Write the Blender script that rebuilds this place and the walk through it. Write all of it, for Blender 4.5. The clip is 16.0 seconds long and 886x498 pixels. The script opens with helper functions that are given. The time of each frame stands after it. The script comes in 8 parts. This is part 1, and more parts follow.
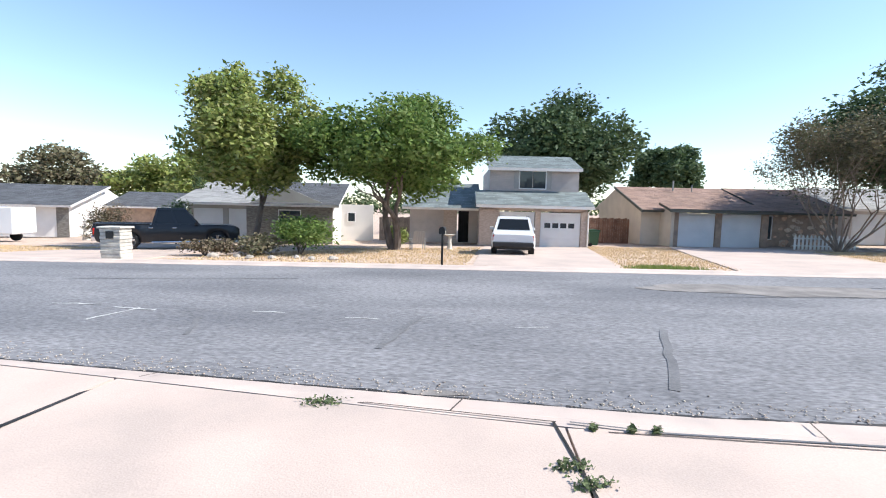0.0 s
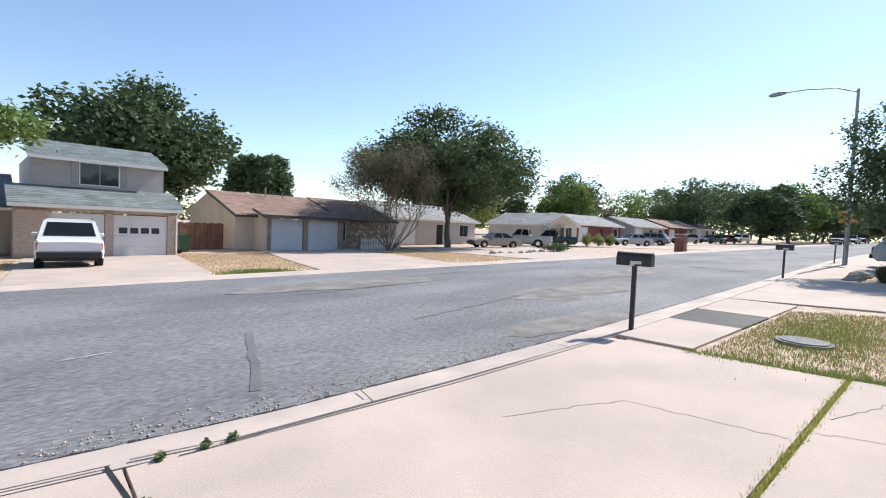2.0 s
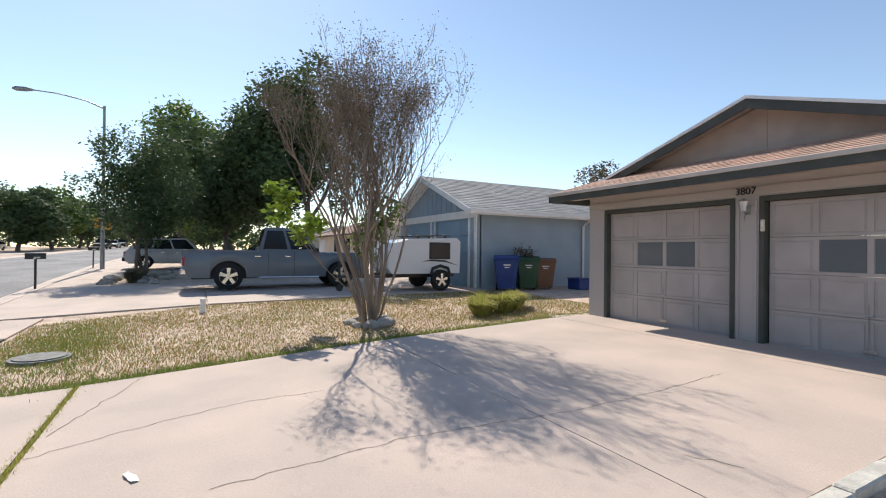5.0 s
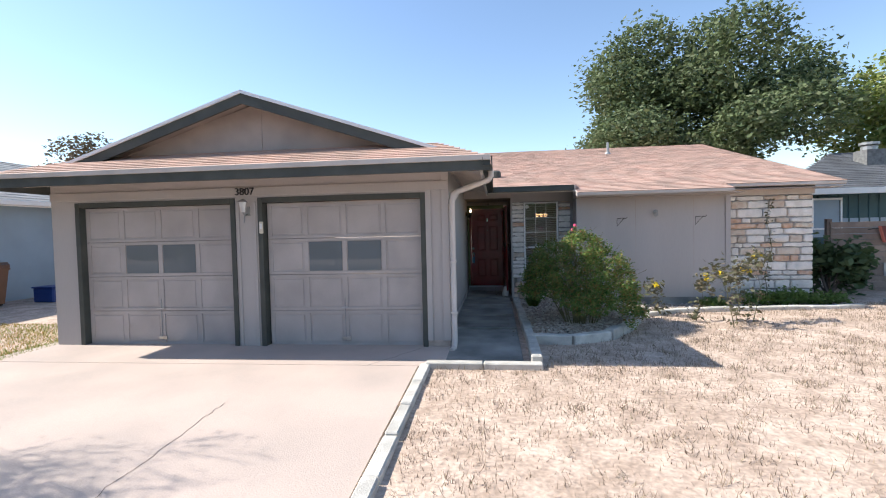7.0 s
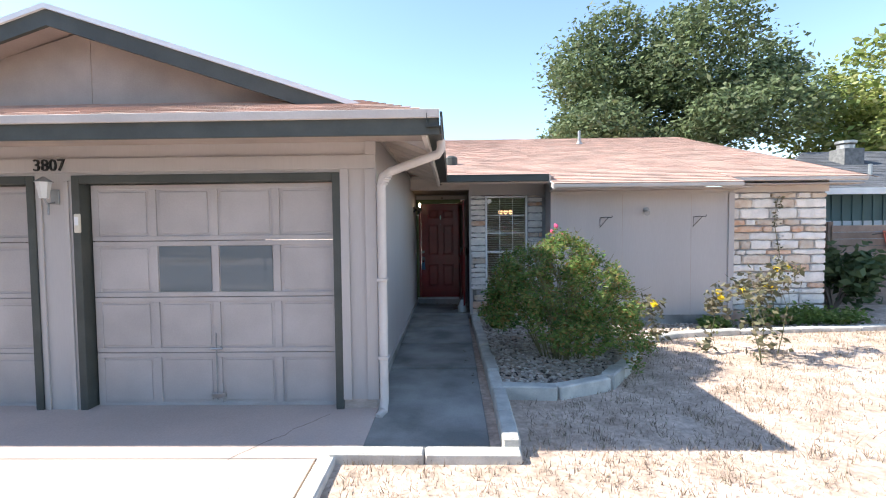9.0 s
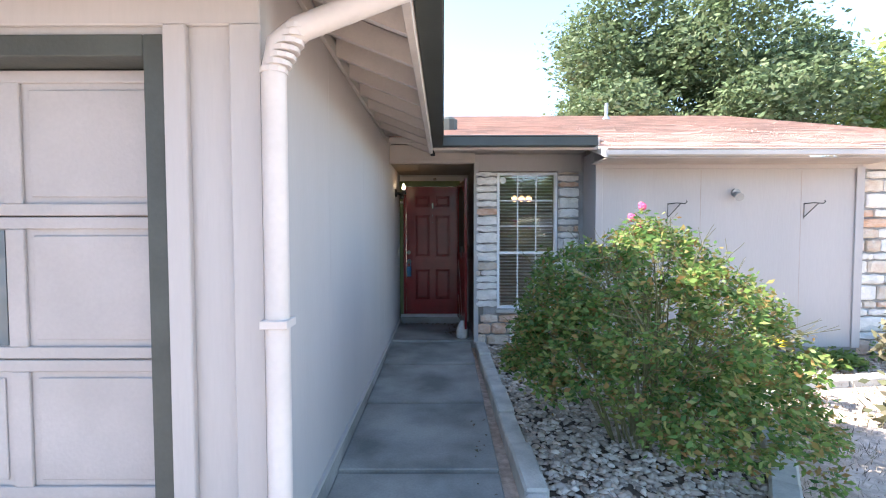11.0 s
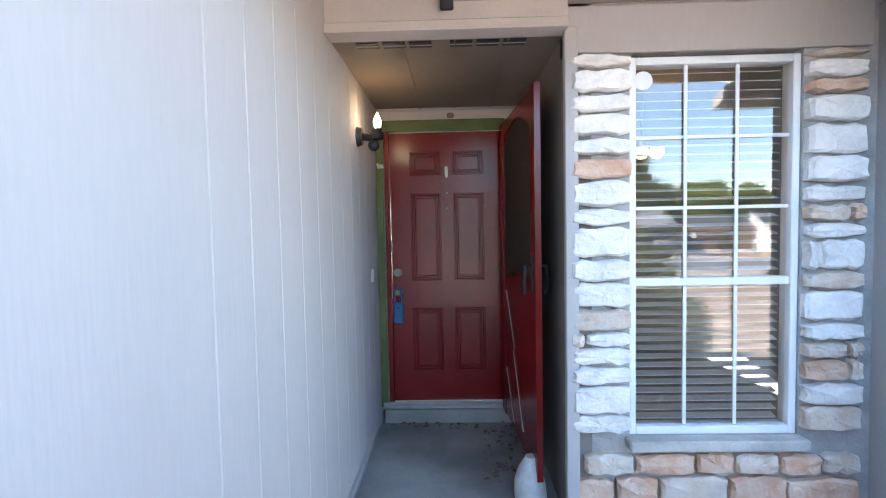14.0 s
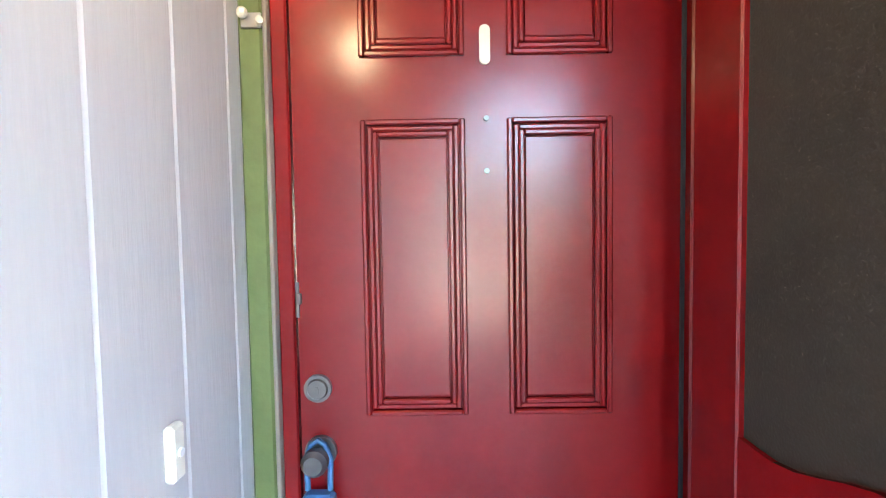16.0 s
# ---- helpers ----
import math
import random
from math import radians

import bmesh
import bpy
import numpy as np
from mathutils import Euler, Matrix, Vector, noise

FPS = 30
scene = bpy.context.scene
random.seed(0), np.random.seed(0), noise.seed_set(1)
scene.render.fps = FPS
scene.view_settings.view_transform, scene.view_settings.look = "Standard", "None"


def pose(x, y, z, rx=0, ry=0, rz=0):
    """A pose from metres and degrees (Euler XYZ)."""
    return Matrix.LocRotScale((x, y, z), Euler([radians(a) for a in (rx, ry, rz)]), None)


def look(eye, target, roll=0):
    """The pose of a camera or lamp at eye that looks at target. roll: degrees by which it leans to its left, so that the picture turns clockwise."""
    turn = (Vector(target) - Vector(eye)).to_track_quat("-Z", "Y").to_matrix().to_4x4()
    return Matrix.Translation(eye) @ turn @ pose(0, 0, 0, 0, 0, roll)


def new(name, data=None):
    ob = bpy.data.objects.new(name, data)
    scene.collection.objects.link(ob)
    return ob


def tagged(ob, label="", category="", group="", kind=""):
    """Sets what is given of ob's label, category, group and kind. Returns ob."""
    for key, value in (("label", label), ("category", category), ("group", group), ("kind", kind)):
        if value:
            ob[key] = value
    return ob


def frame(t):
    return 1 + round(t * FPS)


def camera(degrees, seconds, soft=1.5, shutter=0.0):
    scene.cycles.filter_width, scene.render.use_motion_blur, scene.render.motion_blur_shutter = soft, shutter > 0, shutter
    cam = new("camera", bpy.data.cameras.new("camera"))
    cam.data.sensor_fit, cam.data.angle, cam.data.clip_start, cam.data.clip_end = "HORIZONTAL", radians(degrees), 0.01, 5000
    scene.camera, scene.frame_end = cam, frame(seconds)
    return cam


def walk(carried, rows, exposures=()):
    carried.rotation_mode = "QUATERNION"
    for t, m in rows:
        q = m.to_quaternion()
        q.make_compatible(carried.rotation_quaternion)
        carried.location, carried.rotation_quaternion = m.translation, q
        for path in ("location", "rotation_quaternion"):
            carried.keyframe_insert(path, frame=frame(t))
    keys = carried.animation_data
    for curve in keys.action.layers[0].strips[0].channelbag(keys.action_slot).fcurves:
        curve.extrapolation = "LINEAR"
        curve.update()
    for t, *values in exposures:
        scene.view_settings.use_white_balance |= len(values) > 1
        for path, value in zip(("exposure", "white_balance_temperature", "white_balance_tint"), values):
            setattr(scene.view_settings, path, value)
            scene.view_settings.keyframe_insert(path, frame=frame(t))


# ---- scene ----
cam = camera(87.5, 16.0, 1.1)
PATH = [
    (0, (0.286, 0.712, 1.189), (0.104, 2.697, 1.02), 1.4),
    (0.5, (0.378, 0.676, 1.184), (0.594, 2.659, 1.034), 1.7),
    (1, (0.421, 0.688, 1.173), (1.035, 2.586, 1.043), 2.0),
    (1.5, (0.433, 0.712, 1.173), (1.439, 2.437, 1.064), 2.3),
    (2, (0.489, 0.694, 1.183), (1.818, 2.186, 1.092), 2.3),
    (2.5, (0.529, 0.593, 1.172), (2.118, 1.805, 1.107), 2.3),
    (3, (0.538, 0.461, 1.218), (2.336, 1.335, 1.165), 2.0),
    (3.5, (0.559, 0.374, 1.203), (2.491, 0.888, 1.171), 1.8),
    (4, (0.579, 0.371, 1.217), (2.579, 0.383, 1.206), 1.8),
    (4.5, (0.63, 0.43, 1.239), (2.569, -0.063, 1.243), 1.4),
    (5, (0.555, 0.303, 1.276), (2.316, -0.646, 1.286), 0.6),
    (5.2, (0.567, 0.219, 1.258), (2.232, -0.89, 1.276), 0.3),
    (7.5, (1.007, -1.157, 1.665), (1.059, -3.154, 1.576), -0.8),
    (8, (0.968, -1.748, 1.681), (1.009, -3.745, 1.591), -0.6),
    (10.3, (0.897, -4.707, 1.543), (0.918, -6.705, 1.462), -0.4),
    (10.5, (0.931, -4.987, 1.536), (0.942, -6.985, 1.45), -0.2),
    (11, (0.98, -5.68, 1.488), (0.983, -7.678, 1.407), -0.1),
    (11.5, (1.012, -6.288, 1.519), (1.021, -8.286, 1.43), -0.1),
    (12, (1.139, -6.935, 1.606), (1.138, -8.931, 1.485), -0.8),
    (12.5, (1.212, -7.674, 1.577), (1.215, -9.671, 1.467), -0.8),
    (13, (1.183, -8.333, 1.562), (1.204, -10.33, 1.447), -1.2),
    (13.5, (1.138, -8.969, 1.513), (1.188, -10.965, 1.406), -1.3),
    (14, (1.105, -9.612, 1.47), (1.155, -11.609, 1.376), -1.1),
    (14.5, (1.125, -10.285, 1.483), (1.145, -12.282, 1.385), -1.1),
    (15, (1.074, -10.938, 1.524), (1.136, -12.933, 1.392), -1.1),
    (15.5, (1.105, -11.536, 1.552), (1.18, -13.527, 1.381), -1.1),
    (16, (1.246, -12.086, 1.489), (1.262, -14.084, 1.396), -0.9),
]
EXPOSURES = [(0, 0.72, 6350, 10), (1.5, 0.55, 6450, 10), (2.5, 0.3, 6500, 10), (4, 0.1, 6750, 10), (5, 0.25, 6900, 10), (7.5, 0.75, 6450, 10), (8, 0.8, 6450, 10), (10.5, 2.1, 6400, 10), (11.5, 2.25, 6300, 10), (12.5, 2.65, 6100, 10), (13.5, 3.25, 6050, 10), (14.5, 3.55, 6500, 10), (15, 3.75, 6600, 10), (15.5, 4.7, 6700, 10), (16, 5.75, 6750, 10)]
walk(cam, [(t, look(eye, target, roll)) for t, eye, target, roll in PATH], EXPOSURES)

# ---- world, sun, exposure ----
ELEV, AZ = 44.0, -1.0          # the sun's height and its bearing from +x towards +y
world = bpy.data.worlds.new("world")
scene.world = world
world.use_nodes = True
sky = world.node_tree.nodes.new("ShaderNodeTexSky")
sky.sky_type, sky.sun_disc = "NISHITA", False
sky.sun_elevation, sky.sun_rotation = radians(ELEV), radians(90 - AZ)
sky.air_density, sky.dust_density, sky.ozone_density = 1.0, 0.15, 1.6
world.node_tree.links.new(sky.outputs["Color"], world.node_tree.nodes["Background"].inputs["Color"])
world.node_tree.nodes["Background"].inputs["Strength"].default_value = 0.15
sun = new("sun", bpy.data.lights.new("sun", "SUN"))
sun.data.energy, sun.data.angle, sun.data.color = 5.0, radians(0.55), (1.0, 0.95, 0.87)
sun_way = Vector((math.cos(radians(ELEV)) * math.cos(radians(AZ)), math.cos(radians(ELEV)) * math.sin(radians(AZ)), math.sin(radians(ELEV))))
sun.matrix_world = look(sun_way * 60, (0, 0, 0))


# ---- materials ----
def mat(name, col, rough=0.7, var=0.15, scale=3.0, fine=60.0, bump=0.2, metal=0.0, col2=None, island=0.0, obj=0.0, coat=0.0, stretch=(1, 1, 1), spec=0.4, thresh=(0.35, 0.65), emit=0.0):
    """Principled surface with variation at two scales, in object space metres."""
    m = bpy.data.materials.new(name)
    m.use_nodes = True
    nt = m.node_tree
    n, l = nt.nodes, nt.links
    p = n["Principled BSDF"]
    p.inputs["Roughness"].default_value, p.inputs["Metallic"].default_value = rough, metal
    p.inputs["Specular IOR Level"].default_value = spec
    p.inputs["Coat Weight"].default_value = coat
    geo = n.new("ShaderNodeNewGeometry")
    mp = n.new("ShaderNodeMapping")
    mp.inputs["Scale"].default_value = stretch
    l.new(geo.outputs["Position"], mp.inputs["Vector"])
    big, small = n.new("ShaderNodeTexNoise"), n.new("ShaderNodeTexNoise")
    big.inputs["Scale"].default_value, big.inputs["Detail"].default_value = scale, 6
    small.inputs["Scale"].default_value, small.inputs["Detail"].default_value = fine, 3
    l.new(mp.outputs[0], big.inputs["Vector"])
    l.new(mp.outputs[0], small.inputs["Vector"])
    c2 = col2 or tuple(max(0.0, c * (1 - 2 * var)) for c in col)
    mix = n.new("ShaderNodeMix")
    mix.data_type = "RGBA"
    ramp = n.new("ShaderNodeMapRange")
    ramp.inputs["From Min"].default_value, ramp.inputs["From Max"].default_value = thresh
    l.new(big.outputs["Fac"], ramp.inputs["Value"])
    l.new(ramp.outputs[0], mix.inputs["Factor"])
    mix.inputs["A"].default_value, mix.inputs["B"].default_value = (*col, 1), (*c2, 1)
    hsv = n.new("ShaderNodeHueSaturation")
    l.new(mix.outputs["Result"], hsv.inputs["Color"])
    val = n.new("ShaderNodeMath")
    val.operation = "MULTIPLY_ADD"
    l.new(small.outputs["Fac"], val.inputs[0])
    val.inputs[1].default_value, val.inputs[2].default_value = 1.6 * var, 1 - 0.8 * var
    last = val
    for amount, make, out in ((island, "ShaderNodeNewGeometry", "Random Per Island"), (obj, "ShaderNodeObjectInfo", "Random")):
        if amount:
            src = n.new(make)
            k = n.new("ShaderNodeMath")
            k.operation = "MULTIPLY_ADD"
            l.new(src.outputs[out], k.inputs[0])
            k.inputs[1].default_value, k.inputs[2].default_value = 2 * amount, 1 - amount
            times = n.new("ShaderNodeMath")
            times.operation = "MULTIPLY"
            l.new(last.outputs[0], times.inputs[0])
            l.new(k.outputs[0], times.inputs[1])
            last = times
    l.new(last.outputs[0], hsv.inputs["Value"])
    l.new(hsv.outputs[0], p.inputs["Base Color"])
    if bump:
        b = n.new("ShaderNodeBump")
        b.inputs["Strength"].default_value, b.inputs["Distance"].default_value = bump, 0.01
        l.new(small.outputs["Fac"], b.inputs["Height"])
        l.new(b.outputs[0], p.inputs["Normal"])
    if emit:
        p.inputs["Emission Color"].default_value, p.inputs["Emission Strength"].default_value = (*col, 1), emit
    return m


def island_mix(name, cols, rough=0.7, trans=0.0):
    """Each separate piece of the mesh takes one of the colours."""
    m = bpy.data.materials.new(name)
    m.use_nodes = True
    n, l = m.node_tree.nodes, m.node_tree.links
    p = n["Principled BSDF"]
    p.inputs["Roughness"].default_value = rough
    p.inputs["Specular IOR Level"].default_value = 0.25
    geo, ramp = n.new("ShaderNodeNewGeometry"), n.new("ShaderNodeValToRGB")
    l.new(geo.outputs["Random Per Island"], ramp.inputs[0])
    while len(ramp.color_ramp.elements) < len(cols):
        ramp.color_ramp.elements.new(0.5)
    for i, c in enumerate(cols):
        e = ramp.color_ramp.elements[i]
        e.position, e.color = i / max(1, len(cols) - 1), (*c, 1)
    l.new(ramp.outputs[0], p.inputs["Base Color"])
    if trans:
        t, mx = n.new("ShaderNodeBsdfTranslucent"), n.new("ShaderNodeMixShader")
        l.new(ramp.outputs[0], t.inputs["Color"])
        mx.inputs[0].default_value = trans
        l.new(p.outputs[0], mx.inputs[1])
        l.new(t.outputs[0], mx.inputs[2])
        l.new(mx.outputs[0], n["Material Output"].inputs["Surface"])
    return m


def pane_mat(name, tint=(0.8, 0.85, 0.85), ior=1.5, clear=True):
    m = bpy.data.materials.new(name)
    m.use_nodes = True
    n, l = m.node_tree.nodes, m.node_tree.links
    gl, fr, mx = n.new("ShaderNodeBsdfGlossy"), n.new("ShaderNodeFresnel"), n.new("ShaderNodeMixShader")
    gl.inputs["Roughness"].default_value = 0.01
    fr.inputs["IOR"].default_value = ior
    base = n.new("ShaderNodeBsdfTransparent" if clear else "ShaderNodeBsdfDiffuse")
    base.inputs["Color"].default_value = (*tint, 1)
    l.new(fr.outputs[0], mx.inputs[0])
    l.new(base.outputs[0], mx.inputs[1])
    l.new(gl.outputs[0], mx.inputs[2])
    l.new(mx.outputs[0], n["Material Output"].inputs["Surface"])
    return m


M_CONC = mat("pale_concrete", (0.53, 0.425, 0.365), 0.85, 0.20, 0.9, 75, 0.3, col2=(0.43, 0.355, 0.31))
M_KERB = mat("kerb_concrete", (0.56, 0.46, 0.40), 0.85, 0.14, 1.4, 120, 0.3, col2=(0.44, 0.37, 0.33))
# col2 gives the stains; the base grey also carries shade under the roof
M_WALK = mat("stained_shade_concrete", (0.36, 0.345, 0.315), 0.8, 0.22, 1.8, 60, 0.3, col2=(0.17, 0.168, 0.155))
M_LIME = mat("limestone_block", (0.60, 0.57, 0.51), 0.85, 0.16, 5, 60, 0.6, col2=(0.42, 0.40, 0.36), obj=0.1)
M_ASPH = mat("asphalt", (0.215, 0.213, 0.22), 0.85, 1.15, 0.55, 30, 1.0, col2=(0.135, 0.136, 0.145), stretch=(0.4, 1, 1))
M_SEAM = mat("old_crack_seal", (0.115, 0.115, 0.12), 0.8, 0.5, 2, 30, 0.6, col2=(0.16, 0.16, 0.165))
M_CRACK = mat("hairline_crack", (0.13, 0.105, 0.09), 0.9, 0.3, 6, 30, 0.2)
M_TAR = mat("tar_seam", (0.035, 0.033, 0.032), 0.7, 0.3, 3, 60, 0.5)
M_PAINT = mat("street_paint", (0.62, 0.62, 0.60), 0.8, 0.25, 9, 60, 0.2, col2=(0.3, 0.3, 0.3))
M_PATCH = mat("road_patch", (0.26, 0.24, 0.225), 0.9, 0.2, 2, 50, 0.8)
M_DIRT = mat("dry_lawn_soil", (0.58, 0.45, 0.36), 0.95, 0.75, 3.2, 22, 1.0, col2=(0.40, 0.30, 0.23))
M_STRAW = island_mix("dry_grass", [(0.54, 0.43, 0.33), (0.66, 0.54, 0.43), (0.26, 0.19, 0.14), (0.15, 0.115, 0.075), (0.60, 0.49, 0.39)], 0.9, 0.2)
M_TUSS = island_mix("dead_grass", [(0.20, 0.15, 0.11), (0.34, 0.26, 0.20), (0.13, 0.10, 0.07), (0.42, 0.33, 0.25), (0.24, 0.22, 0.11)], 0.9, 0.15)
M_HAY = island_mix("golden_dry_grass", [(0.62, 0.46, 0.27), (0.70, 0.55, 0.35), (0.50, 0.36, 0.20), (0.66, 0.50, 0.30)], 0.9, 0.3)
M_GRASS = island_mix("half_green_grass", [(0.40, 0.27, 0.09), (0.19, 0.20, 0.05), (0.50, 0.30, 0.12), (0.26, 0.24, 0.06), (0.56, 0.36, 0.17)], 0.9, 0.25)
M_GREEN = island_mix("green_grass", [(0.13, 0.21, 0.04), (0.20, 0.27, 0.065), (0.31, 0.32, 0.11), (0.16, 0.23, 0.05)], 0.9, 0.3)
M_WALL = mat("tan_grey_siding", (0.465, 0.43, 0.41), 0.75, 0.06, 1.2, 70, 0.10, col2=(0.42, 0.39, 0.37), stretch=(1, 1, 0.12))
M_GDOOR = mat("garage_door_paint", (0.455, 0.415, 0.395), 0.6, 0.08, 2, 60, 0.15, col2=(0.38, 0.345, 0.325))
M_TRIM = mat("dark_grey_green_trim", (0.075, 0.08, 0.07), 0.6, 0.12, 4, 60, 0.15)
M_FASC = mat("tan_fascia", (0.60, 0.535, 0.48), 0.7, 0.08, 2, 60, 0.15)
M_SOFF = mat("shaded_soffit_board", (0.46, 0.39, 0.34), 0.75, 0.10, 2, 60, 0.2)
# taupe siding, darkened so the colour holds the porch's shade
M_PORCH = mat("shaded_porch_taupe", (0.215, 0.195, 0.165), 0.7, 0.08, 1.5, 60, 0.1, stretch=(1, 1, 0.15))
# soffit brown taken deeper: shade under the porch roof is in this colour
M_PCEIL = mat("shaded_porch_ceiling", (0.27, 0.215, 0.165), 0.75, 0.10, 2, 60, 0.2)
M_SHNG = mat("red_brown_shingle", (0.55, 0.355, 0.28), 0.9, 0.12, 2, 90, 0.6, col2=(0.42, 0.295, 0.235), island=0.13)
M_SHNG_BR = mat("brown_shingle", (0.32, 0.215, 0.17), 0.9, 0.15, 1.2, 60, 0.5, island=0.15)
M_SHNG_GR = mat("blue_grey_shingle", (0.20, 0.235, 0.235), 0.9, 0.15, 1.2, 60, 0.5, island=0.2)
M_SHNG_DK = mat("charcoal_shingle", (0.105, 0.11, 0.12), 0.9, 0.15, 1.2, 60, 0.5, island=0.18)
M_SHNG_LG = mat("light_grey_shingle", (0.33, 0.33, 0.325), 0.9, 0.12, 1.2, 60, 0.5, island=0.15)
M_RED = mat("oxblood_door_paint", (0.195, 0.005, 0.006), 0.25, 0.16, 5, 25, 0.06, col2=(0.150, 0.004, 0.005), spec=0.5)
M_PEWTER = mat("dark_pewter", (0.20, 0.19, 0.18), 0.38, 0.12, 10, 60, 0.05, metal=0.9)
M_GRNTRIM = mat("olive_green_paint", (0.125, 0.155, 0.05), 0.45, 0.12, 6, 40, 0.15)
M_WHITE = mat("white_paint", (0.78, 0.77, 0.74), 0.5, 0.05, 3, 50, 0.08)
M_VINYL = mat("white_vinyl", (0.80, 0.80, 0.79), 0.35, 0.03, 3, 50, 0.03)
M_BLIND = mat("white_blind_slat", (0.86, 0.86, 0.84), 0.45, 0.04, 3, 50, 0.02)
M_STONE = mat("white_limestone", (0.83, 0.78, 0.725), 0.9, 0.14, 7, 45, 0.9, col2=(0.69, 0.65, 0.60), obj=0.06)
M_STONE_T = mat("tan_limestone", (0.56, 0.43, 0.33), 0.9, 0.16, 9, 45, 0.9, col2=(0.66, 0.58, 0.49), obj=0.10)
M_STONE_O = mat("rust_limestone", (0.58, 0.34, 0.22), 0.9, 0.16, 9, 45, 0.9, col2=(0.70, 0.52, 0.40), obj=0.10)
M_MORT = mat("grey_mortar", (0.42, 0.40, 0.38), 0.95, 0.12, 8, 70, 0.6)
M_BLACK = mat("black_metal", (0.018, 0.018, 0.018), 0.42, 0.15, 8, 60, 0.05, spec=0.5)
M_STEEL = mat("worn_steel", (0.55, 0.54, 0.52), 0.32, 0.10, 10, 60, 0.05, metal=1.0)
M_CHROME = mat("bright_chrome", (0.75, 0.75, 0.75), 0.12, 0.03, 10, 60, 0.0, metal=1.0)
M_ALU = mat("aluminium_sill", (0.52, 0.54, 0.55), 0.4, 0.08, 8, 60, 0.05, metal=0.7)
M_GUT = mat("dark_gutter", (0.06, 0.066, 0.058), 0.5, 0.1, 4, 50, 0.05)
M_SPOUT = mat("cream_downspout", (0.64, 0.575, 0.53), 0.5, 0.06, 3, 50, 0.05)
M_SCREEN = mat("insect_screen", (0.042, 0.032, 0.022), 0.85, 0.12, 2, 220, 0.3)
M_LOCKBOX = mat("blue_plastic", (0.045, 0.13, 0.26), 0.5, 0.08, 9, 50, 0.05)
M_IVORY = mat("ivory_plastic", (0.66, 0.61, 0.50), 0.4, 0.04, 9, 50, 0.02)
M_JUG = mat("white_stone_lump", (0.62, 0.61, 0.58), 0.85, 0.08, 20, 60, 0.4)
M_DARK = mat("dark_interior", (0.03, 0.03, 0.032), 0.9, 0.2, 2, 20, 0)
M_ROOM = mat("room_wall", (0.42, 0.40, 0.36), 0.9, 0.05, 2, 20, 0)
M_BULB = mat("lit_bulb", (1.0, 0.80, 0.5), 0.3, 0.0, 2, 20, 0, emit=5.0)
M_GLOW = mat("warm_lamp_shade", (1.0, 0.55, 0.25), 0.3, 0.0, 2, 20, 0, emit=1.2)
M_PEBBLE = island_mix("river_gravel", [(0.54, 0.47, 0.40), (0.38, 0.32, 0.27), (0.68, 0.62, 0.54), (0.44, 0.34, 0.27), (0.29, 0.25, 0.21), (0.60, 0.52, 0.44)], 0.8)
M_MULCH = mat("dark_bed_soil", (0.15, 0.12, 0.095), 0.95, 0.3, 4, 50, 0.9)
M_LID = mat("grey_lid", (0.20, 0.20, 0.195), 0.8, 0.2, 9, 50, 0.4)
M_BARK = mat("grey_brown_bark", (0.19, 0.155, 0.13), 0.95, 0.25, 5, 40, 0.9, stretch=(1, 1, 0.3))
M_BARK_L = mat("smooth_tan_bark", (0.30, 0.235, 0.185), 0.8, 0.2, 5, 40, 0.4, stretch=(1, 1, 0.3))
M_STEM = mat("green_brown_cane", (0.22, 0.20, 0.09), 0.7, 0.2, 8, 40, 0.2)
M_LEAF = island_mix("mid_green_leaf", [(0.084, 0.150, 0.036), (0.132, 0.210, 0.050), (0.186, 0.264, 0.072), (0.102, 0.168, 0.043), (0.228, 0.282, 0.096)], 0.6, 0.38)
M_LEAF_Y = island_mix("yellow_green_leaf", [(0.18, 0.24, 0.06), (0.25, 0.30, 0.08), (0.31, 0.33, 0.11), (0.13, 0.19, 0.045), (0.36, 0.36, 0.16)], 0.6, 0.3)
M_LEAF_D = island_mix("dark_green_leaf", [(0.055, 0.088, 0.039), (0.078, 0.124, 0.052), (0.111, 0.156, 0.072), (0.065, 0.101, 0.048)], 0.65, 0.28)
M_LEAF_K = island_mix("grey_green_leaf", [(0.088, 0.125, 0.056), (0.125, 0.169, 0.075), (0.163, 0.206, 0.100), (0.075, 0.106, 0.050), (0.200, 0.225, 0.125)], 0.65, 0.30)
M_LEAF_G = island_mix("grey_olive_leaf", [(0.12, 0.125, 0.07), (0.16, 0.15, 0.09), (0.19, 0.155, 0.105), (0.10, 0.11, 0.055)], 0.75, 0.25)
M_LEAF_B = island_mix("browning_leaf", [(0.15, 0.12, 0.09), (0.19, 0.15, 0.11), (0.12, 0.11, 0.065), (0.17, 0.125, 0.09), (0.10, 0.095, 0.05)], 0.8, 0.2)
M_LEAF_L = island_mix("bright_lime_leaf", [(0.17, 0.26, 0.035), (0.25, 0.35, 0.05), (0.11, 0.18, 0.03)], 0.55, 0.4)
M_STRAP = island_mix("yellow_strap_leaf", [(0.48, 0.44, 0.12), (0.36, 0.38, 0.09), (0.55, 0.48, 0.18), (0.26, 0.30, 0.07)], 0.7, 0.35)
M_ROSE = island_mix("rose_leaf", [(0.06, 0.13, 0.035), (0.12, 0.22, 0.06), (0.23, 0.33, 0.08), (0.09, 0.16, 0.045), (0.34, 0.38, 0.13), (0.32, 0.18, 0.07), (0.15, 0.24, 0.06)], 0.42, 0.5)
M_PINK = mat("pink_petal", (0.75, 0.10, 0.22), 0.6, 0.1, 20, 60, 0.1)
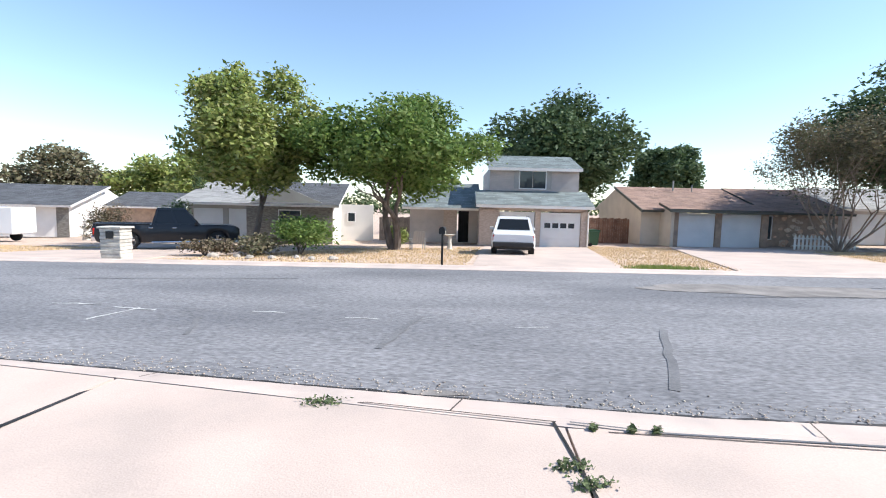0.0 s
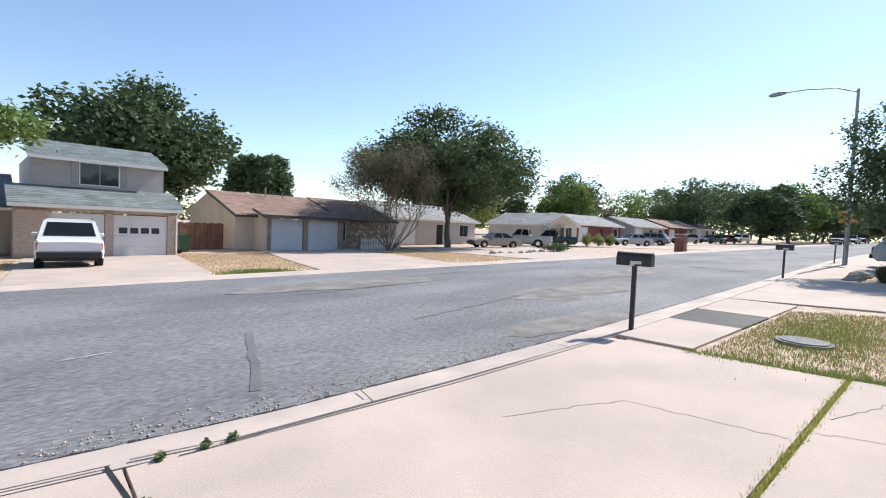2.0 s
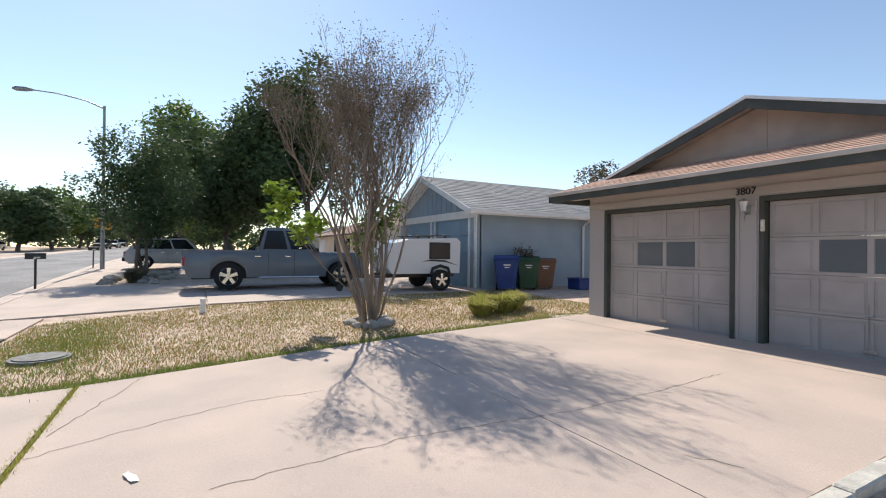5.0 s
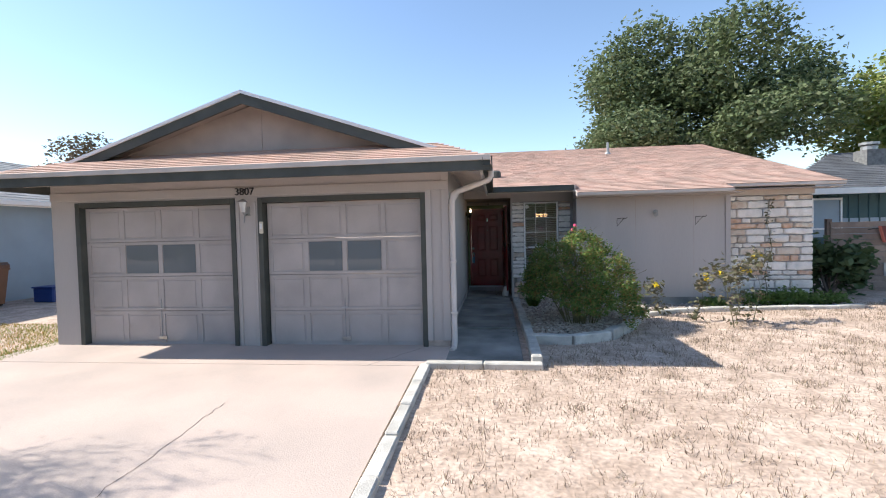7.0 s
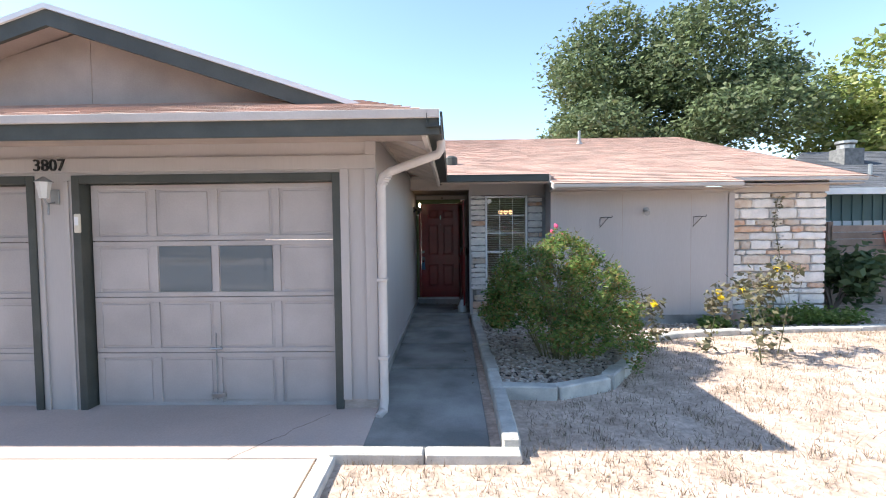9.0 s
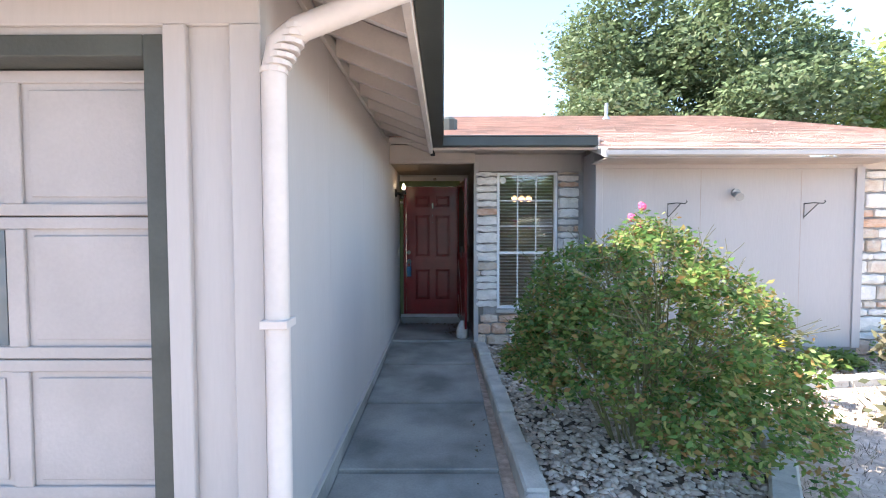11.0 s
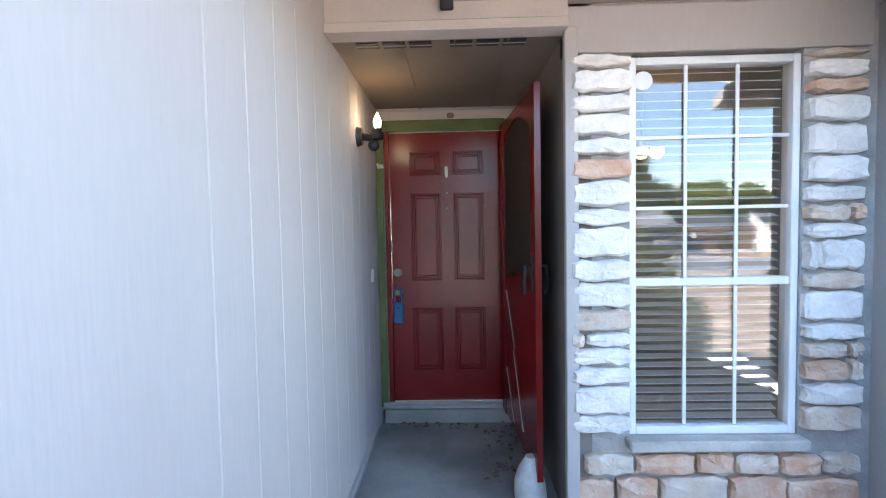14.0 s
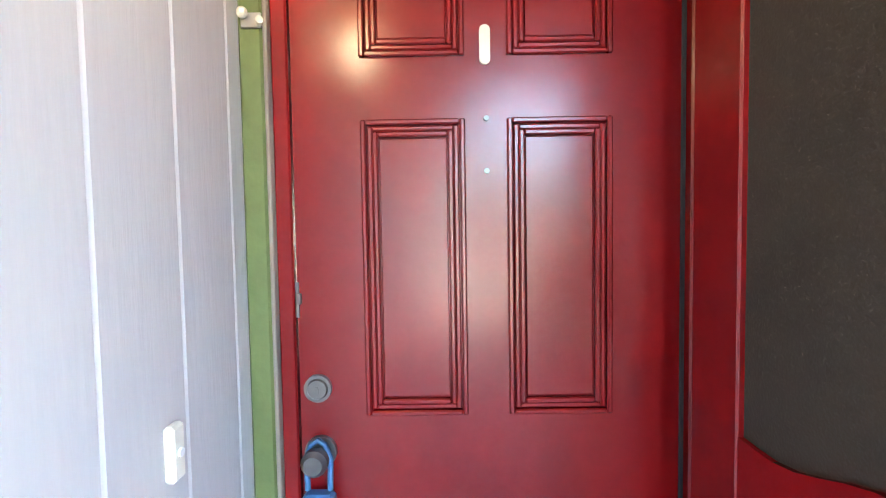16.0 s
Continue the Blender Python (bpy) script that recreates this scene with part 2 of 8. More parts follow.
M_YELLOW = mat("yellow_petal", (0.85, 0.60, 0.02), 0.6, 0.1, 20, 60, 0.1)
M_TYRE = mat("tyre_rubber", (0.018, 0.018, 0.018), 0.8, 0.15, 10, 60, 0.3)
M_RIM = mat("alloy_rim", (0.66, 0.66, 0.66), 0.22, 0.04, 10, 60, 0.0, metal=0.9)
M_CARGLASS = pane_mat("car_glass", (0.012, 0.014, 0.016), 1.5, clear=False)
M_GLASS = pane_mat("window_glass", (0.92, 0.95, 0.95), 2.1)
M_FARGLASS = pane_mat("far_window_glass", (0.03, 0.04, 0.05), 1.6, clear=False)
# dusty grey tint, raised to stand in for sky reflected in the panes
M_DUSTSKYGLASS = pane_mat("garage_glass", (0.15, 0.17, 0.18), 1.6, clear=False)
M_LAMPRED = mat("red_lens", (0.42, 0.015, 0.012), 0.25, 0.05, 9, 50, 0)
M_LAMPCLR = mat("clear_lens", (0.7, 0.7, 0.68), 0.2, 0.05, 9, 50, 0)
M_PLASTIC = mat("dark_plastic", (0.03, 0.03, 0.032), 0.6, 0.1, 9, 50, 0.1)
M_PLATE = mat("number_plate", (0.7, 0.7, 0.72), 0.5, 0.05, 9, 50, 0)
M_BLUEW = mat("pale_blue_siding", (0.30, 0.385, 0.45), 0.75, 0.05, 1.5, 60, 0.15)
M_BLUED = mat("blue_garage_door", (0.235, 0.34, 0.42), 0.7, 0.05, 1.5, 60, 0.1)
M_TEAL = mat("dark_teal_siding", (0.05, 0.105, 0.115), 0.7, 0.08, 2, 60, 0.15)
M_FENCE = mat("weathered_fence_board", (0.30, 0.235, 0.19), 0.9, 0.2, 3, 50, 0.5, col2=(0.22, 0.17, 0.14), obj=0.18, stretch=(1, 1, 1))
M_FENCE_R = mat("red_brown_fence_board", (0.235, 0.125, 0.08), 0.9, 0.2, 3, 50, 0.5, obj=0.2)
M_BRICK = mat("buff_brick", (0.52, 0.43, 0.37), 0.9, 0.2, 6, 30, 0.7, col2=(0.40, 0.33, 0.28), stretch=(1, 1, 3))
M_BRICK_R = mat("red_brick", (0.30, 0.13, 0.09), 0.9, 0.2, 6, 30, 0.7, stretch=(1, 1, 3))
M_GREYSTONE = mat("grey_ledge_stone", (0.25, 0.235, 0.21), 0.9, 0.35, 5, 25, 1.0, col2=(0.13, 0.12, 0.105), stretch=(1, 1, 3.5))
M_FLAG = mat("tan_flagstone", (0.40, 0.295, 0.22), 0.9, 0.3, 3, 25, 0.9, col2=(0.28, 0.21, 0.17))
M_LAP = mat("taupe_lap_siding", (0.48, 0.44, 0.42), 0.75, 0.06, 2, 50, 0.1)
M_CREAM = mat("cream_stucco", (0.60, 0.53, 0.43), 0.85, 0.07, 1, 60, 0.3)
M_OFFW = mat("off_white_siding", (0.72, 0.70, 0.67), 0.7, 0.05, 1, 60, 0.1)
M_GREYW = mat("grey_siding", (0.36, 0.355, 0.34), 0.75, 0.06, 1, 60, 0.1)
M_REDW = mat("dark_red_siding", (0.17, 0.05, 0.045), 0.75, 0.08, 1, 60, 0.1)
M_GDW = mat("white_garage_door", (0.66, 0.68, 0.70), 0.55, 0.05, 1, 60, 0.05)
M_GALV = mat("galvanised_steel", (0.36, 0.37, 0.37), 0.5, 0.12, 4, 50, 0.05, metal=0.6)
M_ROCK = mat("pale_boulder", (0.45, 0.41, 0.36), 0.95, 0.2, 4, 30, 0.9, obj=0.15)
M_SIGN = mat("orange_sign", (0.72, 0.33, 0.03), 0.5, 0.06, 9, 50, 0)


# ---- mesh helpers ----
class B:
    """Gathers vertices and faces for one mesh."""

    def __init__(self):
        self.v, self.f = [], []

    def add(self, vs, fs):
        k = len(self.v)
        self.v += [tuple(v) for v in vs]
        self.f += [tuple(i + k for i in f) for f in fs]
        return self

    def box(self, x0, x1, y0, y1, z0, z1, c=0.0):
        x0, x1, y0, y1, z0, z1 = min(x0, x1), max(x0, x1), min(y0, y1), max(y0, y1), min(z0, z1), max(z0, z1)
        c = min(c, (x1 - x0) * 0.45, (y1 - y0) * 0.45, (z1 - z0) * 0.45)
        if c <= 0:
            return self.add([(x, y, z) for z in (z0, z1) for y in (y0, y1) for x in (x0, x1)],
                            [(0, 2, 3, 1), (4, 5, 7, 6), (0, 1, 5, 4), (2, 6, 7, 3), (0, 4, 6, 2), (1, 3, 7, 5)])
        vs, fs, at = [], [], {}
        for i, x in enumerate((x0, x1)):
            for j, y in enumerate((y0, y1)):
                for k, z in enumerate((z0, z1)):
                    sx, sy, sz = (c, -c)[i], (c, -c)[j], (c, -c)[k]
                    for axis, p in enumerate(((x, y + sy, z + sz), (x + sx, y, z + sz), (x + sx, y + sy, z))):
                        at[i, j, k, axis] = len(vs)
                        vs.append(p)
                    fs.append((at[i, j, k, 0], at[i, j, k, 1], at[i, j, k, 2]))
        for s in (0, 1):
            fs.append((at[s, 0, 0, 0], at[s, 1, 0, 0], at[s, 1, 1, 0], at[s, 0, 1, 0]))
            fs.append((at[0, s, 0, 1], at[1, s, 0, 1], at[1, s, 1, 1], at[0, s, 1, 1]))
            fs.append((at[0, 0, s, 2], at[1, 0, s, 2], at[1, 1, s, 2], at[0, 1, s, 2]))
        for a in (0, 1):
            for b in (0, 1):
                fs.append((at[a, b, 0, 0], at[a, b, 1, 0], at[a, b, 1, 1], at[a, b, 0, 1]))
                fs.append((at[a, 0, b, 0], at[a, 1, b, 0], at[a, 1, b, 2], at[a, 0, b, 2]))
                fs.append((at[0, a, b, 1], at[1, a, b, 1], at[1, a, b, 2], at[0, a, b, 2]))
        return self.add(vs, fs)

    def tube(self, pts, radii, n=8, cap=True):
        """A round bar along the points."""
        rings = []
        pts = [Vector(p) for p in pts]
        for i, p in enumerate(pts):
            way = (pts[min(i + 1, len(pts) - 1)] - pts[max(i - 1, 0)])
            way = way.normalized() if way.length else Vector((0, 0, 1))
            side = way.cross(Vector((0.31, 0.95, 0.05)) if abs(way.y) < 0.9 else Vector((1, 0, 0))).normalized()
            up = side.cross(way)
            r = radii[i] if hasattr(radii, "__len__") else radii
            rings.append([p + (side * math.cos(a) + up * math.sin(a)) * r for a in (2 * math.pi * j / n for j in range(n))])
        vs = [v for ring in rings for v in ring]
        fs = [(i * n + j, i * n + (j + 1) % n, (i + 1) * n + (j + 1) % n, (i + 1) * n + j) for i in range(len(pts) - 1) for j in range(n)]
        if cap:
            fs += [tuple(range(n))[::-1], tuple((len(pts) - 1) * n + j for j in range(n))]
        return self.add(vs, fs)

    def prism(self, poly, a, b, axis="y"):
        """A flat outline pushed along an axis; outline pairs are the other two axes in order."""
        put = {"x": lambda p, d: (d, p[0], p[1]), "y": lambda p, d: (p[0], d, p[1]), "z": lambda p, d: (p[0], p[1], d)}[axis]
        n = len(poly)
        return self.add([put(p, a) for p in poly] + [put(p, b) for p in poly],
                        [tuple(range(n))[::-1], tuple(range(n, 2 * n))] + [(i, (i + 1) % n, n + (i + 1) % n, n + i) for i in range(n)])

    def ball(self, c, r, n=8, m=5, squash=1.0):
        vs = [(c[0], c[1], c[2] - r * squash)]
        for i in range(1, m):
            a = math.pi * i / m - math.pi / 2
            vs += [(c[0] + r * math.cos(a) * math.cos(2 * math.pi * j / n), c[1] + r * math.cos(a) * math.sin(2 * math.pi * j / n), c[2] + r * squash * math.sin(a)) for j in range(n)]
        vs.append((c[0], c[1], c[2] + r * squash))
        fs = [(0, 1 + (j + 1) % n, 1 + j) for j in range(n)]
        fs += [(1 + i * n + j, 1 + i * n + (j + 1) % n, 1 + (i + 1) * n + (j + 1) % n, 1 + (i + 1) * n + j) for i in range(m - 2) for j in range(n)]
        top = len(vs) - 1
        fs += [(top, 1 + (m - 2) * n + j, 1 + (m - 2) * n + (j + 1) % n) for j in range(n)]
        return self.add(vs, fs)

    def mesh(self, name, material, smooth=False):
        me = bpy.data.meshes.new(name)
        me.from_pydata(self.v, [], self.f)
        bm = bmesh.new()
        bm.from_mesh(me)
        bmesh.ops.recalc_face_normals(bm, faces=bm.faces)
        bm.to_mesh(me)
        bm.free()
        me.materials.append(material)
        if smooth:
            me.polygons.foreach_set("use_smooth", [True] * len(me.polygons))
            me.set_sharp_from_angle(angle=radians(40))
        return me


def part(name, b, material, parent=None, label="", smooth=False):
    ob = new(name, b.mesh(name, material, smooth))
    ob.parent = parent
    if label:
        ob["label"] = label
    return ob


def structure(name, b, material, label="", smooth=False):
    return tagged(part(name, b, material, None, label, smooth), label, name.split("_")[0], "", "structure")


def thing(name, m, label, category, group=""):
    ob = new(name)
    ob.matrix_world = m
    ob.empty_display_size = 0.2
    return tagged(ob, label, category, group)


def raw(name, v, f, material, parent=None, label="", kind="stuff"):
    """A mesh straight from arrays (leaves, blades, pebbles)."""
    me = bpy.data.meshes.new(name)
    v, f = np.asarray(v, dtype=np.float32), np.asarray(f, dtype=np.int32)
    n, k = f.shape
    me.vertices.add(len(v))
    me.vertices.foreach_set("co", v.ravel())
    me.loops.add(n * k)
    me.loops.foreach_set("vertex_index", f.ravel())
    me.polygons.add(n)
    me.polygons.foreach_set("loop_start", np.arange(0, n * k, k, dtype=np.int32))
    me.update(calc_edges=True)
    me.materials.append(material)
    ob = new(name, me)
    ob.parent = parent
    return tagged(ob, label, "", "", kind)


def street_z(x):
    return -0.42 + 0.016 * min(max(x, -60.0), 150.0)


def ground_z(x, y):
    """Height of the ground: a street that climbs gently, the near lots rising to the houses, the far lots falling away."""
    s = street_z(x)
    if y <= 4.3:
        k = min(max((4.3 - y) / 10.7, 0.0), 1.0)
        return s + (-0.11 + 0.012 * max(0.0, min(x, 40.0) - 8) - s) * k
    if y <= 13.4:
        return s - 0.03
    return s - 0.05 - 0.035 * (min(y, 30.0) - 13.4)



# ---- ground, street, paving ----
def bend(x):
    """How far the near kerb swings out into the street: its back edge and its lip."""
    a, b = min(1.2, max(0.0, 0.14 * (1.7 - x))), min(1.6, max(0.0, 0.05 * (x - 5.5)))
    return a + b, 0.7 * a + b


def steps(a, b, d):
    n = max(1, round(abs(b - a) / d))
    return [a + (b - a) * i / n for i in range(n + 1)]


def sheet(name, xs, ys, zf, material, label, cat_kind="structure"):
    v = [(x, y, zf(x, y)) for y in ys for x in xs]
    n = len(xs)
    f = [(j * n + i, j * n + i + 1, (j + 1) * n + i + 1, (j + 1) * n + i) for j in range(len(ys) - 1) for i in range(n - 1)]
    return tagged(part(name, B().add(v, f), material), label, name, "", cat_kind)


def base_z(x, y):
    z = ground_z(x, y)
    return z - (0.14 if 3.9 < y < 13.9 else 0.0)


XS = [-2500, -600, -200, -100] + steps(-60, 60, 2.0) + steps(64, 150, 6) + [220, 400, 900, 2500]
YS = [-2500, -600, -150, -60] + steps(-40, 3.8, 2.0) + [4.0, 13.8] + steps(14.0, 44, 2.0) + [60, 100, 200, 600, 2500]
sheet("ground", XS, YS, base_z, M_DIRT, "dry tan soil with sparse burnt lawn around the houses")
def crown(x, y):
    """Height of the asphalt, which falls to both gutters."""
    lip = 4.42 + bend(x)[1]
    y = 4.42 + (y - lip) * 9.03 / (13.45 - lip)
    return street_z(x) - 0.035 + 0.05 * (1 - ((y - 8.9) / 4.5) ** 2)


RX, RY = steps(-80, 40, 2.0) + steps(46, 240, 8), steps(0, 1, 1 / 12)
rv = [(x, (4.42 + bend(x)[1]) * (1 - k) + 13.45 * k) for k in RY for x in RX]
rf = [(j * len(RX) + i, j * len(RX) + i + 1, (j + 1) * len(RX) + i + 1, (j + 1) * len(RX) + i) for j in range(len(RY) - 1) for i in range(len(RX) - 1)]
structure("road", B().add([(x, y, crown(x, y)) for x, y in rv], rf), M_ASPH, "worn grey asphalt street with cracks and patches")


def kerb(name, y0, y1, up):
    """Kerb and gutter as one low profile along the street."""
    prof = [(y0, 0.035), (y0 + (y1 - y0) * 0.30, 0.03), (y0 + (y1 - y0) * 0.48, -0.005), (y1, -0.028 + up), (y1, -0.15), (y0, -0.15)]
    xs = steps(-80, 200, 2.0)
    v = []
    for x in xs:
        back, lip = bend(x) if y1 > y0 else (0.0, 0.0)
        for y, z in prof:
            q = (y - y0) / (y1 - y0)
            v.append((x, y + back * (1 - q) + lip * q, street_z(x) + z))
    k = len(prof)
    f = [(i * k + j, i * k + (j + 1) % k, (i + 1) * k + (j + 1) % k, (i + 1) * k + j) for i in range(len(xs) - 1) for j in range(k)]
    return structure(name, B().add(v, f), M_KERB, "rolled concrete kerb and gutter, pale and worn")


kerb("kerb_near", 3.92, 4.46, 0.0)
kerb("kerb_far", 13.92, 13.4, 0.0)


def slab(parent, x0, x1, y0, y1, material=None, name="slab", dz=0.035, corners=None):
    nx, ny = max(2, round(abs(x1 - x0) / 1.2)), max(2, round(abs(y1 - y0) / 1.2))
    c = corners or [(x0, y0), (x1, y0), (x1, y1), (x0, y1)]
    c = [(x, y + bend(x)[0] if y == 3.9 else y) for x, y in c]
    v, f = [], []

    def at(u, w):
        ax, ay = c[0][0] * (1 - u) + c[1][0] * u, c[0][1] * (1 - u) + c[1][1] * u
        bx, by = c[3][0] * (1 - u) + c[2][0] * u, c[3][1] * (1 - u) + c[2][1] * u
        return ax * (1 - w) + bx * w, ay * (1 - w) + by * w
    for j in range(ny + 1):
        for i in range(nx + 1):
            x, y = at(i / nx, j / ny)
            v.append((x, y, ground_z(x, min(y, 4.3) if y < 8 else y) + dz))
    f = [(j * (nx + 1) + i, j * (nx + 1) + i + 1, (j + 1) * (nx + 1) + i + 1, (j + 1) * (nx + 1) + i) for j in range(ny) for i in range(nx)]
    rim = [i for i in range(nx + 1)] + [(j + 1) * (nx + 1) - 1 for j in range(1, ny + 1)] + [ny * (nx + 1) + i for i in range(nx - 1, -1, -1)] + [j * (nx + 1) for j in range(ny - 1, 0, -1)]
    k = len(v)
    v += [(v[i][0], v[i][1], v[i][2] - 0.12) for i in rim]
    n = len(rim)
    f += [(rim[i], k + i, k + (i + 1) % n, rim[(i + 1) % n]) for i in range(n)]
    return part(name, B().add(v, f), material or M_CONC, parent)


drive = tagged(new("driveway"), "pale pinkish concrete driveway with cracks and weedy joints", "driveway", "", "structure")
slab(drive, 0, 0, 0, 0, corners=[(0.92, 1.42), (6.78, 1.42), (6.62, 3.9), (0.92, 3.9)])
slab(drive, 1.95, 7.2, -2.4, 1.37, corners=[(1.95, -2.4), (7.5, -2.4), (6.82, 1.37), (1.95, 1.37)])
slab(drive, 1.95, 8.15, -6.36, -2.41, corners=[(1.95, -6.36), (7.95, -6.36), (7.5, -2.41), (1.95, -2.41)])
slab(drive, 1.63, 8.15, -7.6, -6.37)
slab(drive, 0.5, 1.94, -2.0, -1.9, corners=[(0.92, 0.2), (1.94, -1.2), (1.94, 1.4), (0.92, 1.4)])
walkside = tagged(new("pavement_near"), "pale concrete footpath slabs beside the kerb", "pavement", "", "structure")
for a, b in ((-3.05, 0.90), (-6.7, -3.09), (-10.3, -6.74), (-13.9, -10.34), (-17.5, -13.94)):
    slab(walkside, a, b, 2.3, 3.9)
slab(walkside, 6.9, 8.9, 2.95, 3.9)
slab(walkside, 8.93, 10.4, 2.95, 3.9, M_TAR, "patch", 0.03)
slab(walkside, 10.43, 12.6, 2.95, 3.9)
for a in range(12):
    slab(walkside, 20.1 + a * 3.6, 23.66 + a * 3.6, 2.9, 3.9)
ndrive = tagged(new("driveway_neighbour"), "pale concrete driveway of the blue house", "driveway", "", "structure")
slab(ndrive, 12.6, 20.0, 0.2, 3.9, corners=[(13.6, 0.0), (20.0, 0.0), (20.0, 3.9), (12.65, 3.9)])
slab(ndrive, 13.6, 20, -4.4, -0.04)
slab(ndrive, 13.6, 20, -8.4, -4.44)
fdrive = tagged(new("driveway_far"), "pale concrete driveways across the street", "driveway", "", "structure")
for a, b, c, d, y1 in ((-0.1, 4.2, 0.2, 6.4, 29.3), (7.4, 13.6, 12.0, 18.6, 31.5), (19.0, 26.0, 24.0, 40.0, 33.0), (-19.0, -10.8, -16.5, -12.6, 24.0), (44, 52, 44, 52, 34), (64, 72, 64, 72, 34)):
    slab(fdrive, 0, 0, 0, 0, corners=[(a, 13.95), (b, 13.95), (d, y1), (c, y1)])
fwalk = tagged(new("pavement_far"), "pale footpath strip along the far kerb", "pavement", "", "structure")
for i in range(22):
    a = -32 + i * 3.6
    if not any(p - 3 < a < q for p, q in ((-0.1, 4.2), (7.4, 13.6), (19, 26), (-19, -10.8))):
        slab(fwalk, a, a + 3.56, 13.95, 14.9)


def ribbon(name, pts, w, material, parent, lift=0.04, zf=ground_z):
    """A thin strip that lies on the paving (crack, seam, paint)."""
    b = B()
    rnd = random.Random(len(pts) + int(pts[0][0] * 10))
    for (ax, ay), (bx, by) in zip(pts, pts[1:]):
        n = max(1, int(math.hypot(bx - ax, by - ay) / 0.18))
        for i in range(n):
            p = [(ax + (bx - ax) * k / n, ay + (by - ay) * k / n) for k in (i, i + 1)]
            d = math.hypot(bx - ax, by - ay)
            nx, ny = -(by - ay) / d * w / 2, (bx - ax) / d * w / 2
            b.add([(p[0][0] - nx, p[0][1] - ny, zf(*p[0]) + lift), (p[1][0] - nx, p[1][1] - ny, zf(*p[1]) + lift), (p[1][0] + nx, p[1][1] + ny, zf(*p[1]) + lift), (p[0][0] + nx, p[0][1] + ny, zf(*p[0]) + lift)], [(0, 1, 2, 3)])
    return part(name, b, material, parent)


def wander(a, b, n, amp, seed):
    r = random.Random(seed)
    out = []
    for i in range(n + 1):
        k = i / n
        j = 0 if i in (0, n) else amp
        out.append((a[0] + (b[0] - a[0]) * k + r.uniform(-j, j), a[1] + (b[1] - a[1]) * k + r.uniform(-j, j)))
    return out


def kerb_z(x, y):
    """Height of the gutter's upper face."""
    back, lip = bend(x)
    k = min(1.0, max(0.0, (y - 3.92 - back) / (0.54 + lip - back)))
    return street_z(x) + (0.005 - 0.03 * k)


for k, (a, b, n) in enumerate((((3.3, 3.05), (4.4, 2.6), 7), ((4.4, 2.6), (4.6, 1.45), 6), ((4.88, 1.36), (5.24, 0.51), 6), ((5.24, 0.51), (5.42, -0.2), 5), ((5.42, -0.2), (5.38, -0.92), 5), ((3.79, 0.2), (3.90, -1.2), 8), ((3.90, -1.2), (3.73, -2.45), 8), ((3.72, -2.5), (3.67, -3.27), 6), ((3.67, -3.3), (3.74, -5.1), 10), ((2.66, -2.81), (2.33, -2.98), 3), ((2.6, -6.35), (2.05, -7.2), 5), ((5.3, 1.32), (7.0, 0.75), 9))):
    ribbon("crack", wander(a, b, n * 2, 0.02, k), 0.0055, M_CRACK, drive, 0.038)
ribbon("gutter_seam", [(0.95, 4.10), (1.6, 3.99), (3.5, 3.95), (6.9, 4.0)], 0.022, M_SEAM, drive, 0.045)
ribbon("gutter_seam", [(1.2, 3.97), (3.5, 3.89), (6.9, 3.93)], 0.012, M_CRACK, drive, 0.041)
ribbon("joint", [(0.83, 4.1), (0.90, 3.43), (0.98, 2.6)], 0.022, M_TAR, drive, 0.042)
ribbon("joint", [(-3.07, 4.6), (-3.07, 2.3)], 0.05, M_TAR, walkside, 0.042)
ribbon("joint", [(-3.05, 4.6), (-1.2, 4.36), (0.85, 4.09)], 0.016, M_CRACK, walkside, 0.045)
for a in (-9.0, -6.2, -2.9, 0.05, 2.7, 5.7, 8.8, 12, 15, 18):
    ribbon("joint", [(a, 4.0 + bend(a)[0]), (a + 0.1, 4.40 + bend(a)[1])], 0.014, M_CRACK, walkside, 0.035, kerb_z)


def road_z(x, y):
    return crown(x, y)


marks = tagged(new("road_marks"), "faded cracks, tar seams and chalk marks on the asphalt", "road marks", "", "structure")
for k, (a, b, n, w, m) in enumerate((((-0.64, 7.55), (-0.92, 5.9), 8, 0.09, M_SEAM), ((-3.9, 7.1), (-3.5, 6.2), 7, 0.07, M_SEAM), ((2.05, 5.0), (2.74, 7.15), 10, 0.10, M_SEAM),
                                     ((5.2, 6.6), (13.5, 8.2), 30, 0.05, M_SEAM), ((13.0, 8.0), (24.0, 9.4), 30, 0.04, M_SEAM), ((4.6, 9.8), (9.5, 10.3), 16, 0.04, M_SEAM), ((3.8, 11.2), (11.0, 11.6), 20, 0.05, M_SEAM),
                                     ((9.0, 6.8), (11.8, 6.3), 14, 0.10, M_SEAM), ((20.0, 7.0), (24.0, 6.1), 12, 0.09, M_SEAM), ((-9, 10.2), (-4, 11.0), 14, 0.04, M_SEAM),
                                     ((-5.4, 6.75), (-5.2, 7.55), 5, 0.05, M_PAINT), ((-5.65, 7.55), (-4.85, 7.45), 5, 0.05, M_PAINT), ((-6.9, 7.7), (-6.0, 7.7), 4, 0.04, M_PAINT), ((-3.3, 7.52), (-2.76, 7.5), 3, 0.045, M_PAINT), ((-1.75, 7.3), (-1.23, 7.27), 3, 0.03, M_PAINT), ((0.72, 7.03), (1.18, 7.09), 3, 0.035, M_PAINT))):
    ribbon("mark", wander(a, b, n, 0.025, 50 + k), w, m, marks, 0.006, road_z)
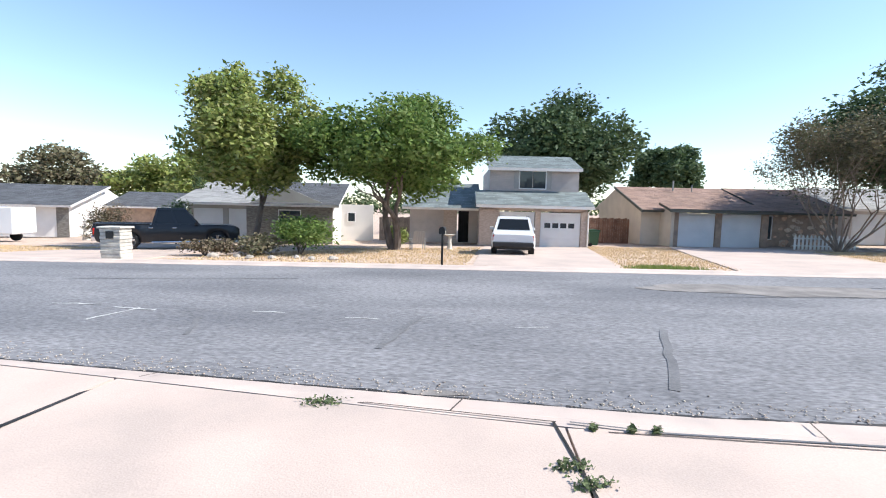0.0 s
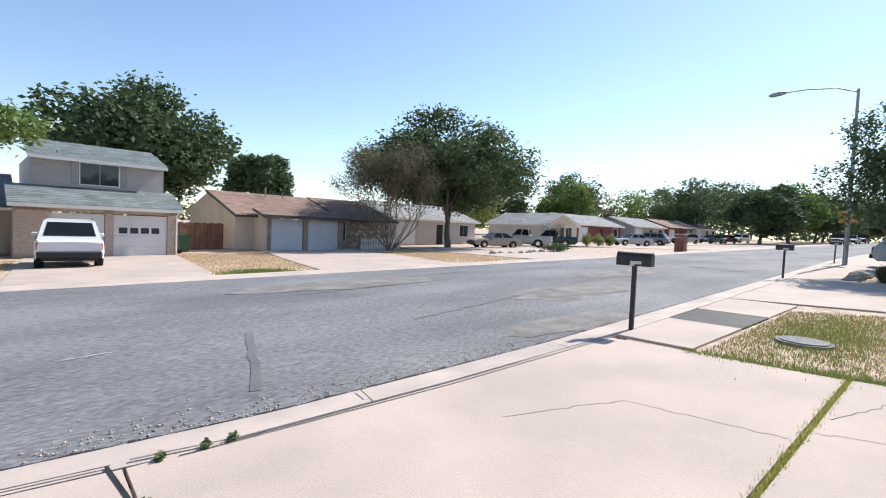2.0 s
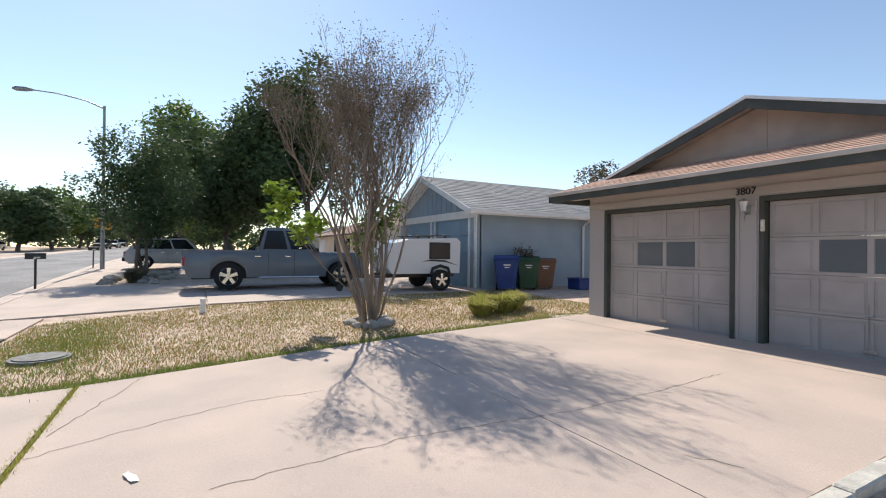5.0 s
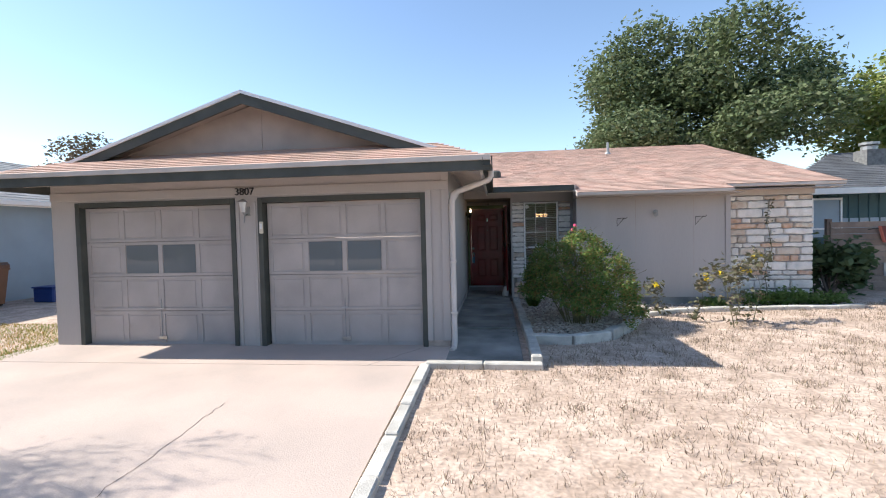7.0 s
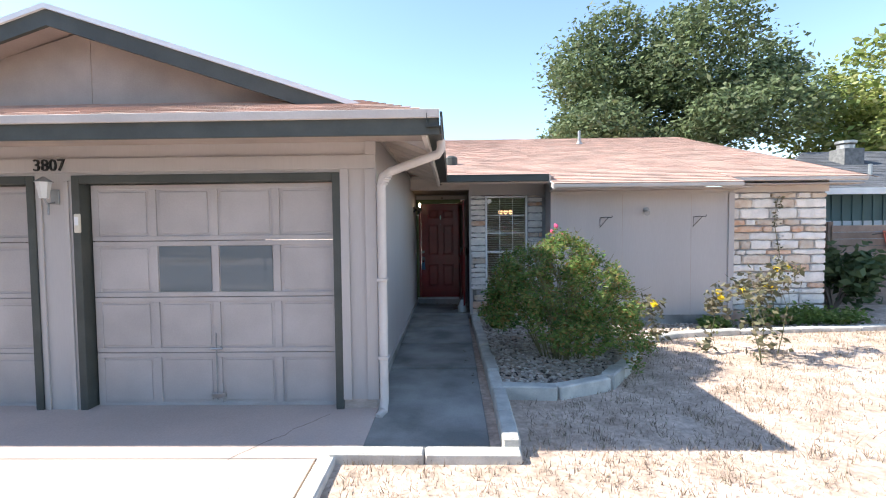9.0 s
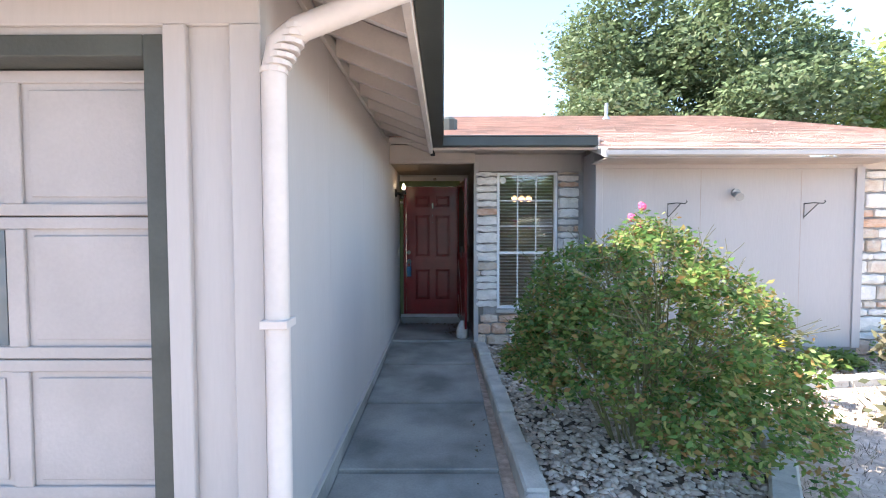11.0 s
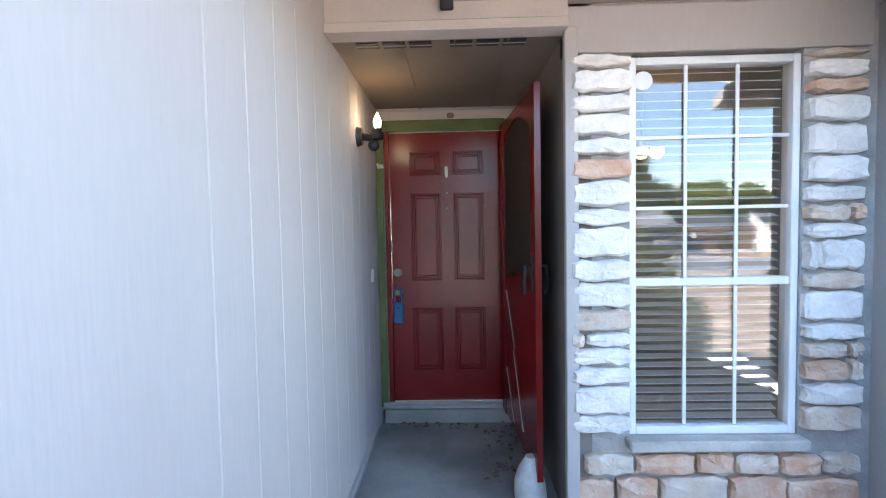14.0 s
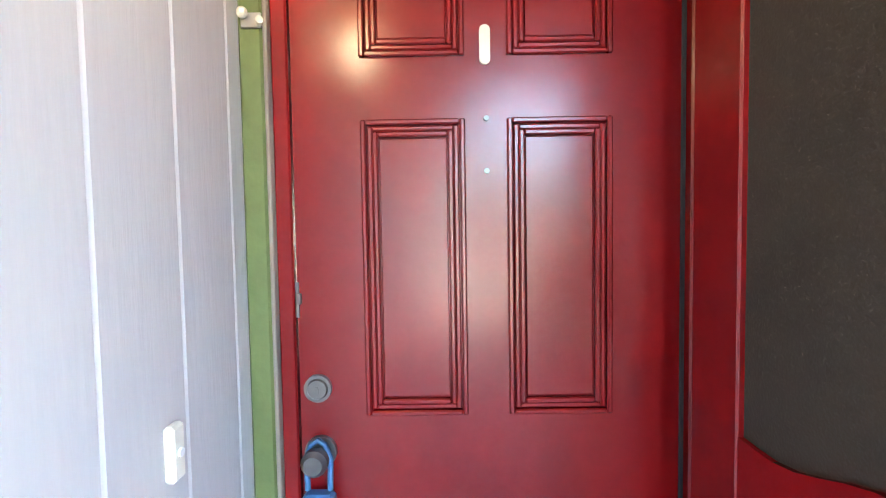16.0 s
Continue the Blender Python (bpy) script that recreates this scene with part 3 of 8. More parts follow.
for a in range(-12, 24):
    # the ragged dark lip where the asphalt ends at the gutter
    pts = [(a + 0.25 * q, 4.47 + bend(a + 0.25 * q)[1] + 0.02 * math.sin(7.3 * a + 2.9 * q)) for q in range(5)]
    ribbon("asphalt_lip", pts, 0.035 + 0.025 * math.sin(a * 1.7) ** 2, M_TAR, marks, 0.006, road_z)
for k, (cx, cy, rx, ry) in enumerate(((10.6, 7.0, 2.3, 0.9), (16.5, 8.6, 3.2, 0.8), (7.4, 5.0, 1.9, 0.45), (-0.1, 4.72, 0.32, 0.06), (6.5, 10.8, 3.0, 0.8))):
    r = random.Random(k)
    ring = [(cx + rx * r.uniform(0.75, 1.1) * math.cos(a), cy + ry * r.uniform(0.75, 1.1) * math.sin(a)) for a in (2 * math.pi * i / 22 for i in range(22))]
    part("patch", B().add([(x, y, road_z(x, y) + 0.004 + 0.001 * k) for x, y in ring], [tuple(range(22))]), M_PATCH, marks)


def blades(name, n, where, h0, h1, material, label, seed, w=0.006, lean=0.8):
    """Many thin blades; where(rng, n) gives x, y."""
    rng = np.random.default_rng(seed)
    x, y = where(rng, n)
    n = len(x)
    z = np.array([ground_z(a, b) for a, b in zip(x, y)])
    a, h = rng.uniform(0, 2 * np.pi, n), rng.uniform(h0, h1, n)
    tilt, b = rng.uniform(0.1, lean, n), rng.uniform(0, 2 * np.pi, n)
    wx, wy = np.cos(a) * w * rng.uniform(0.6, 1.6, n), np.sin(a) * w * rng.uniform(0.6, 1.6, n)
    v = np.stack([np.stack([x - wx, y - wy, z - 0.01], 1), np.stack([x + wx, y + wy, z - 0.01], 1),
                  np.stack([x + np.cos(b) * h * np.sin(tilt), y + np.sin(b) * h * np.sin(tilt), z + h * np.cos(tilt)], 1)], 1).reshape(-1, 3)
    return raw(name, v, np.arange(3 * n).reshape(-1, 3), material, None, label)


def in_poly(px, py, poly):
    c = np.zeros(len(px), bool)
    for (ax, ay), (bx, by) in zip(poly, poly[1:] + poly[:1]):
        t = (ay > py) != (by > py)
        with np.errstate(divide="ignore", invalid="ignore"):
            c ^= t & (px < (bx - ax) * (py - ay) / (by - ay) + ax)
    return c


def within(poly, near=None):
    xs, ys = [p[0] for p in poly], [p[1] for p in poly]

    def f(rng, n):
        x, y = rng.uniform(min(xs), max(xs), n), rng.uniform(min(ys), max(ys), n)
        k = in_poly(x, y, poly)
        if near is not None:
            k &= rng.random(n) < np.clip(near(x, y), 0.03, 1)
        return x[k], y[k]
    return f


def patchy(x, y):
    return 0.5 + 0.45 * np.sin(1.7 * x + 1.3 * np.sin(1.1 * y)) * np.sin(2.1 * y + np.sin(0.9 * x)) + 0.2 * np.sin(7 * x) * np.sin(6 * y)


YARD = [(-12, 2.2), (0.85, 2.2), (1.72, 0.0), (1.75, -6.45), (0.3, -6.6), (0.2, -8.5), (-0.6, -8.8), (-1.5, -9.6), (-2.2, -10.9), (-6.3, -11.5), (-9.5, -11.5), (-12, -8)]
STRIP = [(6.95, 2.85), (11.8, 2.9), (13.5, 0.0), (13.5, -9.0), (8.1, -9.0), (7.6, -2.4), (6.9, 1.4)]
blades("dry_lawn", 200000, within(YARD, patchy), 0.02, 0.07, M_STRAW, "burnt straw-coloured lawn with bare soil", 1, 0.004, 1.4)


def tussocks(rng, n):
    """Blades gathered in small lying clumps."""
    cx, cy = within(YARD)(rng, 3400)
    i = rng.integers(0, len(cx), n)
    return cx[i] + rng.normal(0, 0.055, n), cy[i] + rng.normal(0, 0.045, n)


blades("dead_tussocks", 52000, tussocks, 0.03, 0.09, M_TUSS, "lying clumps of dead grey-brown grass on the dry lawn", 41, 0.0035, 1.5)
blades("front_lawn", 95000, within(STRIP, lambda x, y: 0.45 + 0.6 * patchy(x, y)), 0.02, 0.06, M_GRASS, "half-dry lawn strip between the two driveways", 2, 0.007, 1.1)
edge = [(6.6, 2.95), (6.8, 1.4), (7.1, 0.0), (7.52, -2.35), (7.8, -5.0), (8.05, -8)]


def along_edge(rng, n):
    i = rng.integers(0, len(edge) - 1, n)
    k = rng.random(n)
    p = np.array(edge)
    x = p[i, 0] * (1 - k) + p[i + 1, 0] * k + np.abs(rng.normal(0, 0.16, n)) - 0.02
    y = p[i, 1] * (1 - k) + p[i + 1, 1] * k + rng.normal(0, 0.05, n)
    return x, y


blades("green_lawn", 46000, within(STRIP, lambda x, y: 0.9 * patchy(y * 0.6, x * 0.8) + 0.03), 0.03, 0.07, M_GREEN, "greener patches in the half-dry lawn strip", 6, 0.005, 1.0)
blades("edge_grass", 9000, along_edge, 0.03, 0.10, M_GREEN, "greener grass along the driveway edge", 3, 0.006, 0.9)
blades("joint_weeds", 4200, lambda r, n: (r.uniform(1.6, 6.9, n), 1.395 + r.normal(0, 0.022, n)), 0.04, 0.075, M_STRAP, "grass growing in the driveway joint", 4, 0.006, 1.2)
blades("green_lawn_patch", 6000, lambda r, n: (9.4 + r.normal(0, 1.2, n), 2.0 + r.normal(0, 0.4, n)), 0.03, 0.08, M_GREEN, "green patch of lawn round the meter lid", 5, 0.006, 1.0)
FAR = [(-34, 15), (-19, 15), (-17, 22), (-30, 22)], [(-10.5, 15), (-0.3, 15), (0.0, 28), (-7.5, 24)], [(4.4, 14.2), (7.6, 14.2), (11.8, 31), (6.7, 31)], [(13.8, 15), (19, 15), (24, 29), (19, 29)]
for i, poly in enumerate(FAR):
    blades("far_lawn", 24000, within(poly, lambda x, y: 0.35 + patchy(x, y)), 0.03, 0.09, M_HAY, "straw-coloured dry lawn across the street", 10 + i, 0.02, 1.2)
blades("far_weeds", 2500, lambda r, n: (5.7 + r.normal(0, 0.4, n), 15.0 + r.normal(0, 0.3, n)), 0.05, 0.16, M_GREEN, "tuft of green weeds on the dry far lawn", 20, 0.02, 0.8)


# ---- shingled roofs ----
def shingles(name, o, u, v, w, h, material, label, parent=None, left=None, right=None, course=0.145, tab=0.31, seed=0):
    """Courses of overlapping tabs on the plane o + u*a + v*b; left and right give the course's ends as shares of b/h."""
    o, u, v = Vector(o), Vector(u).normalized(), Vector(v).normalized()
    n = u.cross(v).normalized()
    if n.z < 0:
        n = -n
    r = random.Random(seed)
    b = B()
    rows = max(1, int(math.ceil(h / course)))
    for i in range(rows):
        b0, b1 = i * course - 0.006, min(h, (i + 1) * course + 0.012)
        k = min(1.0, (i + 0.5) * course / h)
        a0, a1 = (left(k) * w if left else 0.0), (right(k) * w if right else w)
        a = a0 - (r.random() * tab if i % 2 else 0)
        while a < a1:
            step = tab * r.uniform(0.8, 1.2)
            s, e = max(a0, a) + 0.002, min(a1, a + step) - 0.002
            a += step
            if e - s < 0.02:
                continue
            t = 0.012 + r.uniform(0, 0.004)
            p = [o + u * s + v * b0, o + u * e + v * b0, o + u * e + v * b1, o + u * s + v * b1]
            vs = p + [p[0] + n * t, p[1] + n * t, p[2] + n * 0.003, p[3] + n * 0.003]
            b.add(vs, [(4, 5, 6, 7), (0, 1, 5, 4), (0, 4, 7, 3), (1, 2, 6, 5)])
    ob = part(name, b, material, parent, label)
    return tagged(ob, label, "" if parent else "roof", "", "stuff" if parent else "structure")


def roof_slab(name, o, u, v, w, h, t, material, parent=None, label="", left=None, right=None):
    """The boarded deck under the shingles."""
    o, u, v = Vector(o), Vector(u).normalized(), Vector(v).normalized()
    n = u.cross(v).normalized()
    if n.z < 0:
        n = -n
    q = [o + u * (left(0) * w if left else 0), o + u * (right(0) * w if right else w), o + u * (right(1) * w if right else w) + v * h, o + u * (left(1) * w if left else 0) + v * h]
    vs = q + [p - n * t for p in q]
    ob = part(name, B().add(vs, [(0, 1, 2, 3), (7, 6, 5, 4), (0, 4, 5, 1), (1, 5, 6, 2), (2, 6, 7, 3), (3, 7, 4, 0)]), material, parent, label)
    return ob if parent else tagged(ob, label, "roof", "", "structure")


# ---- the house: garage wing ----
GY, GX0, GX1 = -7.33, 1.63, 7.95
DZ = -0.11
g = B()
for a, b in ((GX0, 1.99), (4.50, 4.86), (7.5, GX1)):
    g.box(a, b, GY - 0.14, GY, DZ + (0.13 if a == GX0 else 0), 2.10)
g.box(GX0, GX1, GY - 0.14, GY, 2.10, 2.80)
structure("wall_garage_front", g, M_WALL, "tan-grey painted board siding round two garage doors")
structure("wall_garage_base", B().box(GX0 + 0.01, 1.99, GY - 0.13, GY - 0.004, DZ - 0.05, DZ + 0.13), M_BRICK, "short brick footing below the siding")
# header boards and battens, proud of the wall
t = B()
t.box(GX0 - 0.015, GX1, GY, GY + 0.022, 2.20, 2.33, 0.004)
t.box(GX0 - 0.02, 1.72, GY, GY + 0.03, 0.02, 2.20, 0.004).box(1.87, 1.95, GY, GY + 0.03, 0.02, 2.20, 0.004)
t.box(GX0 - 0.02, 1.71, GY, GY + 0.03, 2.33, 2.56, 0.004)
t.box(4.53, 4.57, GY, GY + 0.02, DZ, 2.12, 0.004).box(4.79, 4.83, GY, GY + 0.02, DZ, 2.12, 0.004)
structure("trim_garage_boards", t, M_WALL, "painted trim boards on the garage front")
t = B()
for a, b in ((1.95, 4.50), (4.86, 7.53)):
    t.box(a, a + 0.075, GY - 0.16, GY + 0.018, DZ, 2.17, 0.004).box(b - 0.075, b, GY - 0.16, GY + 0.018, DZ, 2.17, 0.004).box(a + 0.075, b - 0.075, GY - 0.16, GY + 0.018, 2.095, 2.17, 0.004)
structure("trim_garage_frames", t, M_TRIM, "dark grey-green frames of the garage openings")


def garage_door(x0, x1, y, z0, z1, m_panel, glass_cols=(1, 2), label="", glass=None, rows=4, cols=4):
    """A sectional door: four leaves of framed panels, with a glazed row."""
    d = thing("garage_door", pose(x0, y, z0), label, "garage door", "garage doors")
    w, h = x1 - x0, z1 - z0
    rh, cw = h / rows, w / cols
    for r in range(rows):
        b = B()
        za, zb = r * rh + 0.003, (r + 1) * rh - 0.003
        b.box(0, w, -0.045, -0.014, za, zb)
        b.box(0, w, -0.014, 0, za, za + 0.045, 0.003).box(0, w, -0.014, 0, zb - 0.045, zb, 0.003)
        for c in range(cols + 1):
            a = min(max(c * cw - 0.035, 0), w - 0.07)
            b.box(a, a + 0.07, -0.014, 0.001, za + 0.045, zb - 0.045, 0.003)
        leaf = part("panel_leaf", b, m_panel, d, "", False)
        for c in range(cols):
            if glass_cols and r == rows - 2 and c in glass_cols:
                part("pane", B().box(c * cw + 0.045, (c + 1) * cw - 0.045, -0.011, -0.007, za + 0.05, zb - 0.05), glass or M_DUSTSKYGLASS, leaf, "dusty garage window pane, tint lightened for reflected sky")
            else:
                part("panel", B().box(c * cw + 0.065, (c + 1) * cw - 0.065, -0.014, -0.006, za + 0.07, zb - 0.07, 0.006), m_panel, leaf)
    part("lock_rod", B().tube([(w / 2 + 0.012, 0.012, rh * 0.14), (w / 2 + 0.012, 0.012, rh * 1.35)], 0.006, 6), M_GALV, d, "thin steel lock rod")
    part("handle", B().box(w / 2 - 0.03, w / 2 + 0.03, 0, 0.012, rh * 1.05, rh * 1.12, 0.003).tube([(w / 2 - 0.06, 0.03, rh * 1.08), (w / 2 + 0.06, 0.03, rh * 1.08)], 0.01), M_STEEL, d, "steel twist handle")
    part("lock", B().box(w / 2 - 0.07, w / 2 + 0.07, 0, 0.02, rh * 0.18, rh * 0.27, 0.004), M_STEEL, d, "steel slide bolt at the foot")
    return d


garage_door(2.005, 4.405, GY - 0.10, DZ + 0.012, 2.09, M_GDOOR, (1, 2), "tan sectional garage door with two dusty panes")
garage_door(4.935, 7.455, GY - 0.10, DZ + 0.012, 2.09, M_GDOOR, (1, 2), "tan sectional garage door beside the lamp pillar")

# walkway wall with shallow grooves
WX, WY1 = 1.685, -13.16
wall = tagged(new("wall_walkway"), "tan-grey panel siding with shallow vertical grooves beside the walkway", "wall", "", "structure")
y = GY - 0.14
for k, stop in enumerate([-8.55, -9.77, -10.70, -10.92, -11.14, -11.36, -11.58, -11.80, -12.02, -12.24, -12.45, -12.65, -12.84, -13.03, WY1]):
    # the edge that faces the street is bevelled, and its groove catches the daylight
    bev, gap = (0.0005, 0.004) if k < 3 else (0.010, 0.0)
    y -= gap
    part("siding_board", B().prism([(WX, stop), (WX, y - bev), (WX + bev * 0.6, y), (WX + 0.13, y), (WX + 0.13, stop)], DZ + 0.16, 2.74, "z"), M_WALL, wall)
    y = stop
structure("wall_walkway_base", B().box(WX - 0.012, WX + 0.12, WY1, GY - 0.15, -0.2, DZ + 0.16), M_WALK, "low concrete footing strip along the walkway wall")
structure("baseboard_walkway", B().box(WX - 0.02, WX - 0.001, -13.0, GY - 0.2, DZ + 0.158, DZ + 0.185), M_WALL, "thin board at the foot of the siding")
structure("wall_garage_left", B().box(GX1 - 0.13, GX1, -20, GY - 0.14, DZ, 2.66), M_WALL, "tan-grey siding on the garage's far side")
# garage roof
AX, AZ_TOP, SL = 4.75, 3.79, 0.328
EZ = 2.55
gw = B().prism([(1.75, 2.80), (7.75, 2.80), (AX, AZ_TOP - 0.10)], -7.90, -7.80, "y")
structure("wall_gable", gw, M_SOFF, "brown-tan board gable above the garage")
structure("trim_gable_batten", B().box(AX - 0.12, AX - 0.105, -7.80, -7.79, 2.9, 3.62), M_SOFF, "thin batten on the gable")
for side in (-1, 1):
    slope = math.hypot(1, SL)
    run = 3.72
    o = (AX + side * run, -20.0, AZ_TOP - run * SL)
    # the rear part of the side roof runs down to the eaves; the front ends at the rake
    v = (-side, 0, SL)
    roof_slab("roof_garage_deck", o, (0, 1, 0), v, 12.55, run * slope, 0.05, M_SOFF, None, "roof boards over the garage")
    shingles("roof_garage", o, (0, 1, 0), v, 12.60, run * slope, M_SHNG, "red-brown asphalt shingle roof over the garage", None, seed=3 + side)
    rk = B()
    p = [(AX + side * 3.05, AZ_TOP - 3.05 * SL), (AX, AZ_TOP), (AX, AZ_TOP - 0.17), (AX + side * 3.05, AZ_TOP - 3.05 * SL - 0.17)]
    rk.prism([(x, z - 0.012) for x, z in p], -7.45, -7.41, "y")
    structure("trim_rake", rk, M_TRIM, "dark grey-green rake board of the gable")
    rk = B().prism([(AX + side * 3.05, AZ_TOP - 3.05 * SL + 0.015), (AX, AZ_TOP + 0.02), (AX, AZ_TOP - 0.03), (AX + side * 3.05, AZ_TOP - 3.05 * SL - 0.035)], -7.41, -7.385, "y")
    structure("trim_drip_edge", rk, M_VINYL, "pale metal drip edge along the gable")
    structure("trim_rake_soffit", B().prism([(AX + side * 3.05, AZ_TOP - 3.05 * SL - 0.06), (AX, AZ_TOP - 0.05), (AX, AZ_TOP - 0.075), (AX + side * 3.05, AZ_TOP - 3.05 * SL - 0.085)], -7.80, -7.45, "y"), M_SOFF, "soffit under the gable overhang")
# front skirt roof with hipped ends
FY, SKH = -6.63, math.hypot(1.2, 0.42)
roof_slab("roof_skirt_deck", (1.03, FY, EZ - 0.005), (1, 0, 0), (0, -1.2, 0.42), 7.44, SKH, 0.04, M_SOFF, None, "boards of the front skirt roof", lambda k: 0.105 * k, lambda k: 1 - 0.105 * k)
shingles("roof_skirt", (1.03, FY - 0.01, EZ), (1, 0, 0), (0, -1.2, 0.42), 7.44, SKH, M_SHNG, "red-brown shingle skirt roof above the garage doors", None, lambda k: 0.105 * k, lambda k: 1 - 0.105 * k, seed=9)
structure("trim_front_fascia", B().box(1.0, 8.5, FY - 0.01, FY + 0.018, EZ - 0.055, EZ + 0.012, 0.003), M_FASC, "tan drip board along the front eave")
structure("trim_front_under", B().box(1.0, 8.5, FY - 0.045, FY - 0.012, EZ - 0.18, EZ - 0.03), M_TRIM, "dark fascia board under the front eave")
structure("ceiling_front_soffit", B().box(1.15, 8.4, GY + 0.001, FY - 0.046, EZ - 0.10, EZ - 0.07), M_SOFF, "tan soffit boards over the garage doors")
structure("trim_left_fascia", B().box(8.47, 8.5, -20, FY - 0.012, EZ - 0.18, EZ - 0.0), M_TRIM, "dark fascia along the garage's far eave")
# open rafters over the walkway
for i in range(10):
    y = -7.45 - i * 0.405
    rf = B().prism([(1.655, 2.585), (1.655, 2.71), (1.145, 2.52), (1.145, 2.385)], y - 0.02, y + 0.02, "y")
    structure("trim_rafter", rf, M_FASC, "painted rafter tail over the walkway")
structure("trim_side_fascia", B().box(1.105, 1.143, -11.0, FY - 0.05, 2.36, 2.53, 0.003), M_FASC, "tan fascia board behind the gutter")
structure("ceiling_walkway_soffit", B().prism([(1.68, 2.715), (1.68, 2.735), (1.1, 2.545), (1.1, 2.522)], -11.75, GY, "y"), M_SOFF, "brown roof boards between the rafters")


structure("trim_wall_top", B().box(1.656, 1.683, -11.74, -7.5, 2.585, 2.655, 0.004), M_FASC, "tan board along the top of the walkway wall")


def gutter(name, x0, x1, y0, y1, z, axis, material, out):
    """An open box gutter with a rolled lip."""
    d = thing(name, pose(0, 0, 0), "dark metal rain gutter along the eave", "gutter")
    if axis == "y":
        b = B().box(x0, x1, y0, y1, z, z + 0.008).box(x0, x0 + 0.006, y0, y1, z + 0.008, z + 0.105).box(x1 - 0.006, x1, y0, y1, z + 0.008, z + 0.105)
        lip = B().tube([(x0 if out < 0 else x1, y0, z + 0.105), (x0 if out < 0 else x1, y1, z + 0.105)], 0.011, 6)
    else:
        b = B().box(x0, x1, y0, y1, z, z + 0.008).box(x0, x1, y0, y0 + 0.006, z + 0.008, z + 0.105).box(x0, x1, y1 - 0.006, y1, z + 0.008, z + 0.105)
        lip = B().tube([(x0, y1, z + 0.105), (x1, y1, z + 0.105)], 0.011, 6)
    part("trough", b, material, d)
    part("lip", lip, material, d)
    return d


gutter("gutter", 0.985, 1.10, -10.86, FY + 0.02, 2.425, "y", M_GUT, -1)
gutter("gutter", -0.74, 1.10, -11.0, -10.875, 2.43, "x", M_GUT, 1)

# downspout
sp = thing("downspout", pose(0, 0, 0), "cream metal downspout with a corrugated elbow on the garage corner", "downspout")
path = [(1.0, -7.22, 2.44), (1.0, -7.22, 2.36), (1.03, -7.23, 2.31), (1.47, -7.27, 2.165), (1.54, -7.28, 2.12), (1.56, -7.285, 2.03), (1.56, -7.285, 0.02), (1.565, -7.24, -0.06), (1.60, -7.14, -0.09)]
part("pipe", B().tube(path, 0.042, 10), M_SPOUT, sp, "", True)
for i in range(7):
    k = i / 6
    p = Vector(path[3]).lerp(Vector(path[5]), k)
    part("crimp", B().tube([p + Vector((0.0, 0.0, 0.008)), p - Vector((0.0, 0.0, 0.008))], 0.047, 10), M_SPOUT, sp)
for z in (0.42, 1.15):
    part("strap", B().box(1.512, 1.608, -7.335, -7.238, z, z + 0.03, 0.003), M_SPOUT, sp)

# ---- the house: porch ----
PX1, PY = 0.57, -11.81
structure("floor_porch", B().box(PX1 - 0.02, WX, -13.2, -11.9, -0.16, -0.0), M_WALK, "stained grey concrete porch floor, base darkened for shade")
walkway = tagged(new("walkway"), "grey concrete walkway slabs with stains, base darkened for shade", "walkway", "", "structure")
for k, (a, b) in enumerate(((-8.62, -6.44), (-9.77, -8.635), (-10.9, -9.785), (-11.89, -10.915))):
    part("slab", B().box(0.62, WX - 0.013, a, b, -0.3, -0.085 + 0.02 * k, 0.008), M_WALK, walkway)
structure("wall_porch_right", B().box(PX1 - 0.12, PX1, -13.16, PY - 0.03, -0.05, 2.62), M_PORCH, "taupe painted side wall of the porch, darkened for its shade")
structure("trim_porch_corner", B().box(PX1 - 0.05, PX1 + 0.012, PY - 0.03, PY + 0.012, -0.03, 2.38, 0.004), M_WALL, "painted corner board at the porch")
b = B()
b.box(PX1, 0.64, -13.30, -13.16, 0.0, 2.42).box(WX - 0.02, 1.76, -13.30, -13.16, 0.0, 2.42).box(0.64, WX - 0.02, -13.30, -13.16, 2.27, 2.62)
structure("wall_porch_back", b, M_WALL, "painted wall round the front door")
structure("trim_porch_back", B().box(PX1 + 0.04, WX - 0.01, -13.16, -13.12, 2.27, 2.345, 0.004), M_FASC, "off-white board above the door frame")
structure("ceiling_porch", B().box(PX1, WX, -13.16, -11.86, 2.375, 2.40), M_PCEIL, "brown-grey boarded porch ceiling, darkened for its shade")
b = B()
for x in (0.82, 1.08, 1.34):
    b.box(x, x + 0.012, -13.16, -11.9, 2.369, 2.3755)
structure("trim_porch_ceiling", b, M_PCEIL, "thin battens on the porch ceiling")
structure("trim_porch_beam", B().box(PX1, WX, -11.86, -11.78, 2.41, 2.60).box(PX1, WX, -11.87, -11.75, 2.365, 2.41, 0.004).box(1.0, 1.006, -11.779, -11.776, 2.41, 2.6).box(1.38, 1.386, -11.779, -11.776, 2.41, 2.6), M_FASC, "cream painted beam across the porch")
v = thing("beam_vent", pose(1.12, -11.775, 2.49), "small dark plastic box on the porch beam", "vent")
part("body", B().box(-0.03, 0.03, 0, 0.03, -0.035, 0.03, 0.006), M_PLASTIC, v)
part("cap", B().box(-0.018, 0.018, 0, 0.034, 0.03, 0.048, 0.004), M_PLASTIC, v)
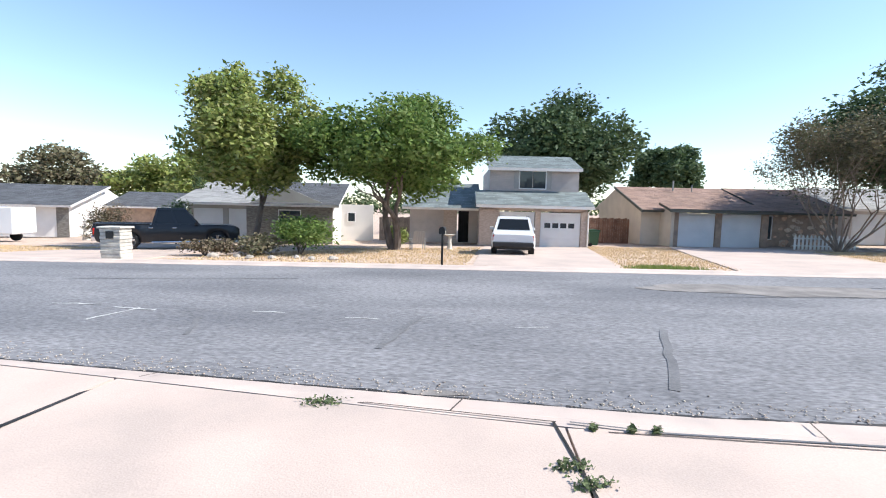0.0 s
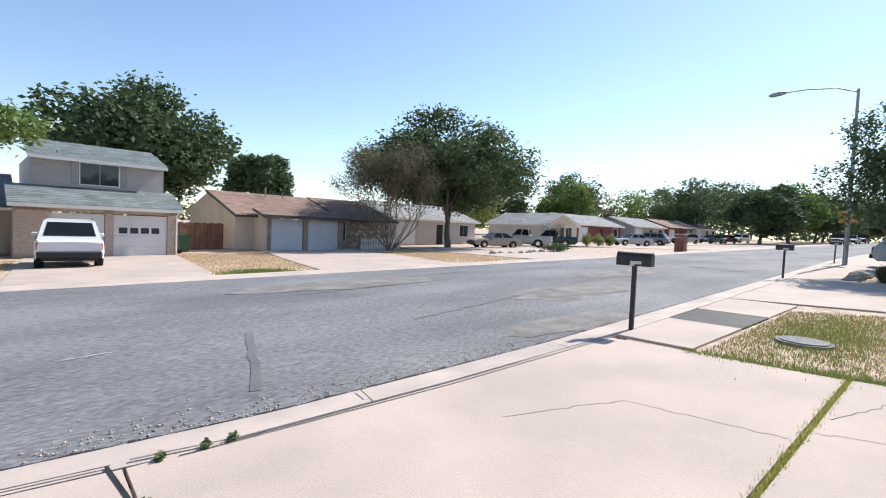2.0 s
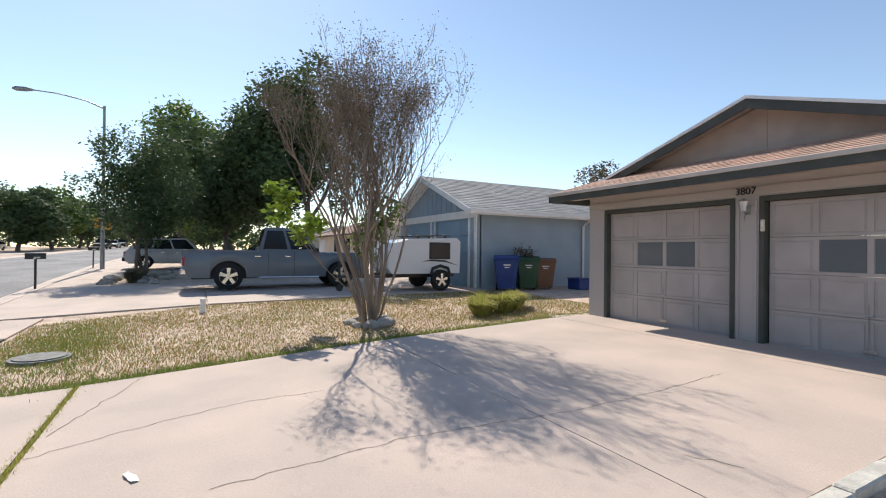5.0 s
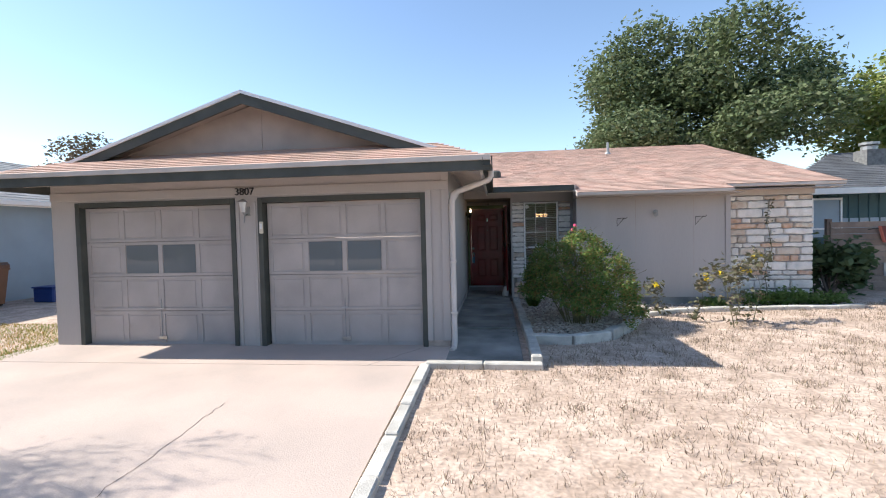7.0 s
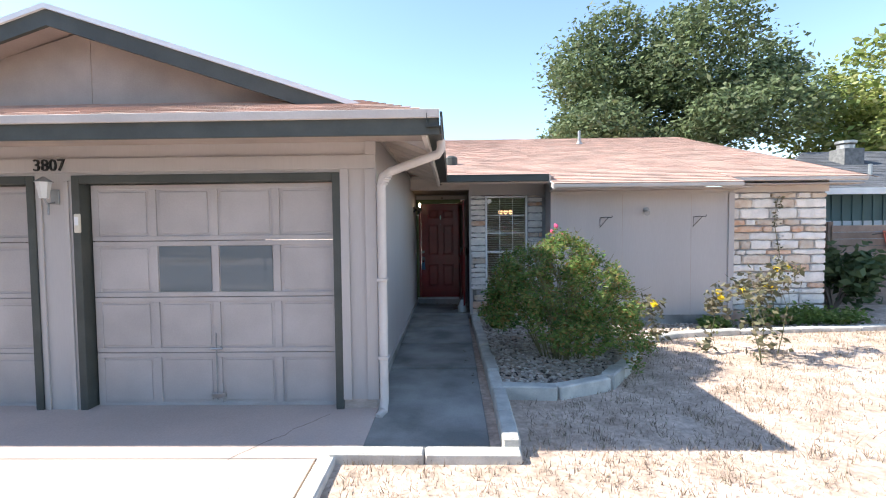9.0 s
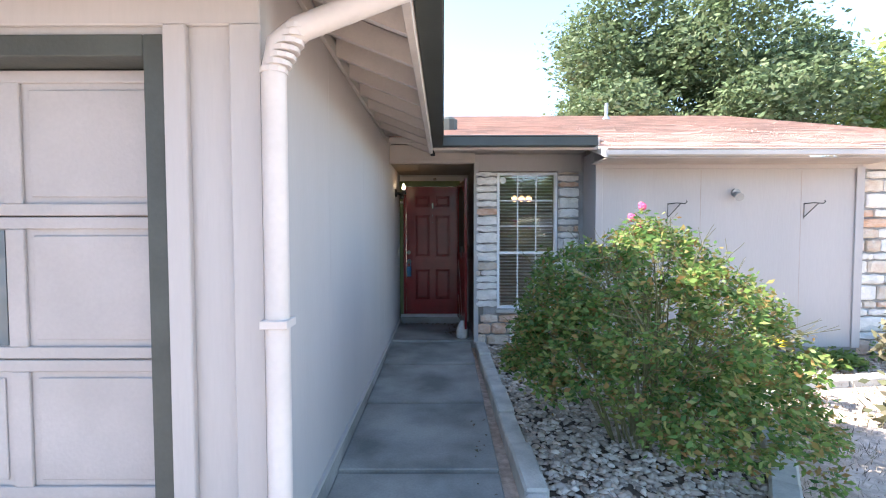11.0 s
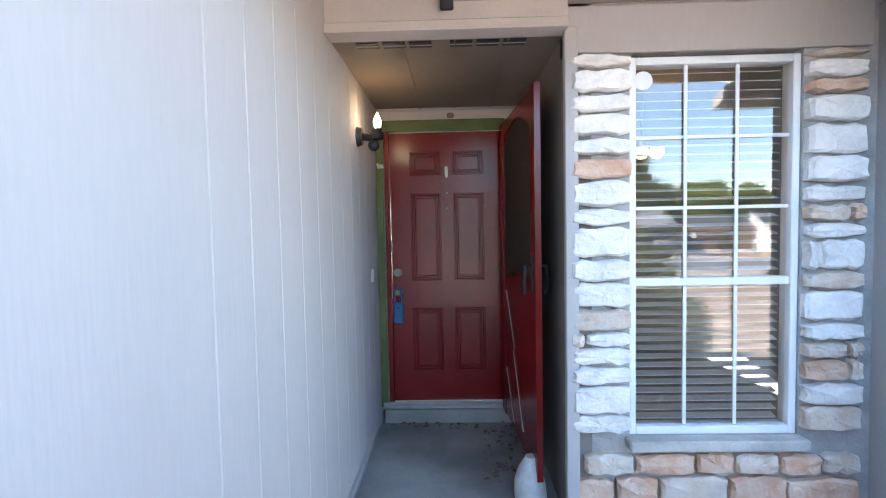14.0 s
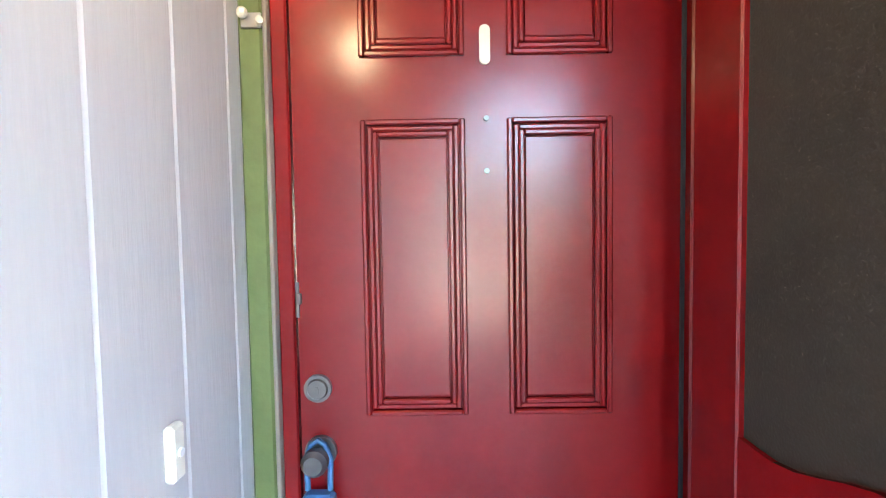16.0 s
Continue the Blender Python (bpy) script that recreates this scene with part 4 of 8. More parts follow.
for x in (0.74, 0.87, 1.0, 1.2, 1.33, 1.46):
    sv = thing("soffit_vent", pose(x, -11.935, 2.372), "dark slotted vent in the porch ceiling", "vent", "soffit vents")
    part("grille", B().box(0, 0.11, -0.035, 0.035, -0.003, 0.0035), M_PLASTIC, sv)
    part("bar", B().box(0, 0.11, -0.004, 0.004, -0.006, -0.0032), M_SOFF, sv)
# step under the door
structure("door_step", B().box(0.66, WX - 0.03, -13.16, -13.03, -0.01, 0.10, 0.006), M_WALK, "painted concrete step under the door")
structure("door_sill", B().box(0.70, WX - 0.02, -13.16, -13.05, 0.10, 0.125, 0.004).box(0.70, WX - 0.02, -13.10, -13.06, 0.125, 0.14, 0.004), M_ALU, "ridged aluminium threshold")
b = B()
b.box(1.632, WX - 0.002, -13.16, -13.085, 0.10, 2.27, 0.005).box(0.72, 1.632, -13.16, -13.085, 2.185, 2.27, 0.005)
structure("trim_door_jamb", B().box(0.655, 0.72, -13.16, -13.085, 0.10, 2.184, 0.005), M_RED, "dark red painted door jamb")
structure("trim_door_stop", B().box(1.586, 1.622, -13.16, -13.105, 0.10, 2.184, 0.004), M_RED, "dark red door stop inside the frame")
structure("trim_door_caulk", B().box(1.6225, 1.6315, -13.16, -13.088, 0.10, 2.184, 0.002), M_BARK_L, "chipped tan edge between the stop and the frame")
structure("trim_door_frame", b, M_GRNTRIM, "chipped olive-green door frame")

ct = thing("screen_door_catch", pose(1.652, -13.085, 1.932), "small worn metal catch screwed to the olive door frame", "catch")
part("plate", B().box(-0.022, 0.022, 0, 0.006, -0.016, 0.016, 0.002), M_STEEL, ct)
part("roller", B().tube([(-0.018, 0.006, -0.006), (-0.03, 0.035, -0.012)], 0.008, 8).ball((0.014, 0.014, 0.012), 0.012, 8, 5), M_IVORY, ct, "pale nylon roller")

# front door: six raised panels
DX0, DX1, DZ0, DZ1 = 0.725, 1.582, 0.142, 2.18
DY = -13.115
door = thing("front_door", pose(DX0, DY, DZ0), "dark red six-panel front door, glossy and worn, closed", "door")
DW, DH = DX1 - DX0, DZ1 - DZ0
part("leaf", B().box(0, DW, -0.045, -0.006, 0, DH, 0.002), M_RED, door)
cols = ((0.155, 0.385), (DW - 0.385 + 0.005, DW - 0.155 + 0.005))
rws = ((0.235, 0.715), (0.925, 1.585), (1.72, 1.895))
fr = B()
xs = [0, cols[0][0], cols[0][1], cols[1][0], cols[1][1], DW]
zs = [0, *[q for r in rws for q in r], DH]
for i in (0, 2, 4):
    fr.box(xs[i], xs[i + 1], -0.006, 0.0, 0, DH)
for j in (0, 2, 4, 6):
    for c in cols:
        fr.box(c[0], c[1], -0.006, 0.0, zs[j], zs[j + 1])
part("stiles", fr, M_RED, door)
for c in cols:
    for r in rws:
        x0, x1, z0, z1 = c[0], c[1], r[0], r[1]
        m = B()
        for k, (ins, h) in enumerate(((0.0, 0.0095), (0.014, 0.0045), (0.026, 0.0075))):
            a, bb, d, e, th = x0 + ins, x1 - ins, z0 + ins, z1 - ins, 0.012
            m.box(a, a + th, -0.006, h, d, e, 0.003).box(bb - th, bb, -0.006, h, d, e, 0.003)
            m.box(a + th, bb - th, -0.006, h, d, d + th, 0.003).box(a + th, bb - th, -0.006, h, e - th, e, 0.003)
        pn = part("panel", B().box(x0 + 0.04, x1 - 0.04, -0.006, -0.001, z0 + 0.04, z1 - 0.04, 0.004), M_RED, door)
        part("moulding", m, M_RED, pn)
part("deadbolt", B().tube([(0.815, -0.003, 0.99), (0.815, 0.012, 0.99)], 0.031, 18).tube([(0.815, 0.012, 0.99), (0.815, 0.017, 0.99)], [0.024, 0.021], 18).box(0.8115, 0.8185, 0.017, 0.0175, 0.982, 0.996), M_PEWTER, door, "dark pewter deadbolt", True)
kn = part("knob", B().tube([(0.812, 0, 0.845), (0.812, 0.012, 0.845)], 0.036, 18).tube([(0.812, 0.012, 0.845), (0.812, 0.035, 0.845)], 0.013, 12).tube([(0.812, 0.035, 0.845), (0.812, 0.045, 0.845), (0.812, 0.065, 0.845), (0.812, 0.075, 0.845)], [0.016, 0.028, 0.029, 0.02], 16), M_PEWTER, door, "round pewter door knob", True)
part("weatherstrip", B().box(-0.003, 0.004, -0.03, 0.008, 0, DH), M_DARK, door, "dark worn seal strip")
part("latch_plate", B().box(DW - 0.004, DW + 0.004, -0.006, 0.003, 1.15, 1.23, 0.001).box(DW - 0.010, DW + 0.002, 0.0, 0.008, 1.18, 1.205, 0.002), M_PEWTER, door, "scuffed steel strike plate")
part("number_plate", B().prism([(0.432 + 0.012 * math.cos(q) , 1.7425 + 0.0305 * (1 if math.sin(q) >= 0 else -1) + 0.012 * math.sin(q)) for q in (6.2832 * (i + 0.5) / 16 for i in range(16))], 0.0, 0.006, "y"), M_IVORY, door, "small ivory oval plate")
for z in (1.47, 1.585):
    part("peephole", B().tube([(0.43, 0, z), (0.43, 0.006, z)], 0.006, 10), M_PEWTER, door, "small brass screw eye")
lb = thing("lockbox", pose(DX0 + 0.812, DY + 0.03, DZ0 + 0.70), "blue realtor lockbox hanging from the door knob", "lockbox")
part("body", B().box(-0.036, 0.036, -0.02, 0.022, -0.095, 0.065, 0.010), M_LOCKBOX, lb)
part("shackle", B().tube([(-0.025, 0, 0.07), (-0.027, 0, 0.14), (-0.015, 0, 0.172), (0, 0, 0.182), (0.015, 0, 0.172), (0.027, 0, 0.14), (0.025, 0, 0.07)], 0.0065, 8), M_LOCKBOX, lb, "", True)
part("keyhole", B().tube([(0.0, 0.022, 0.03), (0.0, 0.024, 0.03)], 0.008, 10), M_DARK, lb)

# storm door, swung open against the porch wall
sd = thing("storm_door", pose(0.753, -12.99, 0.13, 0, 0, 94.2), "dark red wooden screen door, open, with brown insect screen", "door")
SW, SH = 1.015, 2.06
part("hinge_stile", B().box(0, 0.13, -0.016, 0.016, 0, SH, 0.004), M_RED, sd)
wave = [(SW - 0.098 + 0.009 * math.sin(k * 1.9) * math.sin(k * 0.31), SH * k / 24) for k in range(24, -1, -1)]
part("latch_stile", B().prism([(SW, 0), (SW, SH)] + wave, -0.016, 0.016, "y"), M_RED, sd)


def arc(x0, z0, x1, z1, n, bow):
    return [(x0 + (x1 - x0) * i / n, z0 + (z1 - z0) * i / n + bow * math.sin(math.pi * i / n)) for i in range(n + 1)]


part("lower_panel", B().prism([(0.125, 0.02), (SW - 0.095, 0.02)] + [(x, z + 0.012 * math.sin(x * 21)) for x, z in arc(SW - 0.095, 1.06, 0.125, 0.99, 20, 0.015)], -0.013, 0.013, "y"), M_RED, sd)
part("top_rail", B().prism([(SW - 0.095, SH - 0.01), (0.125, SH - 0.01)] + arc(0.125, SH - 0.16, SW - 0.095, SH - 0.20, 10, 0.11), -0.013, 0.013, "y"), M_RED, sd)
part("screen", B().box(0.12, SW - 0.09, -0.003, 0.003, 0.90, SH - 0.06), M_SCREEN, sd, "brown insect screen")
for k, (a, c) in enumerate((((0.20, 0.90), (0.46, 0.56)), ((0.42, 0.54), (0.68, 0.12)), ((0.18, 0.36), (0.42, 0.06)))):
    part("groove_batten", B().tube([(a[0], 0.016, a[1]), (c[0], 0.014, c[1])], 0.004, 5).tube([(a[0], -0.016, a[1]), (c[0], -0.014, c[1])], 0.004, 5), M_WALK, sd, "pale scraped batten")
hd = part("pull_handle", B().box(SW - 0.08, SW - 0.045, -0.022, 0.022, 1.00, 1.18, 0.006), M_BLACK, sd, "black lever latch")
for s in (-1, 1):
    part("lever", B().tube([(SW - 0.062, s * 0.02, 1.13), (SW - 0.062, s * 0.055, 1.13), (SW - 0.062, s * 0.06, 1.02), (SW - 0.075, s * 0.05, 0.98)], 0.011, 8), M_BLACK, hd, "", True)
part("closer", B().tube([(0.06, 0.03, 1.62), (0.10, 0.05, 1.62)], 0.01), M_STEEL, sd)

# porch lamp, bell, debris
pl = thing("porch_lamp", pose(WX, -12.45, 2.03), "black motion-sensor porch lamp with a lit bare bulb", "lamp")
part("backplate", B().tube([(0, 0, 0), (-0.03, 0, 0)], [0.062, 0.05], 16), M_BLACK, pl, "", True)
part("arm", B().tube([(-0.03, 0, 0.0), (-0.08, 0.01, -0.01), (-0.12, 0.01, 0.005)], 0.022, 10), M_BLACK, pl, "", True)
part("socket", B().tube([(-0.125, 0.01, -0.02), (-0.125, 0.01, 0.045)], [0.038, 0.028], 12), M_BLACK, pl, "", True)
part("sensor", B().ball((-0.10, 0.01, -0.055), 0.036, 10, 6), M_BLACK, pl, "round black sensor", True)
part("bulb", B().tube([(-0.125, 0.01, 0.045), (-0.125, 0.01, 0.065), (-0.125, 0.01, 0.09), (-0.125, 0.01, 0.115), (-0.125, 0.01, 0.14)], [0.012, 0.021, 0.023, 0.014, 0.002], 12), M_BULB, pl, "lit flame-shaped bulb", True)
lamp = new("porch_light", bpy.data.lights.new("porch_light", "POINT"))
lamp.data.energy, lamp.data.color, lamp.data.shadow_soft_size = 0.055, (1.0, 0.52, 0.22), 0.03
lamp.data.specular_factor = 0.2
lamp.location = (WX - 0.125, -12.44, 2.20)
bell = thing("doorbell", pose(WX, -12.79, 1.145), "small ivory doorbell button on the siding", "doorbell")
part("case", B().box(-0.018, 0, -0.017, 0.017, -0.045, 0.045, 0.005), M_IVORY, bell)
part("button", B().tube([(-0.018, 0, 0), (-0.022, 0, 0)], 0.007, 10), M_WHITE, bell)
nest = thing("wasp_nest", pose(1.12, -13.10, 2.30), "small brown mud nest on the board above the door", "nest")
part("lump", B().ball((0, 0, 0), 0.028, 8, 5, 0.8), M_BARK_L, nest)
jug = thing("plastic_jug", pose(0.72, -12.05, 0.0), "white lumpy jug-shaped stone on the porch floor", "jug")
part("body", B().tube([(0, 0, 0.0), (0, 0, 0.02), (0.004, 0, 0.10), (0.0, 0, 0.17), (-0.005, 0, 0.215), (-0.006, 0, 0.235)], [0.075, 0.088, 0.084, 0.062, 0.04, 0.03], 12), M_JUG, jug, "", True)
rng = random.Random(5)
b = B()
for i in range(110):
    x, y = (rng.uniform(0.68, 0.95), rng.uniform(-12.95, -12.2)) if i < 60 else (rng.uniform(0.7, 1.6), rng.uniform(-13.02, -12.9))
    if i > 95:
        x, y = rng.uniform(0.64, 0.78), rng.uniform(-9.6, -7.9)
    a, s = rng.uniform(0, 6.3), rng.uniform(0.012, 0.032)
    z = 0.004 if y < -11.9 else -0.06
    c, d = math.cos(a) * s, math.sin(a) * s
    b.add([(x - c, y - d, z), (x + d * 0.5, y - c * 0.5, z + s * 0.5), (x + c, y + d, z + 0.004), (x - d * 0.5, y + c * 0.5, z + s * 0.4)], [(0, 1, 2, 3)])
ob = part("dead_leaves", b, M_LEAF_B)
tagged(ob, "scattered brown dead leaves on the porch floor", "leaves", "", "stuff")



# ---- the house: window bay ----
b = B()
b.box(0.27, PX1 - 0.12, PY - 0.14, PY - 0.03, -0.05, 2.27).box(-0.90, -0.53, PY - 0.14, PY - 0.03, -0.05, 2.27)
b.box(-0.53, 0.27, PY - 0.14, PY - 0.03, -0.05, 0.44).box(-0.90, PX1, PY - 0.14, PY - 0.03, 2.27, 2.60)
structure("wall_window_bay", b, M_MORT, "grey mortar wall round the front window")
structure("trim_window_header", B().box(-0.83, PX1 + 0.01, PY - 0.03, PY - 0.005, 2.265, 2.48, 0.004), M_WALL, "painted header board over the window")
structure("ceiling_bay_soffit", B().box(-0.85, 1.1, PY - 0.03, -11.0, 2.50, 2.52), M_SOFF, "boarded soffit over the window bay")
structure("trim_bay_fascia", B().box(-0.80, 1.1, -11.02, -11.001, 2.40, 2.535, 0.003), M_FASC, "tan fascia behind the porch gutter")
win = tagged(new("window_1"), "white vinyl sash window with blinds and muntins", "window", "", "structure")
WX0, WX1, WZ0, WZ1, WYF = -0.53, 0.27, 0.44, 2.25, PY - 0.06
b = B().box(WX0, WX0 + 0.035, WYF - 0.06, WYF + 0.02, WZ0, WZ1, 0.004).box(WX1 - 0.035, WX1, WYF - 0.06, WYF + 0.02, WZ0, WZ1, 0.004)
b.box(WX0 + 0.035, WX1 - 0.035, WYF - 0.06, WYF + 0.02, WZ1 - 0.035, WZ1, 0.004).box(WX0 + 0.035, WX1 - 0.035, WYF - 0.06, WYF + 0.02, WZ0, WZ0 + 0.04, 0.004)
b.box(WX0 + 0.035, WX1 - 0.035, WYF - 0.03, WYF + 0.012, 1.165, 1.205, 0.004)
part("window_frame", b, M_VINYL, win)
part("window_sill", B().box(WX0 - 0.02, WX1 + 0.02, WYF + 0.02, PY + 0.04, WZ0 - 0.055, WZ0 - 0.002, 0.008), M_LIME, win, "pale stone sill")
for za, zb in ((WZ0 + 0.04, 1.165), (1.205, WZ1 - 0.035)):
    m = B()
    for k in (1, 2):
        x = WX0 + 0.035 + (WX1 - WX0 - 0.07) * k / 3
        m.box(x - 0.008, x + 0.008, WYF - 0.012, WYF - 0.004, za, zb)
    for k in ((1, 2) if zb > 1.5 else ()):
        z = za + (zb - za) * k / 3
        m.box(WX0 + 0.035, WX1 - 0.035, WYF - 0.0115, WYF - 0.0035, z - 0.008, z + 0.008)
    part("muntin", m, M_VINYL, win)
    p = part("pane", B().add([(WX0 + 0.03, WYF - 0.016, za), (WX0 + 0.03, WYF - 0.016, zb), (WX1 - 0.03, WYF - 0.016, zb), (WX1 - 0.03, WYF - 0.016, za)], [(0, 1, 2, 3)]), M_GLASS, win, "reflective window glass")
    p.visible_shadow = False
for i in range(40):
    z = WZ0 + 0.06 + i * 0.0435
    part("slat", B().add([(WX0 + 0.05, WYF - 0.045, z - 0.004), (WX1 - 0.05, WYF - 0.045, z - 0.004), (WX1 - 0.05, WYF - 0.085, z + 0.008), (WX0 + 0.05, WYF - 0.085, z + 0.008), (WX0 + 0.05, WYF - 0.045, z - 0.008), (WX1 - 0.05, WYF - 0.045, z - 0.008), (WX1 - 0.05, WYF - 0.085, z + 0.004), (WX0 + 0.05, WYF - 0.085, z + 0.004)],
                         [(0, 1, 2, 3), (7, 6, 5, 4), (0, 4, 5, 1), (2, 6, 7, 3)]), M_BLIND, win)
part("sticker", B().tube([(0.19, WYF - 0.0125, 2.15), (0.19, WYF - 0.0115, 2.15)], 0.045, 16), M_VINYL, win, "round white sticker")
# the room behind the window, and its lit ceiling lamp
structure("wall_room", B().box(-3.9, 0.44, -15.0, -14.9, -0.1, 2.5).box(-3.9, 0.44, -15, -11.96, -0.12, -0.05).box(-3.9, 0.44, -15, -11.96, 2.45, 2.55).box(-3.95, -3.9, -15, -11.96, -0.1, 2.5), M_ROOM, "plain room walls behind the blinds")
cl = thing("ceiling_lamp", pose(-0.25, -13.0, 2.0), "lit ceiling fan lamp seen behind the blinds", "lamp")
part("rod", B().tube([(0, 0, 0), (0, 0, 0.45)], 0.012), M_STEEL, cl)
for x in (-0.11, 0.0, 0.11):
    part("shade", B().ball((x, 0, -0.02), 0.05, 10, 6), M_GLOW, cl, "lit round glass shade")


# field stones as separate pieces
def stone(name, x0, x1, z0, z1, y, depth, material, parent, rnd):
    n = 5
    top = [(x0 + (x1 - x0) * i / n, z1 + (rnd.uniform(-0.009, 0.007) if 0 < i < n else -0.012)) for i in range(n + 1)]
    bot = [(x0 + (x1 - x0) * i / n, z0 + (rnd.uniform(-0.007, 0.009) if 0 < i < n else 0.012)) for i in range(n, -1, -1)]
    ring = top + [(x1 + rnd.uniform(-0.008, 0.004), (z0 + z1) / 2)] + bot + [(x0 + rnd.uniform(-0.004, 0.008), (z0 + z1) / 2)]
    cx, cz = (x0 + x1) / 2, (z0 + z1) / 2
    k = len(ring)
    vs = [(x, y, z) for x, z in ring] + [(x, y + depth * rnd.uniform(0.55, 0.8), z) for x, z in ring]
    vs += [(cx + (x - cx) * 0.9, y + depth * rnd.uniform(0.85, 1.15), cz + (z - cz) * 0.82) for x, z in ring]
    vs.append((cx, y + depth * rnd.uniform(0.95, 1.2), cz))
    fs = [(i, (i + 1) % k, k + (i + 1) % k, k + i) for i in range(k)] + [(k + i, k + (i + 1) % k, 2 * k + (i + 1) % k, 2 * k + i) for i in range(k)] + [(2 * k + i, 2 * k + (i + 1) % k, 3 * k) for i in range(k)]
    return part(name, B().add(vs, fs), material, parent)


def pick(rnd):
    return rnd.choices((M_STONE, M_STONE_T, M_STONE_O), (0.64, 0.20, 0.16))[0]


stones = tagged(new("wall_window_stone"), "white and rust limestone veneer round the window", "wall", "", "structure")
rnd = random.Random(21)
for x0, x1 in ((0.275, PX1 - 0.015), (-0.80, -0.535)):
    z = 0.47
    while z < 2.24:
        h = min(rnd.choice((0.075, 0.09, 0.11, 0.13, 0.15)), 2.262 - z)
        if h < 0.04:
            break
        cut = rnd.random()
        mt = pick(rnd)
        if cut < 0.28 and h > 0.07:
            c = x0 + (x1 - x0) * rnd.choice((0.24, 0.76))
            stone("stone", x0, c - 0.006, z, z + h - 0.014, PY - 0.03, 0.045, mt, stones, rnd)
            stone("stone", c + 0.006, x1, z, z + h - 0.014, PY - 0.03, 0.05, pick(rnd), stones, rnd)
        else:
            stone("stone", x0, x1, z, z + h - 0.014, PY - 0.03, rnd.uniform(0.04, 0.06), mt, stones, rnd)
        z += h
for z0, z1 in ((-0.04, 0.10), (0.11, 0.25), (0.26, 0.37)):
    x = -0.80
    while x < PX1 - 0.06:
        wd = min(rnd.uniform(0.17, 0.36), PX1 - 0.015 - x)
        if wd < 0.07:
            break
        stone("stone", x, x + wd - 0.014, z0, z1 - rnd.uniform(0.0, 0.02), PY - 0.03, rnd.uniform(0.035, 0.055), rnd.choice((M_STONE_T, M_STONE_T, M_STONE, M_STONE_O)), stones, rnd)
        x += wd

# ---- the house: bump-out room and stone end ----
BY = -11.28
structure("wall_bump_front", B().box(-4.06, -0.87, BY - 0.14, BY, 0.06, 2.32), M_WALL, "tan-grey panel wall with two plant hooks")
structure("wall_bump_base", B().box(-4.06, -0.87, BY - 0.13, BY - 0.012, -0.2, 0.06), M_WALK, "concrete footing under the panel wall")
structure("wall_bump_side", B().box(-0.99, -0.87, PY - 0.14, BY - 0.14, -0.1, 2.45), M_WALL, "tan-grey side wall of the projecting room")
structure("trim_bump_corner", B().box(-0.93, -0.845, BY - 0.08, BY + 0.022, 0.05, 2.32, 0.004).box(-4.07, -3.97, BY, BY + 0.024, 0.05, 2.24, 0.004).box(-3.97, -0.93, BY, BY + 0.02, 2.22, 2.30, 0.004), M_WALL, "painted corner boards of the projecting room")
structure("trim_bump_seams", B().box(-2.12, -2.112, BY - 0.003, BY + 0.0015, 0.07, 2.2).box(-3.33, -3.322, BY - 0.003, BY + 0.0015, 0.07, 2.2), M_SOFF, "thin panel seams")
SY = -11.5
structure("wall_stone_end", B().box(-5.85, -4.06, SY - 0.14, SY - 0.035, -0.2, 2.5).box(-5.85, -5.72, -20, SY - 0.14, -0.2, 2.5), M_MORT, "mortar wall behind the stone veneer")
ends = tagged(new("wall_stone_veneer"), "white and rust limestone veneer on the end room", "wall", "", "structure")
z = -0.1
while z < 2.20:
    h = min(rnd.choice((0.10, 0.12, 0.14, 0.17, 0.20)), 2.24 - z)
    if h < 0.05:
        break
    x = -5.85
    while x < -4.12:
        wd = min(rnd.uniform(0.16, 0.62), -4.08 - x)
        if wd < 0.08:
            break
        stone("stone", x, x + wd - 0.02, z, z + h - 0.02, SY - 0.035, rnd.uniform(0.035, 0.06), pick(rnd), ends, rnd)
        x += wd
    z += h
structure("trim_stone_header", B().box(-5.87, -4.06, SY - 0.05, SY + 0.03, 2.24, 2.46), M_FASC, "tan header board above the stone")
# main roof: one plane with a stepped eave and a hipped end
RS = 0.292
vdir = (0, -1, RS)


def roof_z(y):
    return 2.36 + (-10.73 - y) * RS


for nm, x0, x1, y0, lf in (("bay", -0.79, 1.6, -10.98, None), ("bump", -3.90, -0.79, -10.73, None), ("end", -6.25, -3.90, -11.12, lambda k: 0.0)):
    length = (17.9 + y0) * math.hypot(1, RS)
    if nm == "bay":
        o = (x0, y0, roof_z(y0) + 0.11)
        vv = (0, y0 + 17.9 and -(17.9 + y0), roof_z(-17.9) - roof_z(y0) - 0.11)
    else:
        o = (x0, y0, roof_z(y0))
        vv = (0, -(17.9 + y0), roof_z(-17.9) - roof_z(y0))
    rise = Vector(vv).length
    roof_slab("roof_main_deck", (o[0], o[1], o[2] - 0.012), (1, 0, 0), vv, x1 - x0, rise, 0.06, M_FASC, None, "roof boards and eave edge of the main house")
    shingles("roof_main", o, (1, 0, 0), vv, x1 - x0, rise, M_SHNG, "red-brown asphalt shingle roof of the main house", None, seed=30 + len(nm))
    structure("trim_eave_" + nm, B().box(x0, x1, o[1] - 0.02, o[1] + 0.012, o[2] - 0.06, o[2] - 0.008, 0.003), M_FASC, "tan eave board")
structure("ceiling_bump_soffit", B().box(-4.1, -0.80, BY, -10.76, 2.27, 2.285).box(-6.2, -4.06, SY, -11.14, 2.35, 2.365), M_SOFF, "shaded soffit of the projecting room")
structure("trim_bump_return", B().prism([(-10.72, 2.275), (-10.72, 2.36), (-11.8, 2.675), (-11.8, 2.59)], -0.80, -0.775, "x"), M_FASC, "tan rake board where the roof steps")
